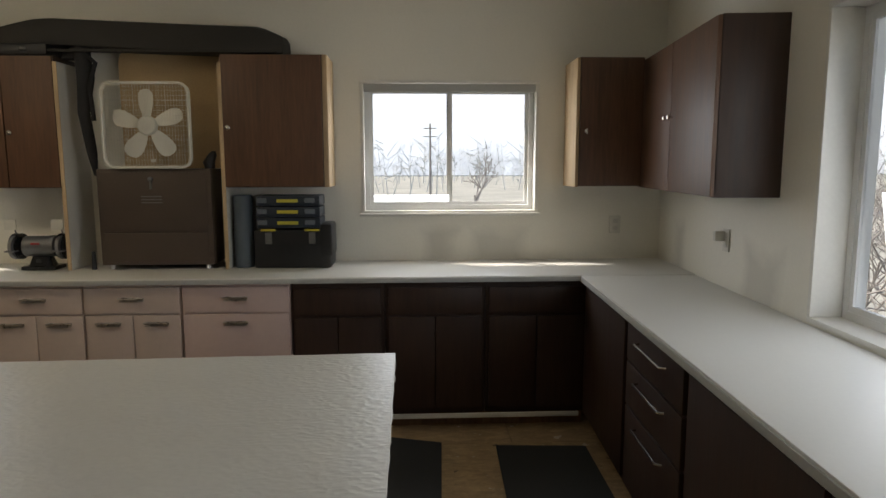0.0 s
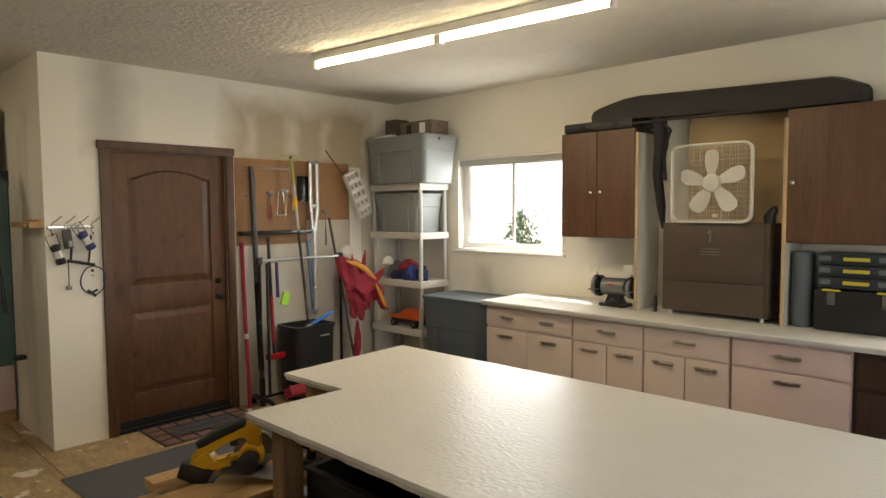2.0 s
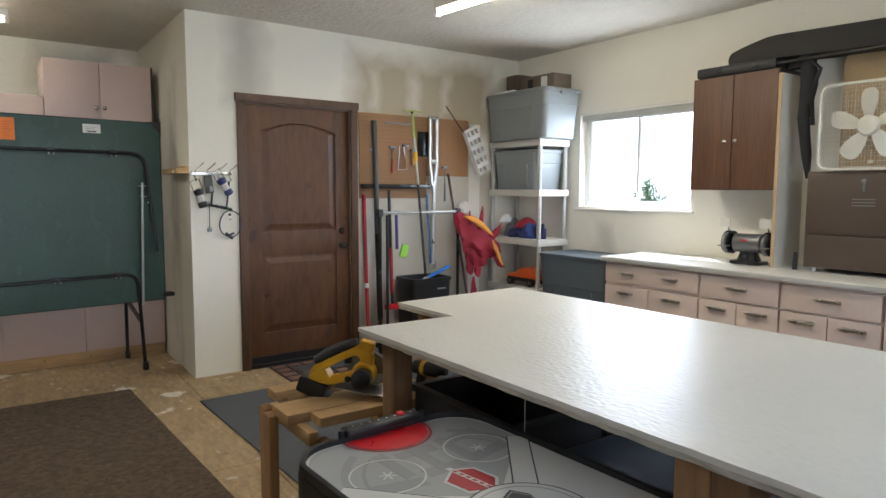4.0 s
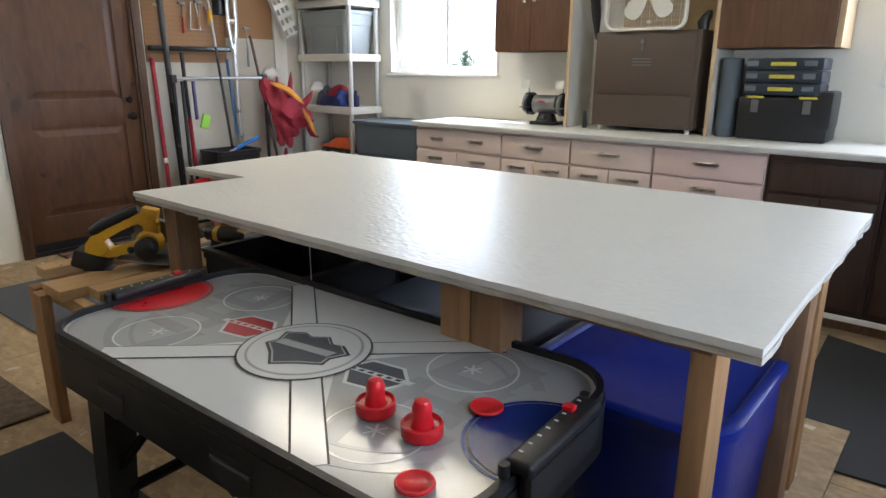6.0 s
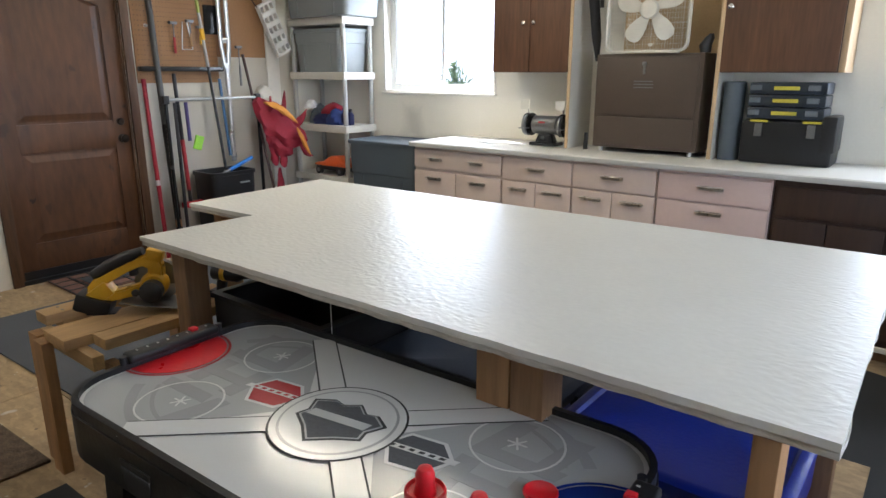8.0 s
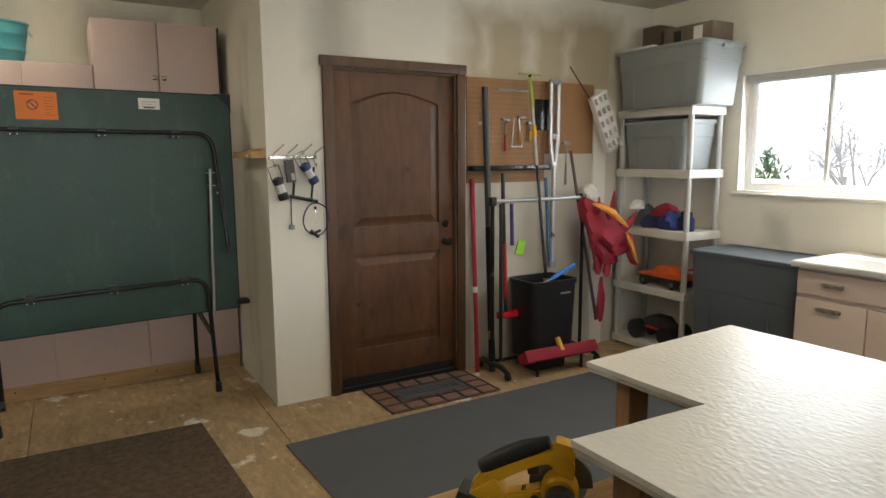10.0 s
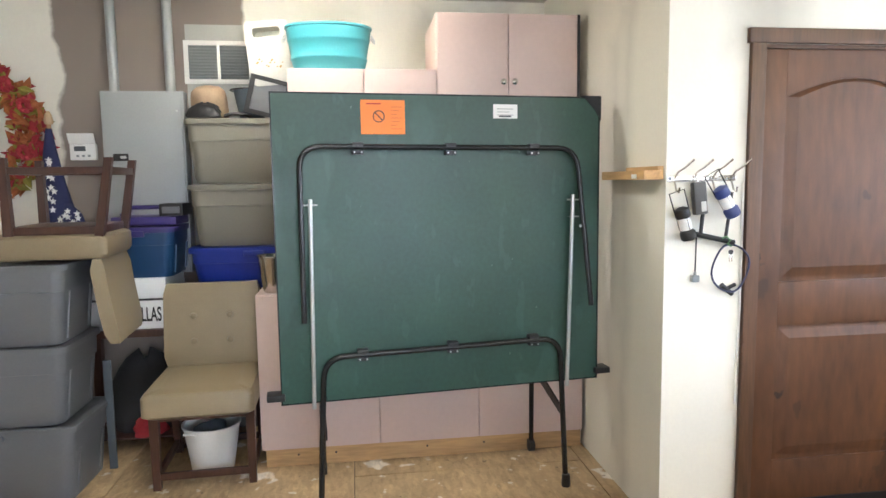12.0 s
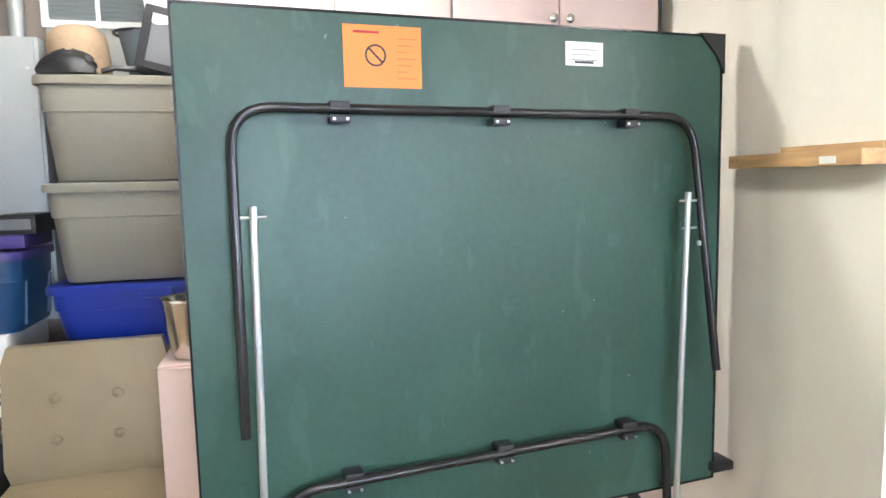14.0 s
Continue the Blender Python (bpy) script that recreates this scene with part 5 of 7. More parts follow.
part("body", loft(B(), [flat(rrect(HX0 + 0.012, 2.70, HX1 - 0.012, 3.075, 0.05), 0.10), flat(rrect(HX0, 2.69, HX1, 3.09, 0.05), 0.62), flat(rrect(HX0 - 0.008, 2.682, HX1 + 0.008, 3.098, 0.05), 0.622), flat(rrect(HX0 - 0.008, 2.682, HX1 + 0.008, 3.098, 0.05), 0.65), flat(rrect(HX0 + 0.012, 2.702, HX1 - 0.012, 3.078, 0.04), 0.65), flat(rrect(HX0 + 0.03, 2.74, HX1 - 0.03, 3.03, 0.04), 0.2)]), M["black"], hm)
part("badge", bx(HX1 - 0.004, 2.93, 0.55, HX1 + 0.003, 3.02, 0.562, 0.001), M["silver"], hm)
part("foot_block", bx(HX0 + 0.05, 2.75, 0.001, HX1 - 0.05, 3.02, 0.10), M["black"], hm)
pbm = thing("push_broom", "red push broom head propped upside down on the floor", "broom", (-4.17, 2.95, 0.1))
part("block", box(B(), -0.04, -0.31, 0.0, 0.04, 0.31, 0.03, 0.008, m=pose(-4.17, 2.88, 0.16, 0, 60, -2)), M["shred"], pbm)
part("bristles", box(B(), -0.035, -0.31, -0.085, 0.035, 0.31, 0.0, 0.010, m=pose(-4.17, 2.88, 0.16, 0, 60, -2)), M["broomred"], pbm, "red bristles")
part("socket", rd((-4.155, 2.88, 0.17), (-4.21, 2.88, 0.25), 0.022, 0.018, 10), M["yellow"], pbm, "yellow socket")
part("prop", rd((-4.20, 2.7, 0.0), (-4.20, 2.7, 0.13), 0.012, seg=8), M["black"], pbm)
part("prop", rd((-4.20, 3.1, 0.0), (-4.20, 3.1, 0.13), 0.012, seg=8), M["black"], pbm)
# toy kite hung from the rack end
kt = thing("fish_kite", "red and yellow cloth fish hanging from the rack", "toy", (-4.28, 3.40, 0.7))


def leafshape(p, q, w, th, rnd_, n=9, droop=0.05):
    p, q = Vector(p), Vector(q)
    d_ = q - p
    side = d_.cross(Vector((0.9, 0.2, 0.3))).normalized()
    nor = d_.cross(side).normalized()
    rows = []
    for i in range(n):
        k = i / (n - 1)
        c_ = p + d_ * k + Vector((0, 0, -droop * math.sin(math.pi * k)))
        ww = w * max(0.06, math.sin(math.pi * (0.04 + 0.94 * k))) ** 0.8
        row = []
        for j in range(16):
            a = 2 * math.pi * j / 16
            crease = 1 + 0.13 * math.sin(3 * a + 9 * k) + 0.12 * math.sin(5 * a - 14 * k) + 0.06 * math.sin(8 * a + 23 * k)
            row.append(tuple(c_ + side * ww * crease * math.cos(a) + nor * th * crease * math.sin(a) * (0.35 + 0.65 * ww / w)))
        rows.append(row)
    return loft(B(), rows)


part("body", leafshape((-4.37, 3.22, 1.19), (-4.24, 3.61, 0.82), 0.165, 0.085, None, n=20), M["shred"], kt)
part("belly", leafshape((-4.34, 3.28, 1.06), (-4.27, 3.47, 0.72), 0.115, 0.060, None, n=14), M["shred"], kt)
part("stripe", leafshape((-4.25, 3.22, 1.175), (-4.135, 3.46, 1.00), 0.030, 0.014, None, n=14, droop=-0.03), M["gold"], kt, "yellow stripe")
part("stripe", leafshape((-4.16, 3.47, 0.96), (-4.16, 3.60, 0.72), 0.026, 0.012, None, droop=0.0), M["gold"], kt, "yellow stripe")
for p_, q_, w_ in (((-4.29, 3.42, 1.03), (-4.26, 3.44, 1.26), 0.032), ((-4.27, 3.48, 0.98), (-4.22, 3.63, 1.10), 0.034), ((-4.30, 3.33, 1.10), (-4.27, 3.30, 1.22), 0.028), ((-4.24, 3.52, 0.90), (-4.20, 3.66, 0.70), 0.030)):
    part("fin", leafshape(p_, q_, w_, 0.012, None), M["shred"], kt)
for p_, q_, w_ in (((-4.30, 3.32, 0.90), (-4.30, 3.34, 0.64), 0.050), ((-4.28, 3.40, 0.86), (-4.27, 3.40, 0.62), 0.045), ((-4.28, 3.30, 1.00), (-4.27, 3.30, 0.80), 0.035), ((-4.31, 3.38, 0.62), (-4.29, 3.36, 0.28), 0.045)):
    part("tail", leafshape(p_, q_, w_, 0.018, None), M["shred"], kt)
solo("clear_bag", lump(-4.46, 3.37, 1.20, 0.10, 0.17, 0.10, 9), M["shelf"], "crumpled clear plastic bag on the rack end", "bag")
# lacrosse-like net basket on the wall
bk = thing("ball_catcher", "white perforated plastic tray on a stick, hung at a slant", "tool", (-4.5, 3.55, 1.6))
BM = pose(-4.50, 3.54, 1.765, 25, 0, 0)
for i in range(5):
    for j in range(3):
        y, z = -0.075 + 0.05 * j, -0.22 + 0.088 * i
        b_ = ring(B(), [(y, z), (y + 0.05, z), (y + 0.05, z + 0.088), (y, z + 0.088)], [(y + 0.009, z + 0.02), (y + 0.041, z + 0.02), (y + 0.041, z + 0.068), (y + 0.009, z + 0.068)], "x", 0, 0.045)
        b_.transform(BM)
        part("cell", b_, M["white"], bk, smooth=False)
b_ = rd((0.02, -0.07, 0.2), (0.02, -0.16, 0.50), 0.0055, seg=8)
b_.transform(BM)
part("stick", b_, M["chairleg"], bk)
# welcome mat
wm = thing("door_mat", "black and red welcome mat with a square pattern", "door mat", (-4.33, 1.95, 0.0))
MX0, MX1, MY0, MY1 = -4.57, -4.11, 1.545, 2.32
part("backing", bx(MX0, MY0, 0.001, MX1, MY1, 0.008, 0.002), M["matpink"], wm)
for i in range(7):
    y = MY0 + (MY1 - MY0) * i / 6
    part("bar", bx(MX0, max(MY0, y - 0.008), 0.0085, MX1, min(MY1, y + 0.008), 0.013), M["ink"], wm, smooth=False)
for i in range(5):
    x = MX0 + (MX1 - MX0) * i / 4
    part("bar", bx(max(MX0, x - 0.008), MY0, 0.0132, min(MX1, x + 0.008), MY1, 0.0150), M["ink"], wm, smooth=False)
part("field", bx(-4.43, 1.70, 0.0152, -4.25, 2.17, 0.0165), M["rubber"], wm)
text("lettering", "WELCOME", 0.085, pose(-4.34, 1.935, 0.0168, 0, 0, 90), M["ink"], wm)
# hook rail with lanterns on the pier
hr = thing("coat_hooks", "steel rail of four hooks on the wall end", "hook rail", (WX, 1.18, 1.5))
part("rail", bx(WX + 0.0005, 1.004, 1.505, WX + 0.008, 1.300, 1.530, 0.002), M["chrome"], hr)
for y in (1.012, 1.290):
    part("screw", rd((WX + 0.008, y, 1.518), (WX + 0.0105, y, 1.518), 0.007, seg=10), M["steel"], hr)
for i in range(4):
    y = 1.033 + 0.083 * i
    part("hook", tb([(WX + 0.008, y, 1.520), (WX + 0.03, y + 0.004, 1.545), (WX + 0.05, y + 0.022, 1.562), (WX + 0.065, y + 0.046, 1.588)], 0.004, 6), M["chrome"], hr)
    part("hook_ball", lathe(B(), [(0.001, -0.006), (0.006, 0.0), (0.001, 0.006)], (WX + 0.066, y + 0.048, 1.590), 10), M["chrome"], hr)
    part("lower_hook", tb([(WX + 0.008, y, 1.508), (WX + 0.025, y, 1.470), (WX + 0.045, y, 1.462), (WX + 0.05, y, 1.482)], 0.004, 6), M["chrome"], hr)


def lantern(y, z, body, label, rx):
    t = thing("camp_lantern", label, "lantern", m=pose(WX + 0.055, y, z, rx, 0, 0) @ Matrix.Scale(0.92, 4), local=True, group="lanterns")
    part("base", lathe(B(), [(0.03, 0), (0.034, 0.008), (0.034, 0.035), (0.026, 0.045)], seg=18), body, t)
    part("globe", lathe(B(), [(0.024, 0.0455), (0.026, 0.06), (0.026, 0.09), (0.024, 0.1)], seg=18), M["white"], t, "clear globe")
    part("cap", lathe(B(), [(0.03, 0.1005), (0.034, 0.11), (0.032, 0.14), (0.012, 0.15)], seg=18), body, t)
    for a in (0, 120, 240):
        part("guard_rod", rd((0.029 * math.cos(radians(a)), 0.029 * math.sin(radians(a)), 0.045), (0.029 * math.cos(radians(a)), 0.029 * math.sin(radians(a)), 0.1), 0.002, seg=5), M["chrome"], t)
    part("bail", tb([(0, -0.034, 0.12), (0, -0.036, 0.22), (0, 0.036, 0.22), (0, 0.034, 0.12)], 0.003, 6), M["blackmet"], t)


lantern(1.078, 1.272, M["black"], "black camp lantern hanging by its bail", 17)
lantern(1.270, 1.364, M["lampblue"], "blue camp lantern hanging at a tilt", 31)
c = thing("hand_lamp", "dark grey hand lamp hanging from the hooks", "torch", m=pose(WX + 0.045, 1.128, 1.372, 6, 0, 0), local=True)
part("case", bx(-0.016, -0.027, 0.0, 0.016, 0.027, 0.132, 0.006), M["tubegrey"], c)
part("lens", bx(0.0162, -0.002, 0.012, 0.019, 0.020, 0.052, 0.004), M["pole"], c, "pale lens")
part("strap", tb([(0, 0, 0.132), (0.002, 0.004, 0.150), (0.0, 0.0, 0.168)], 0.003, 6), M["white"], c)
c = thing("u_lock", "black bicycle lock hanging on the hooks", "lock", (WX + 0.03, 1.21, 1.27))
part("shackle", tb([(WX + 0.03, 1.150, 1.40), (WX + 0.03, 1.140, 1.288), (WX + 0.03, 1.152, 1.283)], 0.008, 8), M["black"], c)
part("shackle_arm", tb([(WX + 0.03, 1.272, 1.46), (WX + 0.03, 1.262, 1.36), (WX + 0.03, 1.250, 1.268)], 0.007, 8), M["black"], c)
part("crossbar", rd((WX + 0.03, 1.118, 1.290), (WX + 0.03, 1.288, 1.252), 0.011, seg=12), M["black"], c)
c = thing("pull_cord", "grey cord with a small plug hanging from the hooks", "cord", (WX + 0.02, 1.126, 1.09))
part("cord", rd((WX + 0.02, 1.126, 1.118), (WX + 0.02, 1.128, 1.29), 0.003, seg=6), M["black"], c)
part("plug", bx(WX + 0.008, 1.110, 1.09, WX + 0.032, 1.142, 1.119, 0.006), M["greytub"], c)
part("plug_collar", rd((WX + 0.02, 1.126, 1.119), (WX + 0.02, 1.126, 1.132), 0.006, seg=8), M["greytub"], c)
c = thing("cable_lock", "blue cable lock looped over the bicycle lock", "lock", (WX + 0.03, 1.277, 1.04))
part("cable", tb([(WX + 0.03 + 0.010 * math.sin(3 * a), 1.277 + 0.082 * math.cos(a), 1.145 + 0.098 * math.sin(a)) for a in [2 * math.pi * i / 28 for i in range(28)]], 0.0045, 6, True), M["cableblue"], c)
part("lock_body", rd((WX + 0.03, 1.238, 1.075), (WX + 0.03, 1.288, 1.035), 0.012, 0.010, 10), M["black"], c)
part("lock_collar", rd((WX + 0.03, 1.268, 1.062), (WX + 0.03, 1.300, 1.076), 0.008, seg=10), M["black"], c)
c = thing("key_ring", "keys on a curled green tag", "keys", (WX + 0.04, 1.252, 1.25))
part("tag", tb([(WX + 0.045, 1.228, 1.272), (WX + 0.048, 1.244, 1.280), (WX + 0.048, 1.262, 1.262), (WX + 0.046, 1.250, 1.250), (WX + 0.048, 1.266, 1.238)], 0.0035, 6), M["keygreen"], c, "green curled tag")
for y in (1.262, 1.272):
    part("key", bx(WX + 0.044, y - 0.003, 1.175, WX + 0.0455, y + 0.003, 1.205, 0.0005), M["chrome"], c)
part("key_head", lathe(B(), [(0.010, -0.002), (0.010, 0.002)], seg=12, m=pose(WX + 0.045, 1.267, 1.214, 0, 90, 0)), M["black"], c)
solo("wall_cable", tb([(WX + 0.006, 1.335, 1.50), (WX + 0.006, 1.338, 1.0), (WX + 0.006, 1.332, 0.55)], 0.005, 6), M["trim"], "white cable run beside the door casing", "cable")
# ledge on the alcove side
sh = thing("wall_ledge", "short pale pine ledge with a back cleat", "shelf", (-4.85, 0.96, 1.52))
part("board", bx(-5.08, 0.915, 1.515, -4.62, 0.9995, 1.553, 0.003), M["lumber_h"], sh)
part("cleat", bx(-4.94, 0.975, 1.5535, -4.62, 0.9995, 1.57, 0.002), M["lumber_h"], sh)
part("sticker", bx(-4.74, 0.9135, 1.52, -4.69, 0.9148, 1.538), M["paper"], sh)


# ---- air-hockey table ----
HK = pose(-0.697, 0.727, 0, 0, 0, 2.5)
hk = thing("air_hockey_table", "black air-hockey table with a white and grey playing field", "game table", m=HK, local=True)
HL, HW, FZ = 0.605, 0.303, 0.704
part("playfield", pz(rrect(-HL + 0.014, -HW + 0.014, HL - 0.014, HW - 0.014, 0.116, 8), "z", FZ - 0.012, FZ), M["field"], hk, smooth=False)
part("rail", loft(ring(B(), rrect(-HL, -HW, HL, HW, 0.13, 8), rrect(-HL + 0.014, -HW + 0.014, HL - 0.014, HW - 0.014, 0.116, 8), "z", FZ - 0.01, FZ + 0.014), [flat(rrect(-HL + 0.004, -HW + 0.004, HL - 0.004, HW - 0.004, 0.126, 8), FZ + 0.0142), flat(rrect(-HL + 0.004, -HW + 0.004, HL - 0.004, HW - 0.004, 0.126, 8), FZ + 0.0143)], cap=False), M["black"], hk)
part("apron", loft(B(), [flat(rrect(-HL - 0.004, -HW - 0.004, HL + 0.004, HW + 0.004, 0.134, 8), FZ - 0.0105), flat(rrect(-HL - 0.004, -HW - 0.004, HL + 0.004, HW + 0.004, 0.134, 8), FZ - 0.115), flat(rrect(-HL + 0.012, -HW + 0.012, HL - 0.012, HW - 0.012, 0.12, 8), FZ - 0.135)]), M["black"], hk)
L1, L2, L3, L4 = FZ + 0.0004, FZ + 0.0010, FZ + 0.0016, FZ + 0.0022


def print_(name, pts, z, m):
    return part(name, pz(pts, "z", z - 0.0003, z), m, hk, smooth=False)


for s in (-1, 1):
    print_("grey_zone", [(s * 0.10, 0.0), (s * 0.335, 0.283), (s * 0.47, 0.283)] + [(s * p[0], p[1]) for p in arc(0.47, 0.17, 0.113, 90, 0, 6)] + [(s * p[0], p[1]) for p in arc(0.47, -0.17, 0.113, 0, -90, 6)] + [(s * 0.47, -0.283), (s * 0.335, -0.283)], L1, M["fieldgrey2"])
    # broad faded strokes across the end zone, and the doubled curve that rounds it
    for q, y0, y1, lean in ((0.275, 0.075, 0.225, 0.03), (0.40, 0.075, 0.225, 0.03), (0.275, -0.065, 0.055, 0.0), (0.40, -0.065, 0.055, 0.0), (0.275, -0.215, -0.085, -0.03)):
        print_("faded_stroke", [(s * (q + lean), y1), (s * q, y0), (s * (q + 0.045), y0), (s * (q + 0.045 + lean), y1)], L2 + 0.0002, M["fieldgrey"])
    for y0, y1 in ((0.075, 0.11), (-0.022, 0.012), (-0.12, -0.085)):
        print_("faded_stroke", [(s * 0.30, y0), (s * 0.46, y0), (s * 0.47, y1), (s * 0.31, y1)], L2 + 0.0004, M["fieldgrey"])
    for r0, r1 in ((0.30, 0.275), (0.245, 0.235)):
        for a0, a1 in ((35, 78), (-78, -35)):
            o, i_ = arc(0.26, 0.0, r0, a0, a1, 12, r0 * 0.92), arc(0.26, 0.0, r1, a0, a1, 12, r1 * 0.92)
            print_("faded_curve", [(s * p[0], p[1]) for p in o + list(reversed(i_))], L2 + 0.0001, M["fieldgrey"])
    for cy in (-0.145, 0.145):
        part("face_off_ring", ring(B(), oval(s * 0.345, cy, 0.096, 0.096, 32), oval(s * 0.345, cy, 0.0915, 0.0915, 32), "z", L3 - 0.0003, L3), M["field"], hk, smooth=False)
        for a in (0, 60, 120):
            d0 = Vector((math.cos(radians(a)), math.sin(radians(a)))) * 0.022
            n0 = Vector((-d0.y, d0.x)) * 0.10
            c0 = Vector((s * 0.345, cy))
            print_("spark", [tuple(c0 + d0 + n0), tuple(c0 - d0 + n0), tuple(c0 - d0 - n0), tuple(c0 + d0 - n0)], L3, M["field"])
    part("goal_crease", pz(arc(s * 0.588, 0, 0.125, 90 if s > 0 else -90, 270 if s > 0 else 90, 20), "z", L3 + 0.0004, L4 + 0.0004), M["bluefield"] if s > 0 else M["red"], hk, "blue crease" if s > 0 else "red crease", smooth=False)
    part("crease_line", ring(B(), arc(s * 0.588, 0, 0.137, 90 if s > 0 else -90, 270 if s > 0 else 90, 20), arc(s * 0.588, 0, 0.130, 90 if s > 0 else -90, 270 if s > 0 else 90, 20), "z", L3 - 0.0003, L3), M["bluefield"] if s > 0 else M["redink"], hk, smooth=False)
    # conference badges as plain shields
    bc = s * 0.205
    print_("badge_edge", [(bc - 0.075, 0.0), (bc - 0.05, 0.055), (bc + 0.03, 0.065), (bc + 0.078, 0.02), (bc + 0.05, -0.045), (bc - 0.03, -0.058)], L3, M["field"])
    print_("badge_field", [(bc - 0.066, 0.0), (bc - 0.045, 0.047), (bc + 0.027, 0.056), (bc + 0.069, 0.018), (bc + 0.044, -0.038), (bc - 0.026, -0.050)], L4, M["rubber"] if s > 0 else M["redink"])
    print_("badge_bar", [(bc - 0.085, -0.012), (bc - 0.082, 0.004), (bc + 0.086, 0.026), (bc + 0.083, 0.010)], L4 + 0.0005, M["field"])
    for k in range(6):
        q = bc - 0.064 + 0.022 * k
        print_("badge_mark", [(q, -0.006 + 0.003 * k), (q + 0.012, -0.0045 + 0.003 * k), (q + 0.014, 0.0035 + 0.003 * k), (q + 0.002, 0.002 + 0.003 * k)], L4 + 0.0011, M["ink"] if s > 0 else M["redink"])
for s in (-1, 1):
    for e in (-1, 1):
        d0 = Vector((e * 0.335, s * 0.283))
        n0 = Vector((-d0.y, d0.x)).normalized()
        for w_, z_, m_ in ((0.032, L2 + 0.0008, "ink"), (0.028, L3 + 0.0008, "field")):
            a, b_ = d0 * 0.25, d0
            print_("lane", [tuple(a + n0 * w_), tuple(b_ + n0 * w_), tuple(b_ - n0 * w_), tuple(a - n0 * w_)], z_, M[m_])
for r, z_, m_ in ((0.148, L4 + 0.0008, "ink"), (0.143, L4 + 0.0014, "field"), (0.128, L4 + 0.0020, "fieldgrey2"), (0.122, L4 + 0.0026, "field")):
    print_("centre_disc", oval(0, 0, r, r, 44), z_, M[m_])
SHIELD = [(-0.092, 0.030), (-0.055, 0.052), (-0.03, 0.045), (0.0, 0.066), (0.03, 0.045), (0.055, 0.052), (0.092, 0.030), (0.075, -0.005), (0.082, -0.03), (0.04, -0.055), (0.0, -0.088), (-0.04, -0.055), (-0.082, -0.03), (-0.075, -0.005)]
for k, z_, m_ in ((1.14, L4 + 0.0032, "ink"), (1.05, L4 + 0.0038, "fieldgrey2"), (0.99, L4 + 0.0044, "rubber")):
    print_("shield", [(p[0] * k, p[1] * k) for p in SHIELD], z_, M[m_])
print_("shield_bar", [(-0.075, -0.022), (0.072, -0.004), (0.075, 0.022), (-0.072, 0.004)], L4 + 0.005, M["fieldgrey2"])
for s in (-1, 1):
    gb = part("goal_box", bx(s * HL - 0.018, -0.125, FZ + 0.0145, s * HL + 0.030, 0.125, FZ + 0.038, 0.011, seg=4), M["black"], hk)
    part("goal_catch", bx(min(s * (HL + 0.005), s * (HL + 0.03)), -0.12, FZ - 0.05, max(s * (HL + 0.005), s * (HL + 0.03)), 0.12, FZ + 0.0142, 0.012), M["black"], hk)
    for i in range(8):
        part("score_tick", bx(s * (HL - 0.004) - 0.004, -0.098 + 0.028 * i, FZ + 0.0382, s * (HL - 0.004) + 0.003, -0.094 + 0.028 * i, FZ + 0.0390), M["white"], gb, smooth=False)
    part("score_slider", bx(s * (HL - 0.004) - 0.010, 0.052, FZ + 0.0382, s * (HL - 0.004) + 0.010, 0.072, FZ + 0.047, 0.003), M["red"], gb, "red score slider")
    for y in (-0.135, 0.135):
        part("goal_post", rd((s * (HL - 0.01), y, FZ + 0.0145), (s * (HL - 0.01), y, FZ + 0.036), 0.009, seg=10), M["black"], hk)
    for y in (-0.2, 0.2):
        lg = part("leg", tb([(s * 0.49, y, FZ - 0.135), (s * 0.505, y * 1.06, 0.35), (s * 0.53, y * 1.1, 0.012)], [0.060, 0.052, 0.046], 4), M["black"], hk)
        part("leveller", lathe(B(), [(0.036, 0), (0.038, 0.02), (0.03, 0.05)], (s * 0.53, y * 1.1, 0.0), 12), M["black"], lg)
        part("leg_brace", rd((s * 0.485, y * 1.05, 0.32), (s * 0.25, y * 1.0, FZ - 0.136), 0.012, seg=8), M["blackmet"], hk)
    part("cross_bar", rd((s * 0.487, -0.2, 0.25), (s * 0.487, 0.2, 0.25), 0.016, seg=8), M["blackmet"], hk)
for x, w_ in ((-0.25, 0.11), (0.16, 0.12)):
    part("side_badge", pz([(x - w_ / 2, FZ - 0.04), (x + w_ / 2, FZ - 0.04), (x + w_ / 2 * 0.8, FZ - 0.095), (x, FZ - 0.118), (x - w_ / 2 * 0.8, FZ - 0.095)], "y", -HW - 0.0065, -HW - 0.0045), M["badge"], hk, "faded grey side badge", smooth=False)
    part("side_bar", bx(x - w_ * 0.46, -HW - 0.0085, FZ - 0.063, x + w_ * 0.46, -HW - 0.0067, FZ - 0.055), M["rubber"], hk, smooth=False)
part("blower_switch", bx(0.20, HW - 0.045, FZ + 0.0145, 0.26, HW - 0.005, FZ + 0.034, 0.004), M["black"], hk)
for x, y in ((-0.385, 0.637), (-0.273, 0.635)):
    c = thing("striker", "red plastic air-hockey striker on the field", "striker", (x, y, FZ + 0.003), group="strikers")
    part("skirt", lathe(B(), [(0.034, 0.0), (0.036, 0.003), (0.036, 0.022), (0.033, 0.025), (0.030, 0.018), (0.016, 0.016)], (x, y, FZ + 0.006), 28), M["red"], c)
    part("grip", lathe(B(), [(0.020, 0.0165), (0.016, 0.035), (0.017, 0.052), (0.012, 0.063), (0.004, 0.066)], (x, y, FZ + 0.006), 24), M["red"], c)
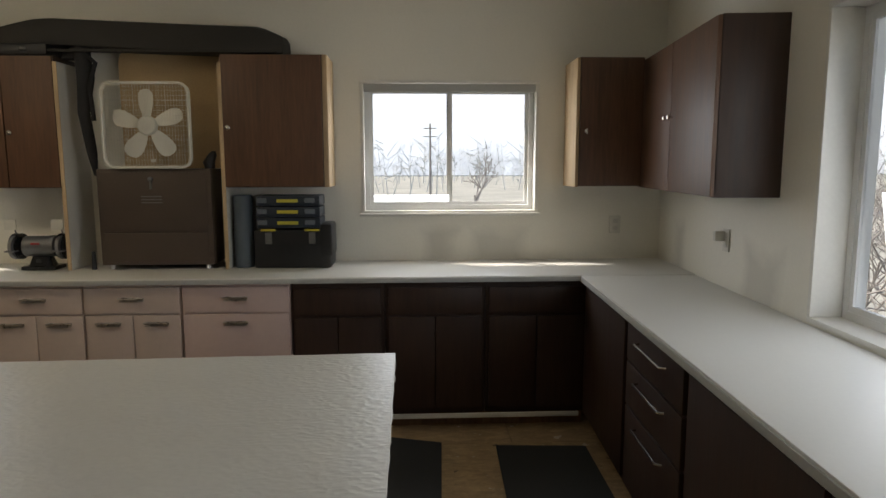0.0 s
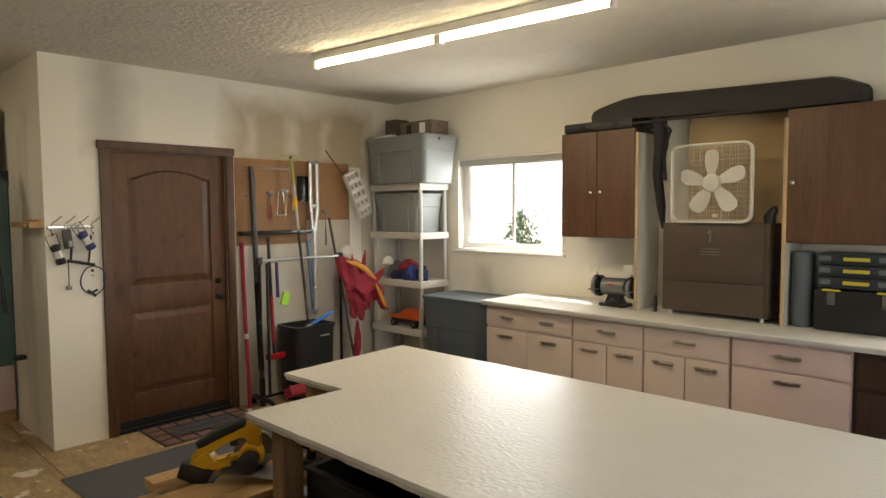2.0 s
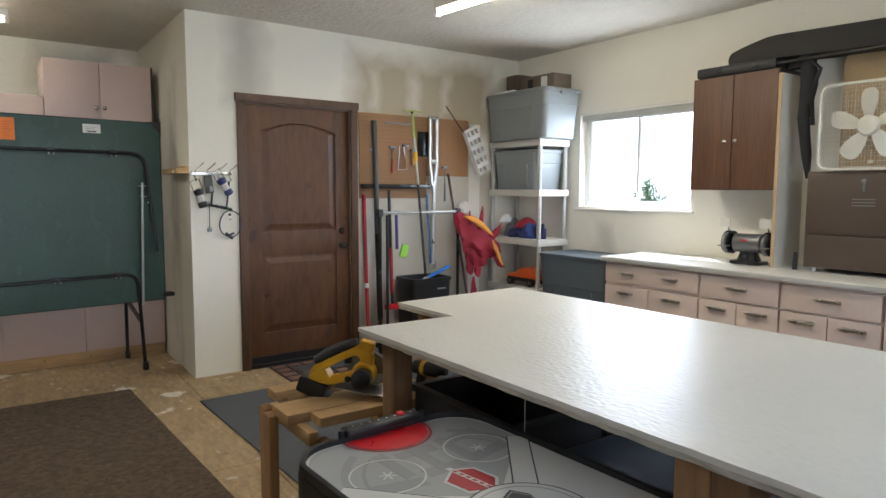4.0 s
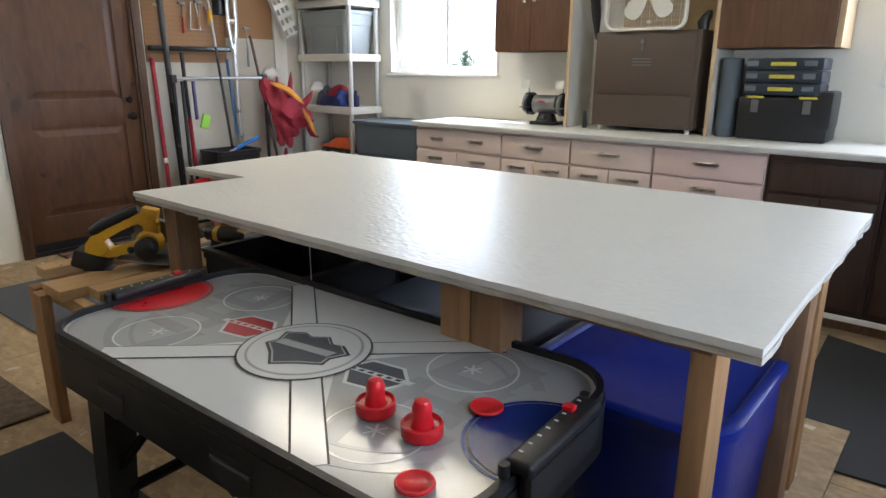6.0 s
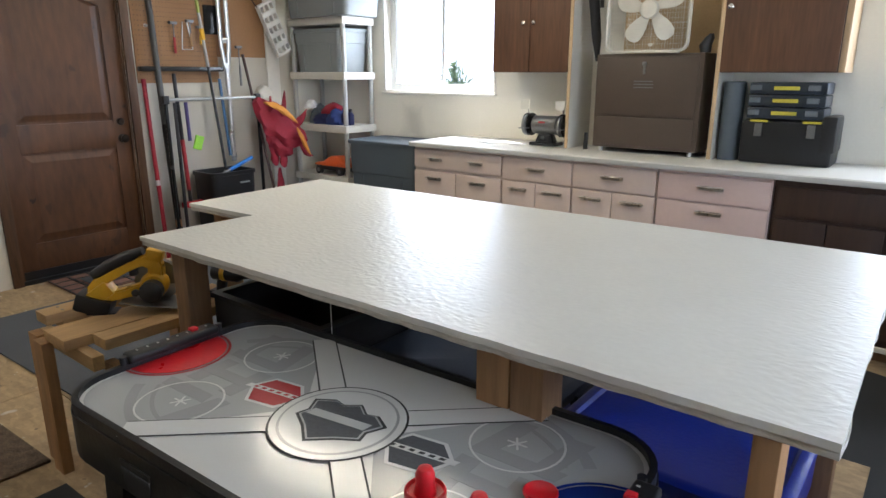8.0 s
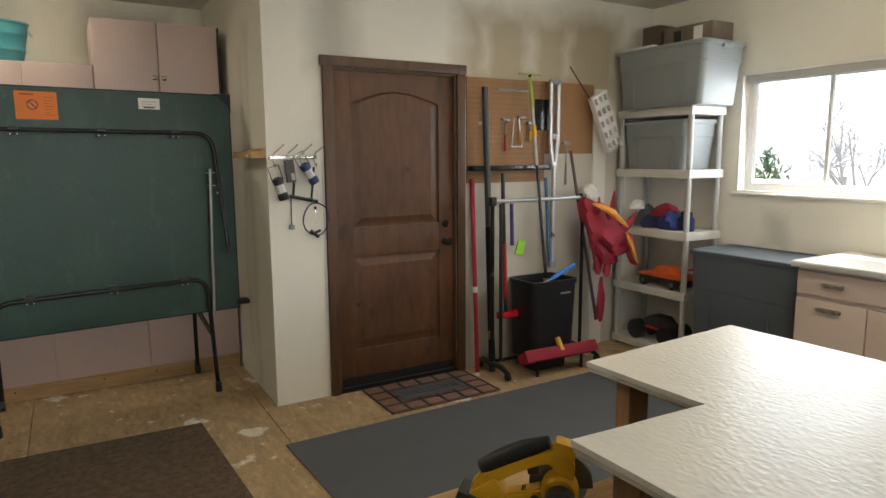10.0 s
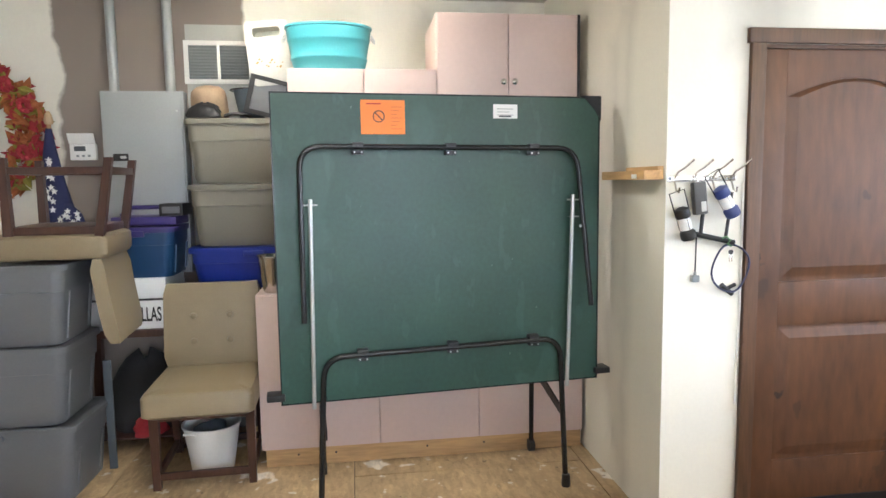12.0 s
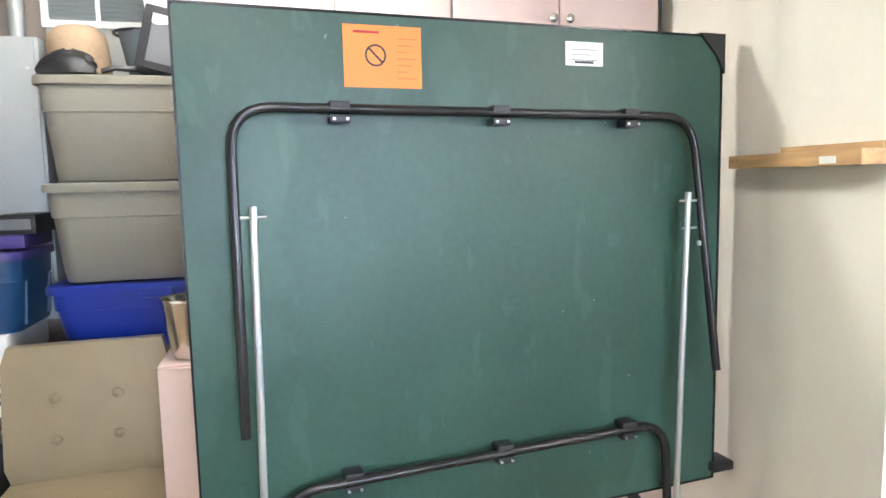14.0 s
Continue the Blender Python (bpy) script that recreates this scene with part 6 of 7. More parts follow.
for x, y in ((-0.241, 0.773), (-0.191, 0.527)):
    solo("puck", lathe(B(), [(0.029, 0.0), (0.031, 0.002), (0.031, 0.005), (0.029, 0.007), (0.026, 0.007), (0.025, 0.0062), (0.001, 0.0062)], (x, y, FZ + 0.006), 28), M["red"], "flat red puck on the field", "puck", "pucks")

# ---- wooden stand with power saw ----
sb = thing("saw_stand", "rough pine stand of stacked two-by-fours", "stand", (-2.0, 0.95, 0))
for a, m_ in (((-2.285, 0.715, 0.542, -2.195, 1.30, 0.580), "lumber_y"), ((-2.15, 0.685, 0.512, -1.985, 1.34, 0.550), "lumber_y"), ((-1.98, 0.775, 0.512, -1.89, 1.34, 0.550), "lumber_y"), ((-2.285, 0.72, 0.46, -1.87, 0.758, 0.511), "lumber_h"), ((-2.285, 1.26, 0.46, -1.87, 1.298, 0.511), "lumber_h")):
    part("board", bx(*a, 0.003), M[m_], sb)
part("packer", bx(-2.285, 0.77, 0.5115, -2.20, 1.25, 0.5415), M["lumber_y"], sb)
for x, y in ((-2.285, 0.68), (-2.19, 0.66), (-1.94, 0.78), (-2.285, 1.20), (-1.92, 1.20)):
    part("leg", bx(x, y, 0.0, x + 0.075, y + 0.038 if y < 1 else y + 0.05, 0.4595 if y > 0.7 else 0.511, 0.003), M["lumber"], sb)
for y in (0.78, 1.24):
    for x in (-2.26, -2.22):
        part("screw", rd((x, y, 0.5801), (x, y, 0.5815), 0.005, seg=8), M["steel"], sb)
sw = thing("cordless_saw", "yellow and black cordless power saw lying on the stand", "power saw", m=pose(-2.085, 0.985, 0.556, 0, 0, 47) @ pose(0, 0, 0, 0, -6, 0), local=True)
loop = [(-0.145, 0.070), (-0.150, 0.105), (-0.115, 0.140), (-0.055, 0.165), (0.015, 0.190), (0.075, 0.205), (0.118, 0.200), (0.130, 0.150), (0.120, 0.090), (0.060, 0.062), (-0.010, 0.052), (-0.090, 0.045)]
void = [(-0.090, 0.088), (-0.092, 0.098), (-0.075, 0.112), (-0.045, 0.128), (0.005, 0.148), (0.050, 0.162), (0.072, 0.160), (0.078, 0.140), (0.070, 0.112), (0.040, 0.098), (-0.010, 0.088), (-0.060, 0.082)]
bm = ring(B(), loop, void, "y", -0.024, 0.024)
bmesh.ops.bevel(bm, geom=bm.edges[:], offset=0.006, segments=2, affect="EDGES")
part("body_shell", bm, M["yellow"], sw, "yellow handle shell")
part("rear_block", box(B(), -0.045, -0.032, -0.03, 0.045, 0.032, 0.03, 0.014, m=pose(-0.105, 0, 0.082, 0, -28, 0)), M["yellow"], sw)
part("grip", tb([(-0.118, 0, 0.146), (-0.06, 0, 0.172), (0.01, 0, 0.198), (0.07, 0, 0.212)], [0.021, 0.027, 0.026, 0.020], 10), M["black"], sw, "black rubber grip")
part("trigger", bx(0.005, -0.009, 0.128, 0.035, 0.009, 0.152, 0.004), M["ink"], sw)
part("battery", box(B(), -0.062, -0.042, -0.036, 0.062, 0.042, 0.030, 0.008, m=pose(-0.138, 0, 0.045, 0, 26, 0)), M["black"], sw)
part("battery_base", box(B(), -0.055, -0.038, -0.010, 0.045, 0.038, 0.0, 0.004, m=pose(-0.110, 0, 0.012, 0, 10, 0)), M["ink"], sw)
part("gear_head", lathe(B(), [(0.035, -0.03), (0.048, -0.02), (0.050, 0.02), (0.040, 0.034)], seg=18, m=pose(0.085, 0.0, 0.085, 90, 0, 0)), M["yellow"], sw)
part("motor_cap", lathe(B(), [(0.034, 0.0), (0.040, 0.006), (0.040, 0.045), (0.026, 0.056)], seg=18, m=pose(0.085, -0.032, 0.075, 90, 0, 0)), M["black"], sw)
part("nose", box(B(), -0.03, -0.026, -0.022, 0.03, 0.026, 0.022, 0.010, m=pose(0.108, 0, 0.196, 0, 20, 0)), M["yellow"], sw)
part("upper_guard", prism(B(), arc(0.085, 0.080, 0.085, -10, 190, 16), "y", 0.040, 0.066), M["steel"], sw)
part("blade", lathe(B(), [(0.072, -0.001), (0.072, 0.001)], seg=30, m=pose(0.085, 0.053, 0.078, 90, 0, 0)), M["alu"], sw)
part("shoe_plate", box(B(), -0.11, -0.065, 0, 0.13, 0.075, 0.004, 0.001, m=pose(0.07, 0.0, 0.018, 0, 14, 0)), M["steel"], sw)
part("depth_knob", lathe(B(), [(0.012, 0), (0.014, 0.012), (0.006, 0.016)], seg=10, m=pose(0.02, -0.026, 0.07, 90, 0, 0)), M["black"], sw)
dr = thing("cordless_drill", "small black and yellow cordless drill", "drill", m=pose(-1.93, 1.28, 0.551, 0, 0, 20), local=True)
part("body", lathe(B(), [(0.02, -0.07), (0.03, -0.06), (0.03, 0.05), (0.018, 0.07), (0.014, 0.10)], seg=14, m=pose(0, 0, 0.10, 0, 90, 0)), M["black"], dr)
part("nose", lathe(B(), [(0.032, -0.02), (0.032, 0.0)], seg=14, m=pose(0, 0, 0.10, 0, 90, 0)), M["yellow"], dr)
part("grip", loft(B(), [flat(rrect(-0.055, -0.016, -0.015, 0.016, 0.012), 0.03), flat(rrect(-0.045, -0.016, -0.005, 0.016, 0.012), 0.085)]), M["black"], dr)
part("battery", bx(-0.075, -0.03, 0.001, 0.01, 0.03, 0.032, 0.005), M["black"], dr)
c = thing("dark_crate", "open black crate under the work table", "crate", (-1.45, 1.30, 0))
part("base", bx(-1.70, 1.105, 0.0, -1.19, 1.50, 0.02, 0.003), M["fabricblack"], c)
for a in ((-1.72, 1.085, -1.17, 1.104), (-1.72, 1.501, -1.17, 1.52), (-1.72, 1.105, -1.701, 1.50), (-1.189, 1.105, -1.17, 1.50)):
    part("side_panel", bx(a[0], a[1], 0.0, a[2], a[3], 0.66, 0.004), M["fabricblack"], c)
part("rim", ring(B(), [(-1.728, 1.077), (-1.162, 1.077), (-1.162, 1.528), (-1.728, 1.528)], [(-1.70, 1.105), (-1.19, 1.105), (-1.19, 1.50), (-1.70, 1.50)], "z", 0.661, 0.672), M["black"], c, smooth=False)
solo("steel_upright", rd((-1.17, 1.03, 0.0), (-1.16, 1.03, 0.56), 0.008, seg=8), M["silver"], "thin bright steel rod standing under the table", "rod")
solo("paper_tag", bx(-1.06, 1.02, 0.58, -1.055, 1.05, 0.64), M["paper"], "white paper tag hanging under the table", "tag", smooth=False)
solo("tag_string", rd((-1.057, 1.035, 0.64), (-1.057, 1.035, z1), 0.0015, seg=5), M["paper"], "string holding a paper tag", "string")
tote("storage_tote", "deep blue plastic tote under the work table", -0.165, 1.41, 0.0, 0.50, 0.64, 0.62, M["blue"], M["blue"], handle=False, r=0.11)
tote("storage_tote", "blue tote with a slate lid under the table", -0.80, 1.43, 0.0, 0.62, 0.50, 0.585, M["blue"], M["slatelid"])
tote("storage_tote", "dark grey tote pushed under the table", -1.44, 1.76, 0.0, 0.62, 0.44, 0.62, M["fabricblack"], M["fabricblack"])
solo("storage_box", bx(-2.10, 1.60, 0.0, -1.78, 2.02, 0.52, 0.006), M["filebrown"], "dark cardboard box pushed under the table", "box")
solo("electric_motor", lathe(B(), [(0.05, -0.09), (0.065, -0.08), (0.065, 0.08), (0.05, 0.09)], seg=16, m=pose(-2.36, 1.62, 0.066, 0, 90, 30)), M["steel"], "grey electric motor on the floor by the table", "motor")

# ---- folded tennis table ----
tt = thing("folded_tennis_table", "green table-tennis top folded upright on a black tube frame", "game table", m=pose(-5.046, 0.1525, 0, 0, 0, 5.6), local=True)
part("board", pz(rrect(-0.7625, 0.535, 0.7625, 1.905, 0.006, 2), "x", -0.018, 0.0), M["green"], tt, smooth=False)
part("edge_frame", ring(B(), [(-0.768, 0.53), (0.768, 0.53), (0.768, 1.911), (-0.768, 1.911)], [(-0.7627, 0.5352), (0.7627, 0.5352), (0.7627, 1.9048), (-0.7627, 1.9048)], "x", -0.05, 0.004), M["blackmet"], tt, smooth=False)
for s in (-1, 1):
    if s > 0:
        part("corner_guard", pz([(s * 0.772, 1.915), (s * 0.68, 1.915), (s * 0.70, 1.895), (s * 0.745, 1.85), (s * 0.772, 1.80)], "x", -0.052, 0.008), M["black"], tt, smooth=False)
    part("corner_latch", bx(-0.055, min(s * 0.75, s * 0.83), 0.555, 0.025, max(s * 0.75, s * 0.83), 0.585, 0.006), M["black"], tt)


def bend(pts, r=0.07, n=6):
    """Rounds the inner corners of a polyline."""
    out = [Vector(pts[0])]
    for a, b, c_ in zip(pts, pts[1:], pts[2:]):
        a, b, c_ = Vector(a), Vector(b), Vector(c_)
        p, q = b + (a - b).normalized() * r, b + (c_ - b).normalized() * r
        for i in range(n + 1):
            k = i / n
            out.append((1 - k) ** 2 * p + 2 * k * (1 - k) * b + k * k * q)
    return out + [Vector(pts[-1])]


part("upper_leg_frame", tb(bend([(0.075, -0.655, 0.915), (0.03, -0.652, 1.678), (0.03, 0.635, 1.668), (0.09, 0.69, 0.92)], 0.10), 0.0125, 10), M["blackmet"], tt)
part("lower_leg_frame", tb(bend([(0.035, -0.61, 0.03), (0.03, -0.575, 0.742), (0.03, 0.555, 0.756), (0.03, 0.59, 0.03)], 0.10), 0.0135, 10), M["blackmet"], tt)
for y in (-0.61, 0.59):
    part("rubber_foot", lathe(B(), [(0.021, 0.0), (0.023, 0.01), (0.02, 0.06), (0.015, 0.065)], (0.035, y, 0.0), 12), M["black"], tt)
for y, z in ((-0.40, 1.668), (0.02, 1.665), (0.42, 1.662), (-0.40, 0.744), (0.02, 0.749), (0.42, 0.754)):
    part("clamp", bx(0.0005, y - 0.024, z - 0.026, 0.046, y + 0.024, z - 0.008, 0.003), M["black"], tt)
    part("clamp", bx(0.0005, y - 0.024, z + 0.008, 0.046, y + 0.024, z + 0.026, 0.003), M["black"], tt)
    for e in (-0.016, 0.016):
        part("clamp_bolt", rd((0.0462, y + e, z - 0.017), (0.0515, y + e, z - 0.017), 0.004, seg=6), M["silver"], tt)
for s, top, bot in ((-1, -0.612, -0.625), (1, 0.61, 0.585)):
    part("support_rod", rd((0.05, top, 1.45), (0.05, bot, 0.52), 0.0095, seg=10), M["silver"], tt, "galvanised rod")
    part("rod_pin", rd((0.05, top - 0.03, 1.425), (0.05, top + 0.03, 1.425), 0.004, seg=6), M["silver"], tt)
    if s > 0:
        part("rod_pin", rd((0.05, top - 0.02, 1.345), (0.05, top + 0.03, 1.345), 0.004, seg=6), M["silver"], tt)
        part("wing_nut", bx(0.05, top + 0.032, 1.292, 0.062, top + 0.058, 1.306, 0.003), M["silver"], tt)
    part("rear_leg", rd((-0.405, s * 0.575, 0.06), (-0.395, s * 0.575, 0.56), 0.014, seg=10), M["blackmet"], tt)
    part("caster", lathe(B(), [(0.015, -0.016), (0.034, -0.014), (0.034, 0.014), (0.015, 0.016)], seg=14, m=pose(-0.405, s * 0.575, 0.035, 90, 0, 0)), M["black"], tt)
    part("side_brace", pz([(0.02, 0.355), (0.02, 0.40), (-0.395, 0.535), (-0.395, 0.48)], "y", s * 0.575 - 0.004, s * 0.575 + 0.004), M["blackmet"], tt, smooth=False)
    part("side_tube", rd((0.0, s * 0.575, 0.545), (-0.395, s * 0.575, 0.545), 0.011, seg=8), M["blackmet"], tt)
wl = part("warning_label", bx(0.0005, -0.38, 1.732, 0.0018, -0.182, 1.882), M["orange"], tt, "orange warning label")
part("symbol_ring", ring(B(), oval(-0.30, 1.81, 0.027, 0.027, 24), oval(-0.30, 1.81, 0.022, 0.022, 24), "x", 0.0019, 0.0026), M["ink"], wl, smooth=False)
part("symbol_bar", box(B(), 0, -0.024, -0.0025, 0.0007, 0.024, 0.0025, m=pose(0.0019, -0.30, 1.81, -45, 0, 0)), M["ink"], wl, smooth=False)
for i in range(7):
    part("print_line", bx(0.0019, -0.245, 1.85 - 0.016 * i, 0.0024, -0.195 - 0.012 * (i % 3), 1.853 - 0.016 * i), M["faintprint"], wl, smooth=False)
part("header_bar", bx(0.0019, -0.355, 1.862, 0.0024, -0.29, 1.868), M["redink"], wl, smooth=False)
pl = part("paper_label", bx(0.0005, 0.232, 1.806, 0.0018, 0.35, 1.87), M["paper"], tt, "white paper label")
for i in range(3):
    part("print_line", bx(0.0019, 0.25, 1.848 - 0.014 * i, 0.0024, 0.33 - 0.02 * (i % 2), 1.851 - 0.014 * i), M["greytub"], pl, smooth=False)
part("code_bar", bx(0.0019, 0.26, 1.812, 0.0024, 0.32, 1.819), M["ink"], pl, smooth=False)

# ---- pink cabinets in the alcove ----
PX = -5.50
pc = thing("base_cabinet", "long pale pink base cabinet on a raw pine plinth", "cabinet", (-5.75, 0.07, 0))
part("carcass", bx(AX + 0.005, -0.79, 0.10, PX - 0.02, 0.985, 0.94), M["pink"], pc)
part("plinth", bx(AX + 0.05, -0.77, 0.0, PX - 0.03, 0.985, 0.0995), M["lumber_y"], pc, "raw pine plinth board")
for a, b_ in ((-0.788, -0.163), (-0.157, 0.385), (0.391, 0.983)):
    part("cabinet_door", bx(PX - 0.0195, a, 0.105, PX, b_, 0.935, 0.004), M["pink"], pc)
for y in (-0.60, -0.40, 0.1, 0.42, 0.7):
    part("screw", rd((PX - 0.0298, y, 0.06), (PX - 0.0285, y, 0.06), 0.006, seg=8), M["ink"], pc)
pu = thing("wall_cabinet", "pale pink wall cabinet with a plain low top", "cabinet", (-5.75, -0.2, 1.35), group="pink wall cabinets")
part("carcass", bx(AX + 0.005, -0.584, 1.35, PX - 0.02, 0.178, 2.10), M["pink"], pu)
for a, b_ in ((-0.582, -0.202), (-0.197, 0.176)):
    part("cabinet_door", bx(PX - 0.0195, a, 1.355, PX, b_, 2.098, 0.004), M["pink"], pu)
pu2 = thing("wall_cabinet", "taller pale pink wall cabinet with two knobbed doors", "cabinet", (-5.75, 0.55, 1.35), group="pink wall cabinets")
part("carcass", bx(AX + 0.005, 0.182, 1.35, PX - 0.02, 0.94, 2.39), M["pink"], pu2)
for a, b_, k in ((0.184, 0.558, 0.53), (0.563, 0.938, 0.59)):
    dd = part("cabinet_door", bx(PX - 0.0195, a, 1.355, PX, b_, 2.388, 0.004), M["pink"], pu2)
    part("knob", lathe(B(), [(0.006, 0), (0.006, 0.012), (0.016, 0.018), (0.016, 0.026), (0.007, 0.031)], seg=14, m=pose(PX, k, 2.035, 0, 90, 0)), M["chrome"], dd, "worn chrome knob")
part("end_edge", bx(PX - 0.03, 0.9405, 1.35, PX - 0.002, 0.952, 2.39), M["ink"], pu2, "dark end edge")
tbm = thing("washtub", "oval turquoise metal tub on the pink cabinet", "tub", (-5.70, -0.36, 2.10))
def tub_o(s, z, k=0.0):
    return flat(oval(-5.72, -0.377, 0.155 * s + k, 0.228 * s + k, 32), 2.10 + (z - 2.10) * 1.17)
part("body", loft(B(), [tub_o(0.80, 2.101), tub_o(0.81, 2.105), tub_o(0.88, 2.16), tub_o(0.895, 2.163), tub_o(0.895, 2.172), tub_o(0.885, 2.175), tub_o(0.94, 2.24), tub_o(0.955, 2.243), tub_o(0.96, 2.252), tub_o(0.99, 2.30), tub_o(1.02, 2.302), tub_o(1.02, 2.312), tub_o(0.97, 2.312), tub_o(0.78, 2.11)]), M["teal"], tbm)
for s in (-1, 1):
    part("handle", tb([(-5.76, -0.377 + s * 0.226, 2.30), (-5.75, -0.377 + s * 0.245, 2.275), (-5.69, -0.377 + s * 0.245, 2.275), (-5.68, -0.377 + s * 0.226, 2.30)], 0.005, 6), M["silver"], tbm)
wj = thing("white_carrier", "worn white plastic carrier with a moulded handle", "container", (-5.7, -0.72, 1.87))
WJ = pose(-5.64, -0.665, 2.021, 6, 0, 0) @ Matrix.Diagonal((1, 1, 0.82, 1))
for nm, b_, m_ in (("shell", ring(B(), rrect(-0.11, 0.0, 0.11, 0.41, 0.03), rrect(-0.07, 0.31, 0.07, 0.37, 0.02), "x", -0.10, 0.0), "cream"), ("front", ring(B(), rrect(-0.10, 0.01, 0.10, 0.40, 0.03), rrect(-0.08, 0.30, 0.08, 0.38, 0.02), "x", 0.0003, 0.006), "cream")):
    b_.transform(WJ)
    part(nm, b_, M[m_], wj)
rs = random.Random(8)
for i in range(11):
    y, z, q = -0.062 + 0.0125 * i + rs.uniform(-0.005, 0.005), 0.155 + 0.022 * math.sin(i * 1.3) - 0.002 * i, rs.uniform(0.004, 0.009)
    b_ = pz([(y - q, z - q * 0.4), (y, z - q), (y + q * 1.2, z + q * 0.3), (y + q * 0.1, z + q)], "x", 0.0065, 0.0072)
    b_.transform(WJ)
    part("printed_mark", b_, M["gilt"], wj, "worn gold print" if i == 0 else "", smooth=False)

# ---- storage corner ----
tote("storage_tote", "taupe plastic tote on top of the stack", -5.82, -0.80, 1.523, 0.40, 0.64, 0.34, M["tanbin"], M["tanbin"], handle=False, group="stacked totes")
tote("storage_tote", "taupe plastic tote in the middle of the stack", -5.82, -0.80, 1.193, 0.40, 0.64, 0.33, M["tanbin"], M["tanbin"], handle=False, group="stacked totes")
tote("storage_tote", "royal blue tote under taupe ones", -5.82, -0.80, 0.966, 0.42, 0.66, 0.226, M["blue"], M["blue"], group="stacked totes")
st = thing("side_table", "dark wooden stand holding the stacked totes", "table", (-5.9, -1.0, 0))
part("top", bx(AX + 0.005, -1.16, 0.935, -5.885, -0.80, 0.965, 0.004), M["chairleg"], st)
for x, y in ((AX + 0.03, -1.13), (AX + 0.03, -0.84)):
    part("leg", bx(x, y, 0.105, x + 0.05, y + 0.05, 0.9345, 0.003), M["chairleg"], st)
st2 = thing("low_table", "dark brown low table crowded with boxes", "table", (-5.8, -1.45, 0))
part("top", bx(AX + 0.01, -1.80, 0.725, -5.62, -1.175, 0.765, 0.006), M["chairleg"], st2)
for x, y in ((AX + 0.03, -1.78), (AX + 0.03, -1.24), (-5.68, -1.78), (-5.68, -1.24)):
    part("leg", bx(x, y, 0.105, x + 0.05, y + 0.05, 0.7245, 0.003), M["chairleg"], st2)
part("low_shelf", bx(AX + 0.02, -1.79, 0.17, -5.63, -1.18, 0.18, 0.004), M["chairleg"], st2)
bxn = thing("shoe_box", "white cardboard box lettered in black", "box", (-5.8, -1.36, 0.796))
part("carton", bx(AX + 0.05, -1.645, 0.766, -5.64, -1.265, 0.935, 0.004), M["paper"], bxn)
part("lid", bx(AX + 0.045, -1.65, 0.9355, -5.632, -1.26, 1.035, 0.004), M["paper"], bxn)
part("stripe", bx(-5.6398, -1.64, 0.917, -5.636, -1.27, 0.928), M["ink"], bxn)
text("lettering", "DALLAS", 0.105, pose(-5.638, -1.375, 0.84, 90, 0, 90), M["ink"], bxn, stretch=0.46)
tote("storage_tote", "teal-blue tote with a purple lid and folders on it", -5.82, -1.40, 1.037, 0.38, 0.38, 0.27, M["tealbin"], M["purple"], group="")
c = thing("carry_caddy", "purple carry caddy standing on the tote", "caddy", (-5.82, -1.36, 1.308))
part("tray", bx(-5.95, -1.53, 1.308, -5.68, -1.20, 1.355, 0.012), M["purple"], c)
part("handle", tb([(-5.82, -1.52, 1.355), (-5.82, -1.47, 1.40), (-5.82, -1.30, 1.40), (-5.82, -1.25, 1.355)], 0.012, 8), M["purple"], c)
c = thing("paper_tray", "black tray of papers on the caddy", "tray", (-5.80, -1.22, 1.3555))
part("tray", bx(-5.90, -1.29, 1.3555, -5.70, -1.17, 1.42, 0.004), M["black"], c)
part("paper", bx(-5.6995, -1.275, 1.37, -5.697, -1.185, 1.405), M["greybin"], c, "grey paper")
tin = thing("tin_bucket", "crumpled silver tin bucket on the pink cabinet", "bucket", (-5.58, -0.72, 0.94))
part("body", lathe(B(), [(0.055, 0.001), (0.06, 0.01), (0.085, 0.19), (0.09, 0.192), (0.09, 0.20), (0.082, 0.198), (0.055, 0.02)], (-5.62, -0.70, 0.941), 14), M["chrome"], tin)
# clutter on the taupe tote
solo("tan_cap", lathe(B(), [(0.02, 0.001), (0.092, 0.001), (0.096, 0.02), (0.093, 0.11), (0.086, 0.145), (0.060, 0.168), (0.02, 0.176), (0.004, 0.177)], (0, 0, 0), 28, pose(-5.80, -1.02, 1.8715, 4, 0, 30)), M["felt"], "tan felt hat standing on the tote", "hat")
c = thing("goggles", "black goggles lying on the tote lid", "goggles", (-5.65, -0.98, 1.864))
part("frame", lump(-5.66, -1.02, 1.8645, 0.09, 0.17, 0.075, 15), M["black"], c)
part("strap", tb([(-5.64, -0.92, 1.872), (-5.63, -0.88, 1.882), (-5.65, -0.82, 1.880), (-5.70, -0.80, 1.872)], 0.010, 6), M["black"], c)
wb = thing("wire_basket", "grey mesh basket of odds and ends", "basket", (-5.78, -0.80, 1.864))
part("rim", tb([(-5.78 + 0.09 * math.cos(a), -0.80 + 0.11 * math.sin(a), 2.02) for a in [2 * math.pi * i / 20 for i in range(20)]], 0.005, 6, True), M["black"], wb)
part("mesh_body", lathe(B(), [(0.06, 0.001), (0.065, 0.005), (0.095, 0.155), (0.092, 0.155), (0.06, 0.01)], (-5.78, -0.80, 1.864), 20), M["greytub2"], wb)
pf = thing("picture_frame", "dark picture frame leaning on the tote", "frame", (-5.64, -0.72, 1.8645))
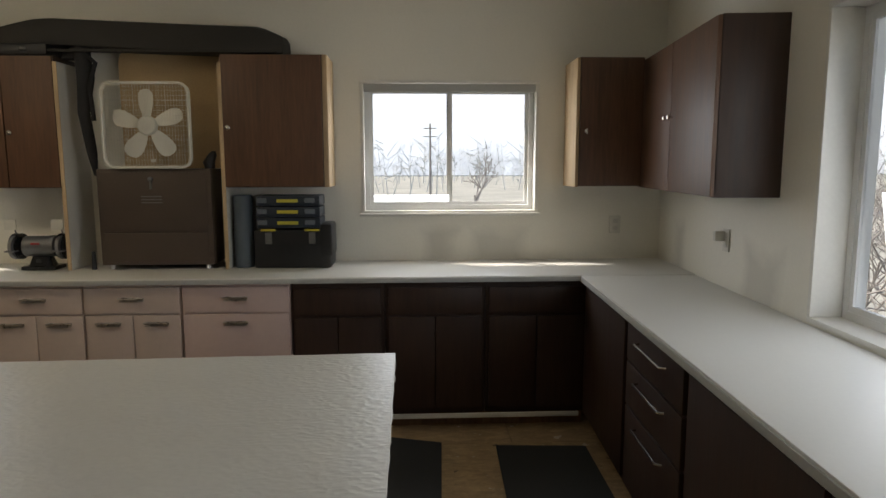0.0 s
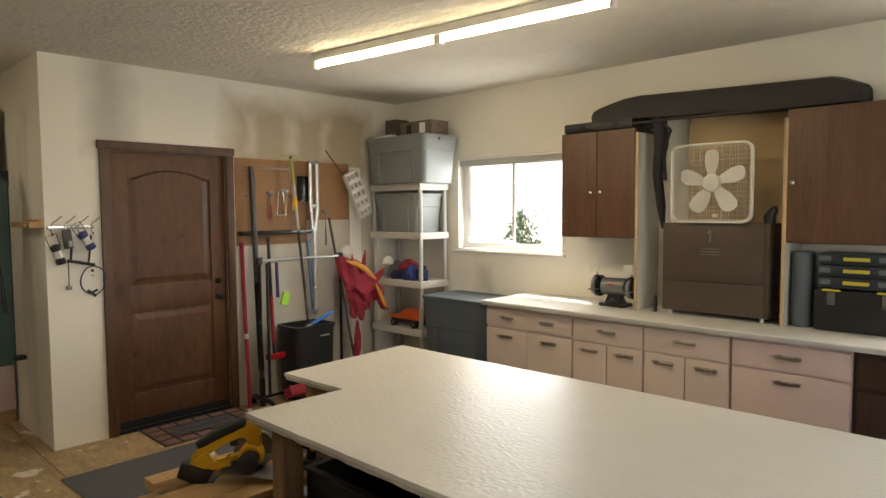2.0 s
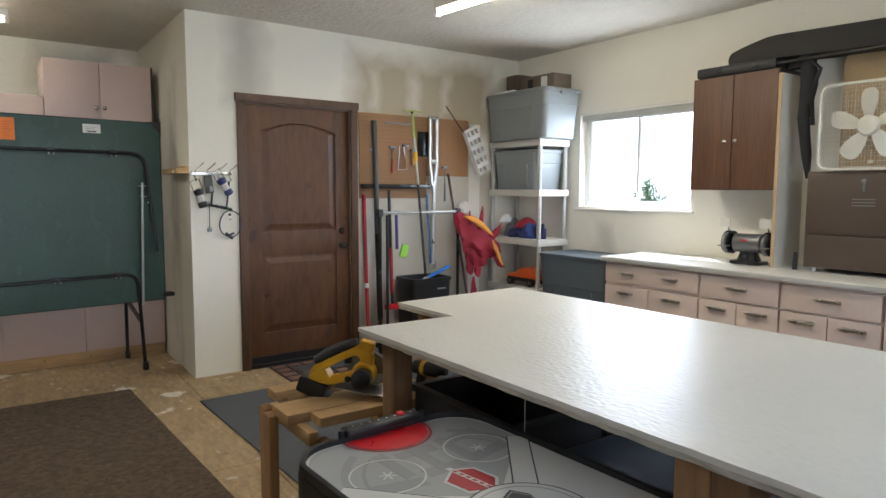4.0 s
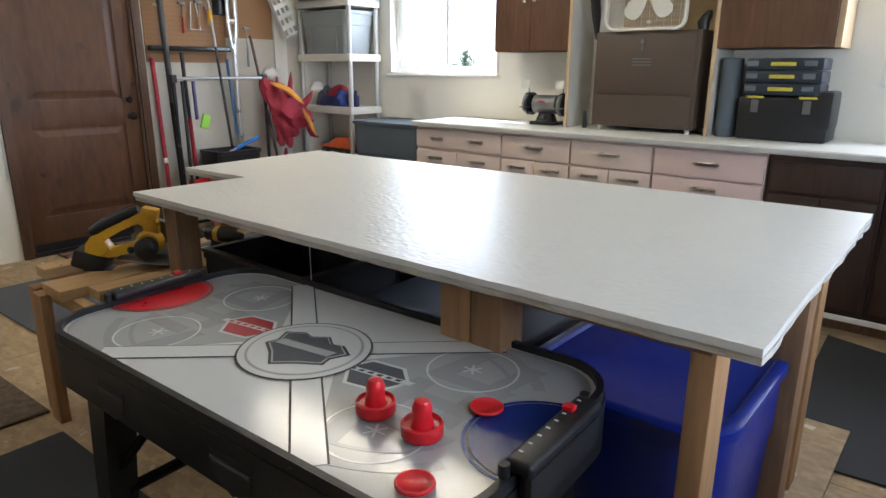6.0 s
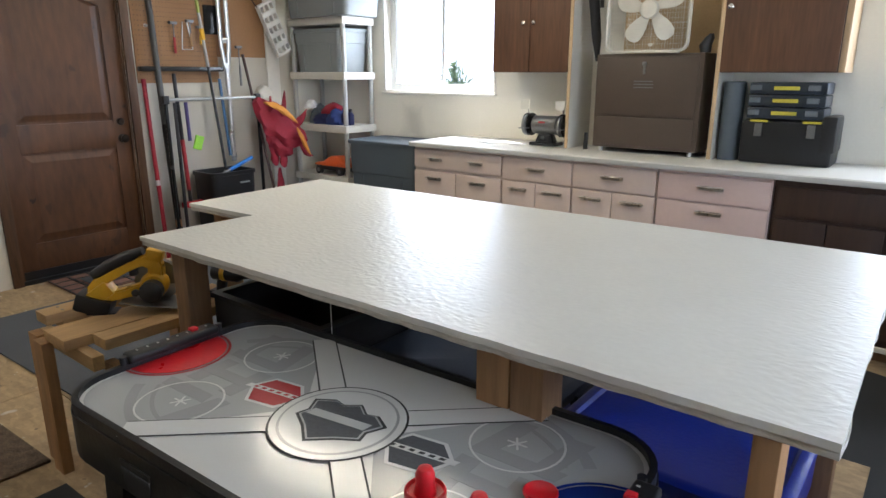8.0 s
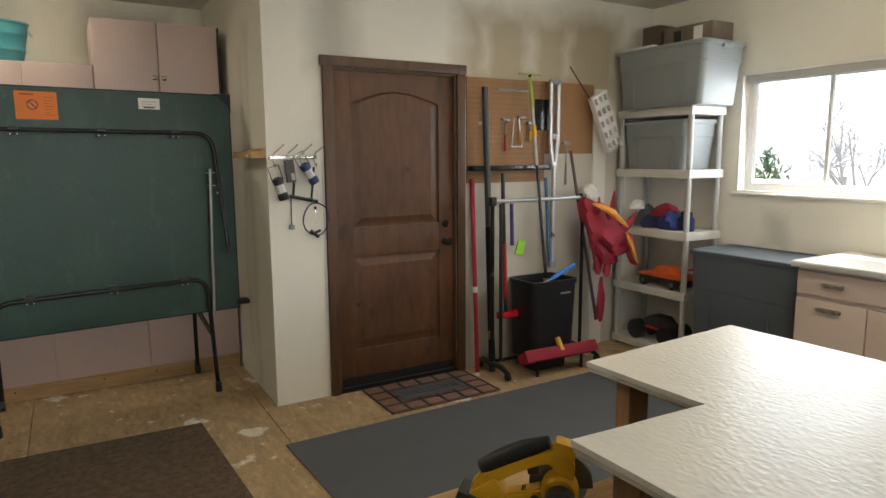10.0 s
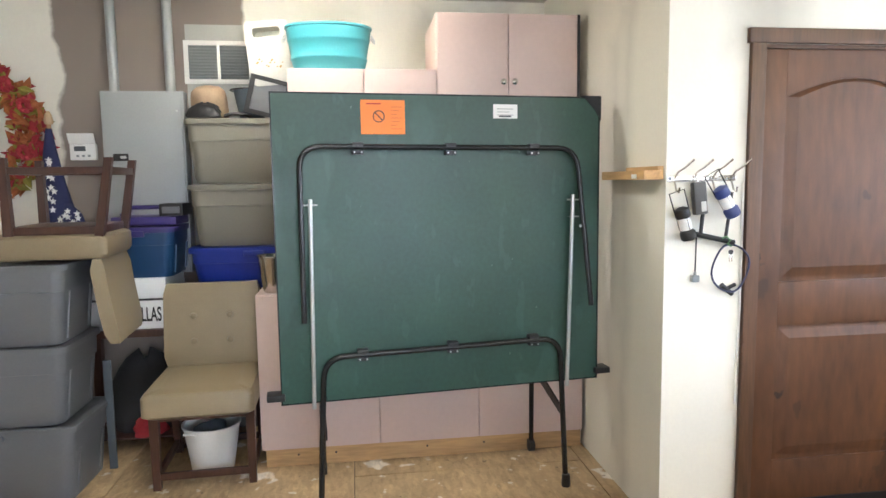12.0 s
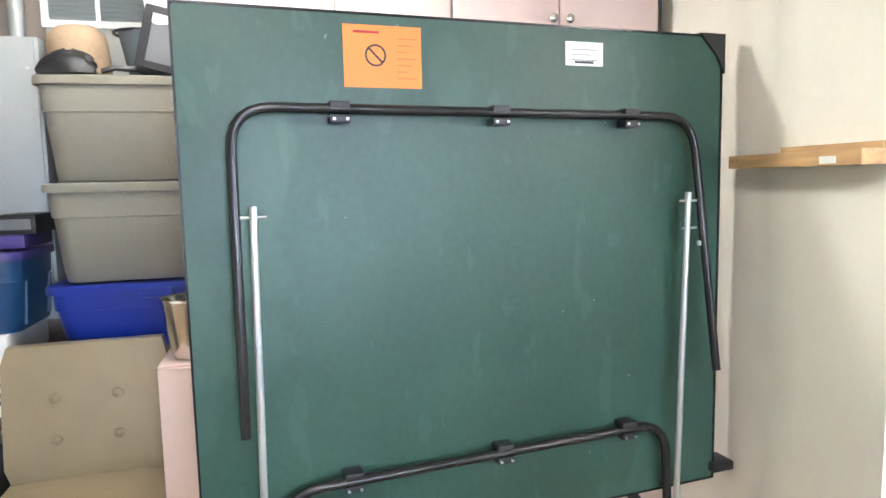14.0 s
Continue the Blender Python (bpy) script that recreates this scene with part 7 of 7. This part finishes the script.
for nm, b_, m_ in (("frame", ring(B(), [(-0.06, 0.0), (0.15, 0.0), (0.15, 0.20), (-0.06, 0.20)], [(-0.035, 0.022), (0.128, 0.022), (0.128, 0.178), (-0.035, 0.178)], "x", -0.01, 0.01), "black"), ("panel", bx(-0.006, -0.0345, 0.0225, 0.002, 0.1275, 0.1775), "greybin")):
    b_.transform(pose(-5.64, -0.765, 1.880, -14, 0, 0))
    part(nm, b_, M[m_], pf, smooth=False)
# services on the back wall
ep = thing("breaker_panel", "grey steel breaker panel on the bare wall", "electrical panel", (AX, -1.43, 1.2))
part("box", bx(AX + 0.001, -1.64, 1.02, AX + 0.09, -1.20, 2.04, 0.004), M["panel"], ep)
part("cover", bx(AX + 0.0905, -1.63, 1.03, AX + 0.10, -1.21, 2.03, 0.003), M["panel"], ep)
part("latch", bx(AX + 0.1005, -1.585, 1.655, AX + 0.108, -1.505, 1.695, 0.003), M["black"], ep)
part("latch_tab", bx(AX + 0.1085, -1.545, 1.668, AX + 0.112, -1.515, 1.683), M["silver"], ep)
for y, z in ((-1.235, 1.93), (-1.235, 1.10), (-1.605, 1.10)):
    part("screw", rd((AX + 0.1005, y, z), (AX + 0.103, y, z), 0.007, seg=8), M["silver"], ep)
for y in (-1.575, -1.275):
    solo("conduit", rd((AX + 0.045, y, 2.0405), (AX + 0.045, y, 2.588), 0.026, seg=14), M["panel"], "grey steel conduit rising from the panel", "pipe", "conduits")
vb = thing("vent_board", "grey board with a white louvred vent grille", "vent panel", (AX, -0.95, 1.0))
part("board", bx(AX + 0.001, -1.19, 1.0, AX + 0.018, -0.62, 2.42), M["board"], vb)
vf = part("grille_frame", ring(B(), [(-1.20, 2.09), (-0.82, 2.09), (-0.82, 2.33), (-1.20, 2.33)], [(-1.175, 2.115), (-0.845, 2.115), (-0.845, 2.305), (-1.175, 2.305)], "x", AX + 0.0185, AX + 0.03), M["white"], vb, "white vent frame", smooth=False)
part("mullion", bx(AX + 0.0185, -1.018, 2.115, AX + 0.029, -1.002, 2.305), M["white"], vf, smooth=False)
for i in range(11):
    part("louvre", box(B(), -0.002, -0.165, -0.008, 0.002, 0.165, 0.008, m=pose(AX + 0.022, -1.01, 2.125 + 0.017 * i, 0, 35, 0)), M["greytub"], vf, smooth=False)
th = thing("alarm_keypad", "small white thermostat unit on the bare wall", "thermostat", (AX, -1.77, 1.65))
part("case", bx(AX + 0.001, -1.84, 1.665, AX + 0.03, -1.70, 1.755, 0.006), M["white"], th)
part("screen", bx(AX + 0.0302, -1.815, 1.715, AX + 0.032, -1.755, 1.742), M["rubber"], th)
for i in range(3):
    part("button", bx(AX + 0.0302, -1.805 + 0.03 * i, 1.682, AX + 0.033, -1.79 + 0.03 * i, 1.694, 0.001), M["greytub"], th)
part("flip_cover", box(B(), 0, -0.07, 0, 0.004, 0.07, 0.06, m=pose(AX + 0.03, -1.77, 1.757, 0, 22, 0)), M["white"], th)


# ---- dining chairs ----
def dining_chair(m, label):
    t = thing("dining_chair", label, "chair", m=m, local=True, group="dining chairs")
    def cushion(w, d_, h, z, r, k=0.02):
        return loft(B(), [flat(rrect(-d_ / 2 + k, -w / 2 + k, d_ / 2 - k, w / 2 - k, r), z), flat(rrect(-d_ / 2, -w / 2, d_ / 2, w / 2, r), z + 0.015), flat(rrect(-d_ / 2, -w / 2, d_ / 2, w / 2, r), z + h - 0.025), flat(rrect(-d_ / 2 + 0.012, -w / 2 + 0.012, d_ / 2 - 0.012, w / 2 - 0.012, r), z + h - 0.006), flat(rrect(-d_ / 2 + 0.07, -w / 2 + 0.07, d_ / 2 - 0.07, w / 2 - 0.07, r * 0.7), z + h + 0.006)])
    sc = cushion(0.47, 0.53, 0.125, 0.375, 0.035)
    bmesh.ops.translate(sc, vec=(0.035, 0, 0), verts=sc.verts[:])
    seat = part("seat", sc, M["leather"], t, "tan leather seat")
    part("seat_frame", bx(-0.20, -0.205, 0.335, 0.20, 0.205, 0.374, 0.003), M["chairleg"], t)
    rows = []
    for i in range(9):
        k = i / 8
        x = -0.19 - 0.055 * k ** 1.4
        e = 0.012 if i in (0, 8) else 0.0
        rows.append([(x + 0.045 - e, -0.225 + e, 0.50 + 0.43 * k), (x + 0.048 - e, 0, 0.50 + 0.43 * k), (x + 0.045 - e, 0.225 - e, 0.50 + 0.43 * k), (x - 0.02 + e, 0.225 - e, 0.50 + 0.43 * k), (x - 0.02 + e, -0.225 + e, 0.50 + 0.43 * k)])
    back = part("backrest", loft(B(), rows), M["leather"], t, "buttoned tan leather back")
    for y in (-0.085, 0.085):
        for z in (0.635, 0.765):
            k = (z - 0.50) / 0.43
            part("button", lathe(B(), [(0.017, 0), (0.015, 0.007), (0.006, 0.011)], seg=12, m=pose(-0.19 - 0.055 * k ** 1.4 + 0.046, y, z, 0, 90, 0)), M["leather"], back)
    for y in (-0.205, 0.205):
        part("front_leg", loft(B(), [flat([(0.165, y - 0.02), (0.205, y - 0.02), (0.205, y + 0.02), (0.165, y + 0.02)], 0.376), flat([(0.172, y - 0.016), (0.204, y - 0.016), (0.204, y + 0.016), (0.172, y + 0.016)], 0.0)]), M["chairleg"], t, smooth=False)
        part("rear_leg", loft(B(), [flat([(-0.215, y - 0.02), (-0.175, y - 0.02), (-0.175, y + 0.02), (-0.215, y + 0.02)], 0.40), flat([(-0.275, y - 0.017), (-0.24, y - 0.017), (-0.24, y + 0.017), (-0.275, y + 0.017)], 0.0)]), M["chairleg"], t, smooth=False)
        part("side_stretcher", bx(-0.245, y - 0.01, 0.045, 0.18, y + 0.01, 0.08, 0.002), M["chairleg"], t)
    part("front_stretcher", bx(0.178, -0.19, 0.045, 0.198, 0.19, 0.08, 0.002), M["chairleg"], t)
    part("rear_stretcher", bx(-0.262, -0.19, 0.045, -0.242, 0.19, 0.08, 0.002), M["chairleg"], t)
    return t


dining_chair(pose(-5.565, -1.055, 0, 0, 0, 2) @ Matrix.Diagonal((1.05, 1.13, 1.05, 1)), "tan leather dining chair with a buttoned back")
dining_chair(pose(-5.50, -1.662, 1.653, 180, 0, -86) @ Matrix.Diagonal((1, 1, 0.95, 1)), "tan leather dining chair upturned on stacked totes")
bw = thing("bucket", "white plastic bucket under the chair", "bucket", (-5.58, -1.05, 0))
part("body", lathe(B(), [(0.105, 0.001), (0.11, 0.01), (0.145, 0.245), (0.152, 0.246), (0.152, 0.256), (0.14, 0.256), (0.105, 0.02)], (-5.58, -1.055, 0), 28), M["white"], bw)
part("handle", tb([(-5.49, -1.17, 0.225), (-5.46, -1.17, 0.235), (-5.45, -1.13, 0.24), (-5.455, -1.10, 0.225)], 0.006, 6), M["white"], bw)
solo("rag", lump(-5.58, -1.055, 0.20, 0.18, 0.18, 0.06, 6), M["greytub2"], "grey rag in the bucket", "cloth")
for i, z in enumerate((0.0, 0.389, 0.778)):
    tote("storage_tote", "steel-grey lidded tote in a stack of three", -5.50 + 0.01 * i, -1.965 - 0.02 * (i % 2), z, 0.46, 0.70, 0.388, M["greybin"], M["greybin"], rz=1.5 * i - 1.5, group="grey totes")
solo("red_toy", lump(-5.70, -1.40, 0.181, 0.16, 0.16, 0.10, 12), M["leafred"], "red toy on the low shelf", "toy")
solo("dark_bag", lump(-5.84, -1.45, 0.181, 0.25, 0.45, 0.40, 13), M["fabricblack"], "black bag stuffed under the low table", "bag")
solo("grey_board", bx(-5.66, -1.61, 0.001, -5.645, -1.57, 0.60, 0.004), M["greytub2"], "grey plastic panel leaning by the totes", "panel")
# furled flag
fl = thing("furled_flag", "rolled blue starred flag on a wooden staff", "flag", (-5.72, -1.86, 0.8))
part("staff", rd((-5.92, -1.90, 0.106), (-5.92, -1.895, 1.92), 0.012, seg=8), M["lumber"], fl)
part("finial", lathe(B(), [(0.02, 0.0), (0.024, 0.02), (0.018, 0.05), (0.008, 0.07)], (-5.92, -1.895, 1.855), 12), M["raw_edge"], fl)
FL = [(-5.90, -1.89, 1.83), (-5.90, -1.89, 1.70), (-5.89, -1.88, 1.53), (-5.87, -1.86, 1.38), (-5.86, -1.84, 1.22)]
part("cloth", tb(FL, [0.015, 0.035, 0.06, 0.085, 0.05], 12), M["flagblue"], fl, "blue starred cloth")
part("fold", tb([(-5.84, -1.80, 1.42), (-5.82, -1.77, 1.36), (-5.80, -1.74, 1.28), (-5.80, -1.72, 1.22)], [0.02, 0.05, 0.055, 0.03], 10), M["flagblue"], fl)
rs = random.Random(21)
part("stripe", pz([(-1.90, 1.26), (-1.87, 1.24), (-1.84, 1.27), (-1.88, 1.32)], "x", -5.79, -5.77), M["leafred"], fl, smooth=False)
for i in range(34):
    z = rs.uniform(1.26, 1.66)
    y = -1.86 + rs.uniform(-0.045, 0.10) * (1.65 - z) * 2.4
    x = -5.77 - 0.132 * max(0, z - 1.35)
    if i >= 24:
        z, y, x = rs.uniform(1.25, 1.39), rs.uniform(-1.79, -1.71), -5.744
    o = []
    for k in range(10):
        r_, a = (0.019 if k % 2 == 0 else 0.008), radians(36 * k + 90)
        o.append((y + r_ * math.cos(a), z + r_ * math.sin(a)))
    part("star", pz(o, "x", x, x + 0.002), M["paper"], fl, smooth=False)
# wreath
wr = thing("wreath", "autumn leaf wreath with red flowers on the wall", "wreath", (AX + 0.06, -2.12, 1.5))
part("ring", tb([(AX + 0.05, -2.22 + 0.22 * math.cos(a), 1.82 + 0.27 * math.sin(a)) for a in [2 * math.pi * i / 24 for i in range(24)]], 0.035, 8, True), M["bark"], wr)
for mname, n_, seed in (("leaf", 240, 1), ("leafred", 190, 2), ("leafgreen", 120, 3)):
    r_ = random.Random(seed)
    bm = B()
    for i in range(n_):
        a, q = r_.uniform(0, 6.283), r_.uniform(-0.09, 0.09)
        c_ = Vector((AX + 0.07 + r_.uniform(0, 0.06), -2.22 + (0.22 + q) * math.cos(a), 1.82 + (0.27 + q) * math.sin(a)))
        w_ = Vector((r_.uniform(0, 0.6), r_.uniform(-1, 1), r_.uniform(-1, 1))).normalized() * r_.uniform(0.03, 0.06)
        s_ = w_.cross(Vector((1, 0.3, 0.2))).normalized() * 0.016
        n0 = Vector((0.004, 0, 0))
        pts = [c_ - w_, c_ + s_ * 1.2, c_ + w_, c_ - s_ * 1.2]
        va = [bm.verts.new(p) for p in pts]
        vb_ = [bm.verts.new(p + n0 + Vector((0.008, 0, 0)) * (j % 2)) for j, p in enumerate(pts)]
        bm.faces.new(va)
        bm.faces.new(vb_)
        for j in range(4):
            bm.faces.new((va[j], va[(j + 1) % 4], vb_[(j + 1) % 4], vb_[j]))
    tagged(part("foliage", bm, M[mname], wr, smooth=False), kind="stuff")
for y, z in ((-2.01, 1.95), (-2.03, 1.70), (-2.10, 2.06)):
    bm = B()
    for i in range(9):
        a = 2 * math.pi * i / 9
        lathe(bm, [(0.012, 0), (0.018, 0.015), (0.006, 0.03)], (0, 0, 0), 8, pose(AX + 0.14, y + 0.028 * math.cos(a), z + 0.028 * math.sin(a), 0, 70, math.degrees(a) * 0.3))
    part("flower", bm, M["leafred"], wr, "dark red cloth flower")

# everything against the back wall stands a little deeper in the recess
CORE = Vector((-2.4, -0.285, 1.50))
PUSH = Matrix.Translation(CORE) @ Matrix.Scale(1.075, 4) @ Matrix.Translation(-CORE)
DEEP = ("side_table", "low_table", "shoe_box", "carry_caddy", "paper_tray", "tan_cap", "goggles", "wire_basket", "picture_frame", "white_carrier", "breaker_panel", "conduit", "vent_board", "alarm_keypad", "furled_flag", "wreath", "red_toy", "dark_bag")
for ob in [o for o in scene.objects if o.parent is None]:
    here = ob.matrix_basis.translation
    if ob.name.split(".")[0] in DEEP or (ob.name.startswith("storage_tote") and here.x < -5.7):
        ob.matrix_basis = PUSH @ ob.matrix_basis


# ---- outdoors ----
structure("ground", bx(-400, NY + 0.6, -1.5, 400, 900, -1.4), M["grass"], "pale dry ground stretching to the horizon", "ground")
structure("ground", bx(EX + 0.9, -400, -1.5, 400, NY + 0.6, -1.4), M["grass"], "pale dry ground beside the house", "ground")
structure("road", bx(-300, 34, -1.4, 300, 41, -1.38), M["roadway"], "grey road beyond the yard", "road")


def bare_tree(rnd, bm, base, height, spread, r0, levels=5):
    def limb(p, way, length, r, k):
        q = p + way * length
        rod(bm, p, q, r, r * 0.65, seg=4 if k > 1 else 6, caps=False)
        if k >= levels:
            return
        for i in range(3 if k < 3 else 2):
            turn = Euler((rnd.uniform(-0.75, 0.75) * spread, rnd.uniform(-0.75, 0.75) * spread, rnd.uniform(-3, 3)))
            w = (turn.to_matrix() @ way + Vector((0, 0, 0.15))).normalized()
            limb(p.lerp(q, rnd.uniform(0.55, 1.0)), w, length * rnd.uniform(0.6, 0.85), r * 0.55, k + 1)
    limb(Vector(base), Vector((rnd.uniform(-0.1, 0.1), rnd.uniform(-0.1, 0.1), 1)).normalized(), height * 0.3, r0, 0)


haze = bx(-320, 170, -1.4, 320, 171, 38)
box(haze, 200, -300, -1.4, 201, 169, 38)
structure("backdrop", haze, glow("hazy_sky", (0.92, 0.96, 1.0), 0.62), "pale hazy sky and distance", "backdrop")
rnd = random.Random(11)
for x, y, h in ((-3.6, 14, 5.2), (-11, 20, 6), (-13.5, 24, 7), (3.2, 30, 5), (-6, 26, 5.5), (9, 28, 6)):
    bm = B()
    bare_tree(rnd, bm, (x, y, -1.4), h, 1.0, 0.09)
    solo("tree", bm, M["bark"], "leafless tree in the yard", "tree", "bare trees", at=(x, y, -1.4))
for x, y in ((3.7, 5.0), (4.3, 5.5), (4.9, 6.5), (4.0, 6.1), (5.3, 6.1), (5.6, 7.4), (4.4, 4.4)):
    bm = B()
    bare_tree(rnd, bm, (x, y, -1.4), 4.6, 1.3, 0.035, 6)
    solo("shrub", bm, M["bark"], "tangled leafless shrub outside the window", "shrub", "bare shrubs", at=(x, y, -1.4))
# Distant trees, coloured pale to stand for the haze in front of them.
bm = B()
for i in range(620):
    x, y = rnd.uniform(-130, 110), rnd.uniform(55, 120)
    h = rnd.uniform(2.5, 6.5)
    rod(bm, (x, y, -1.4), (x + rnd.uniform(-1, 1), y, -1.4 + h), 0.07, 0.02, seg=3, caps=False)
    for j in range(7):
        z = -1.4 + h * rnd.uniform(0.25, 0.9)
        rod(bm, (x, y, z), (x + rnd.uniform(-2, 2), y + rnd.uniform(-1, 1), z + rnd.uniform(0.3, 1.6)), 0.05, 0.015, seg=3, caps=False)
tagged(solo("far_woods", bm, M["hazewood"], "belt of distant bare trees with haze painted into their colour", "woods", kind="stuff"))
bm = B()
for i in range(2600):
    a, r = rnd.uniform(0, 6.28), rnd.uniform(0, 0.75)
    c = Vector((-6.7 + r * math.cos(a), 9.0 + r * math.sin(a), -1.4 + rnd.uniform(0, 3.0) * (1 - r * 0.5)))
    w = Vector((rnd.uniform(-1, 1), rnd.uniform(-1, 1), rnd.uniform(-0.2, 1))).normalized()
    rod(bm, c, c + w * 0.13, 0.022, 0.004, seg=3, caps=False)
solo("evergreen_shrub", bm, M["evergreen"], "dark green shrub below the window", "shrub", at=(-6.7, 9.0, -1.4))
u = thing("utility_pole", "wooden utility pole with two cross-arms", "pole", (1.45, 48, -1.4))
part("shaft", rd((1.45, 48, -1.4), (1.45, 48, 4.5), 0.11, 0.07, 8), M["bark"], u)
for z in (4.1, 3.5):
    part("cross_arm", bx(0.95, 47.95, z, 1.95, 48.05, z + 0.08), M["bark"], u)

# ---- floor boards ----
sheet = {}
k = 0
for ix in range(-3, 3):
    for iy in range(-3, 6):
        x0, x1 = -0.46 + ix * 2.44 - (1.22 if iy % 2 else 0), 0
        x1 = x0 + 2.436
        y0 = -0.30 + iy * 1.22
        y1 = y0 + 1.216
        x0, x1, y0, y1 = max(x0, AX - 0.1), min(x1, EX + 0.3), max(y0, SY - 0.1), min(y1, NY + 0.1)
        if x1 - x0 < 0.1 or y1 - y0 < 0.1:
            continue
        ob = new("floor_panel", finish(bx(x0, y0, -0.02, x1, y1, 0.0, 0.0015, seg=1), "floor_panel", M["osb"], False))
        ob.parent = floor
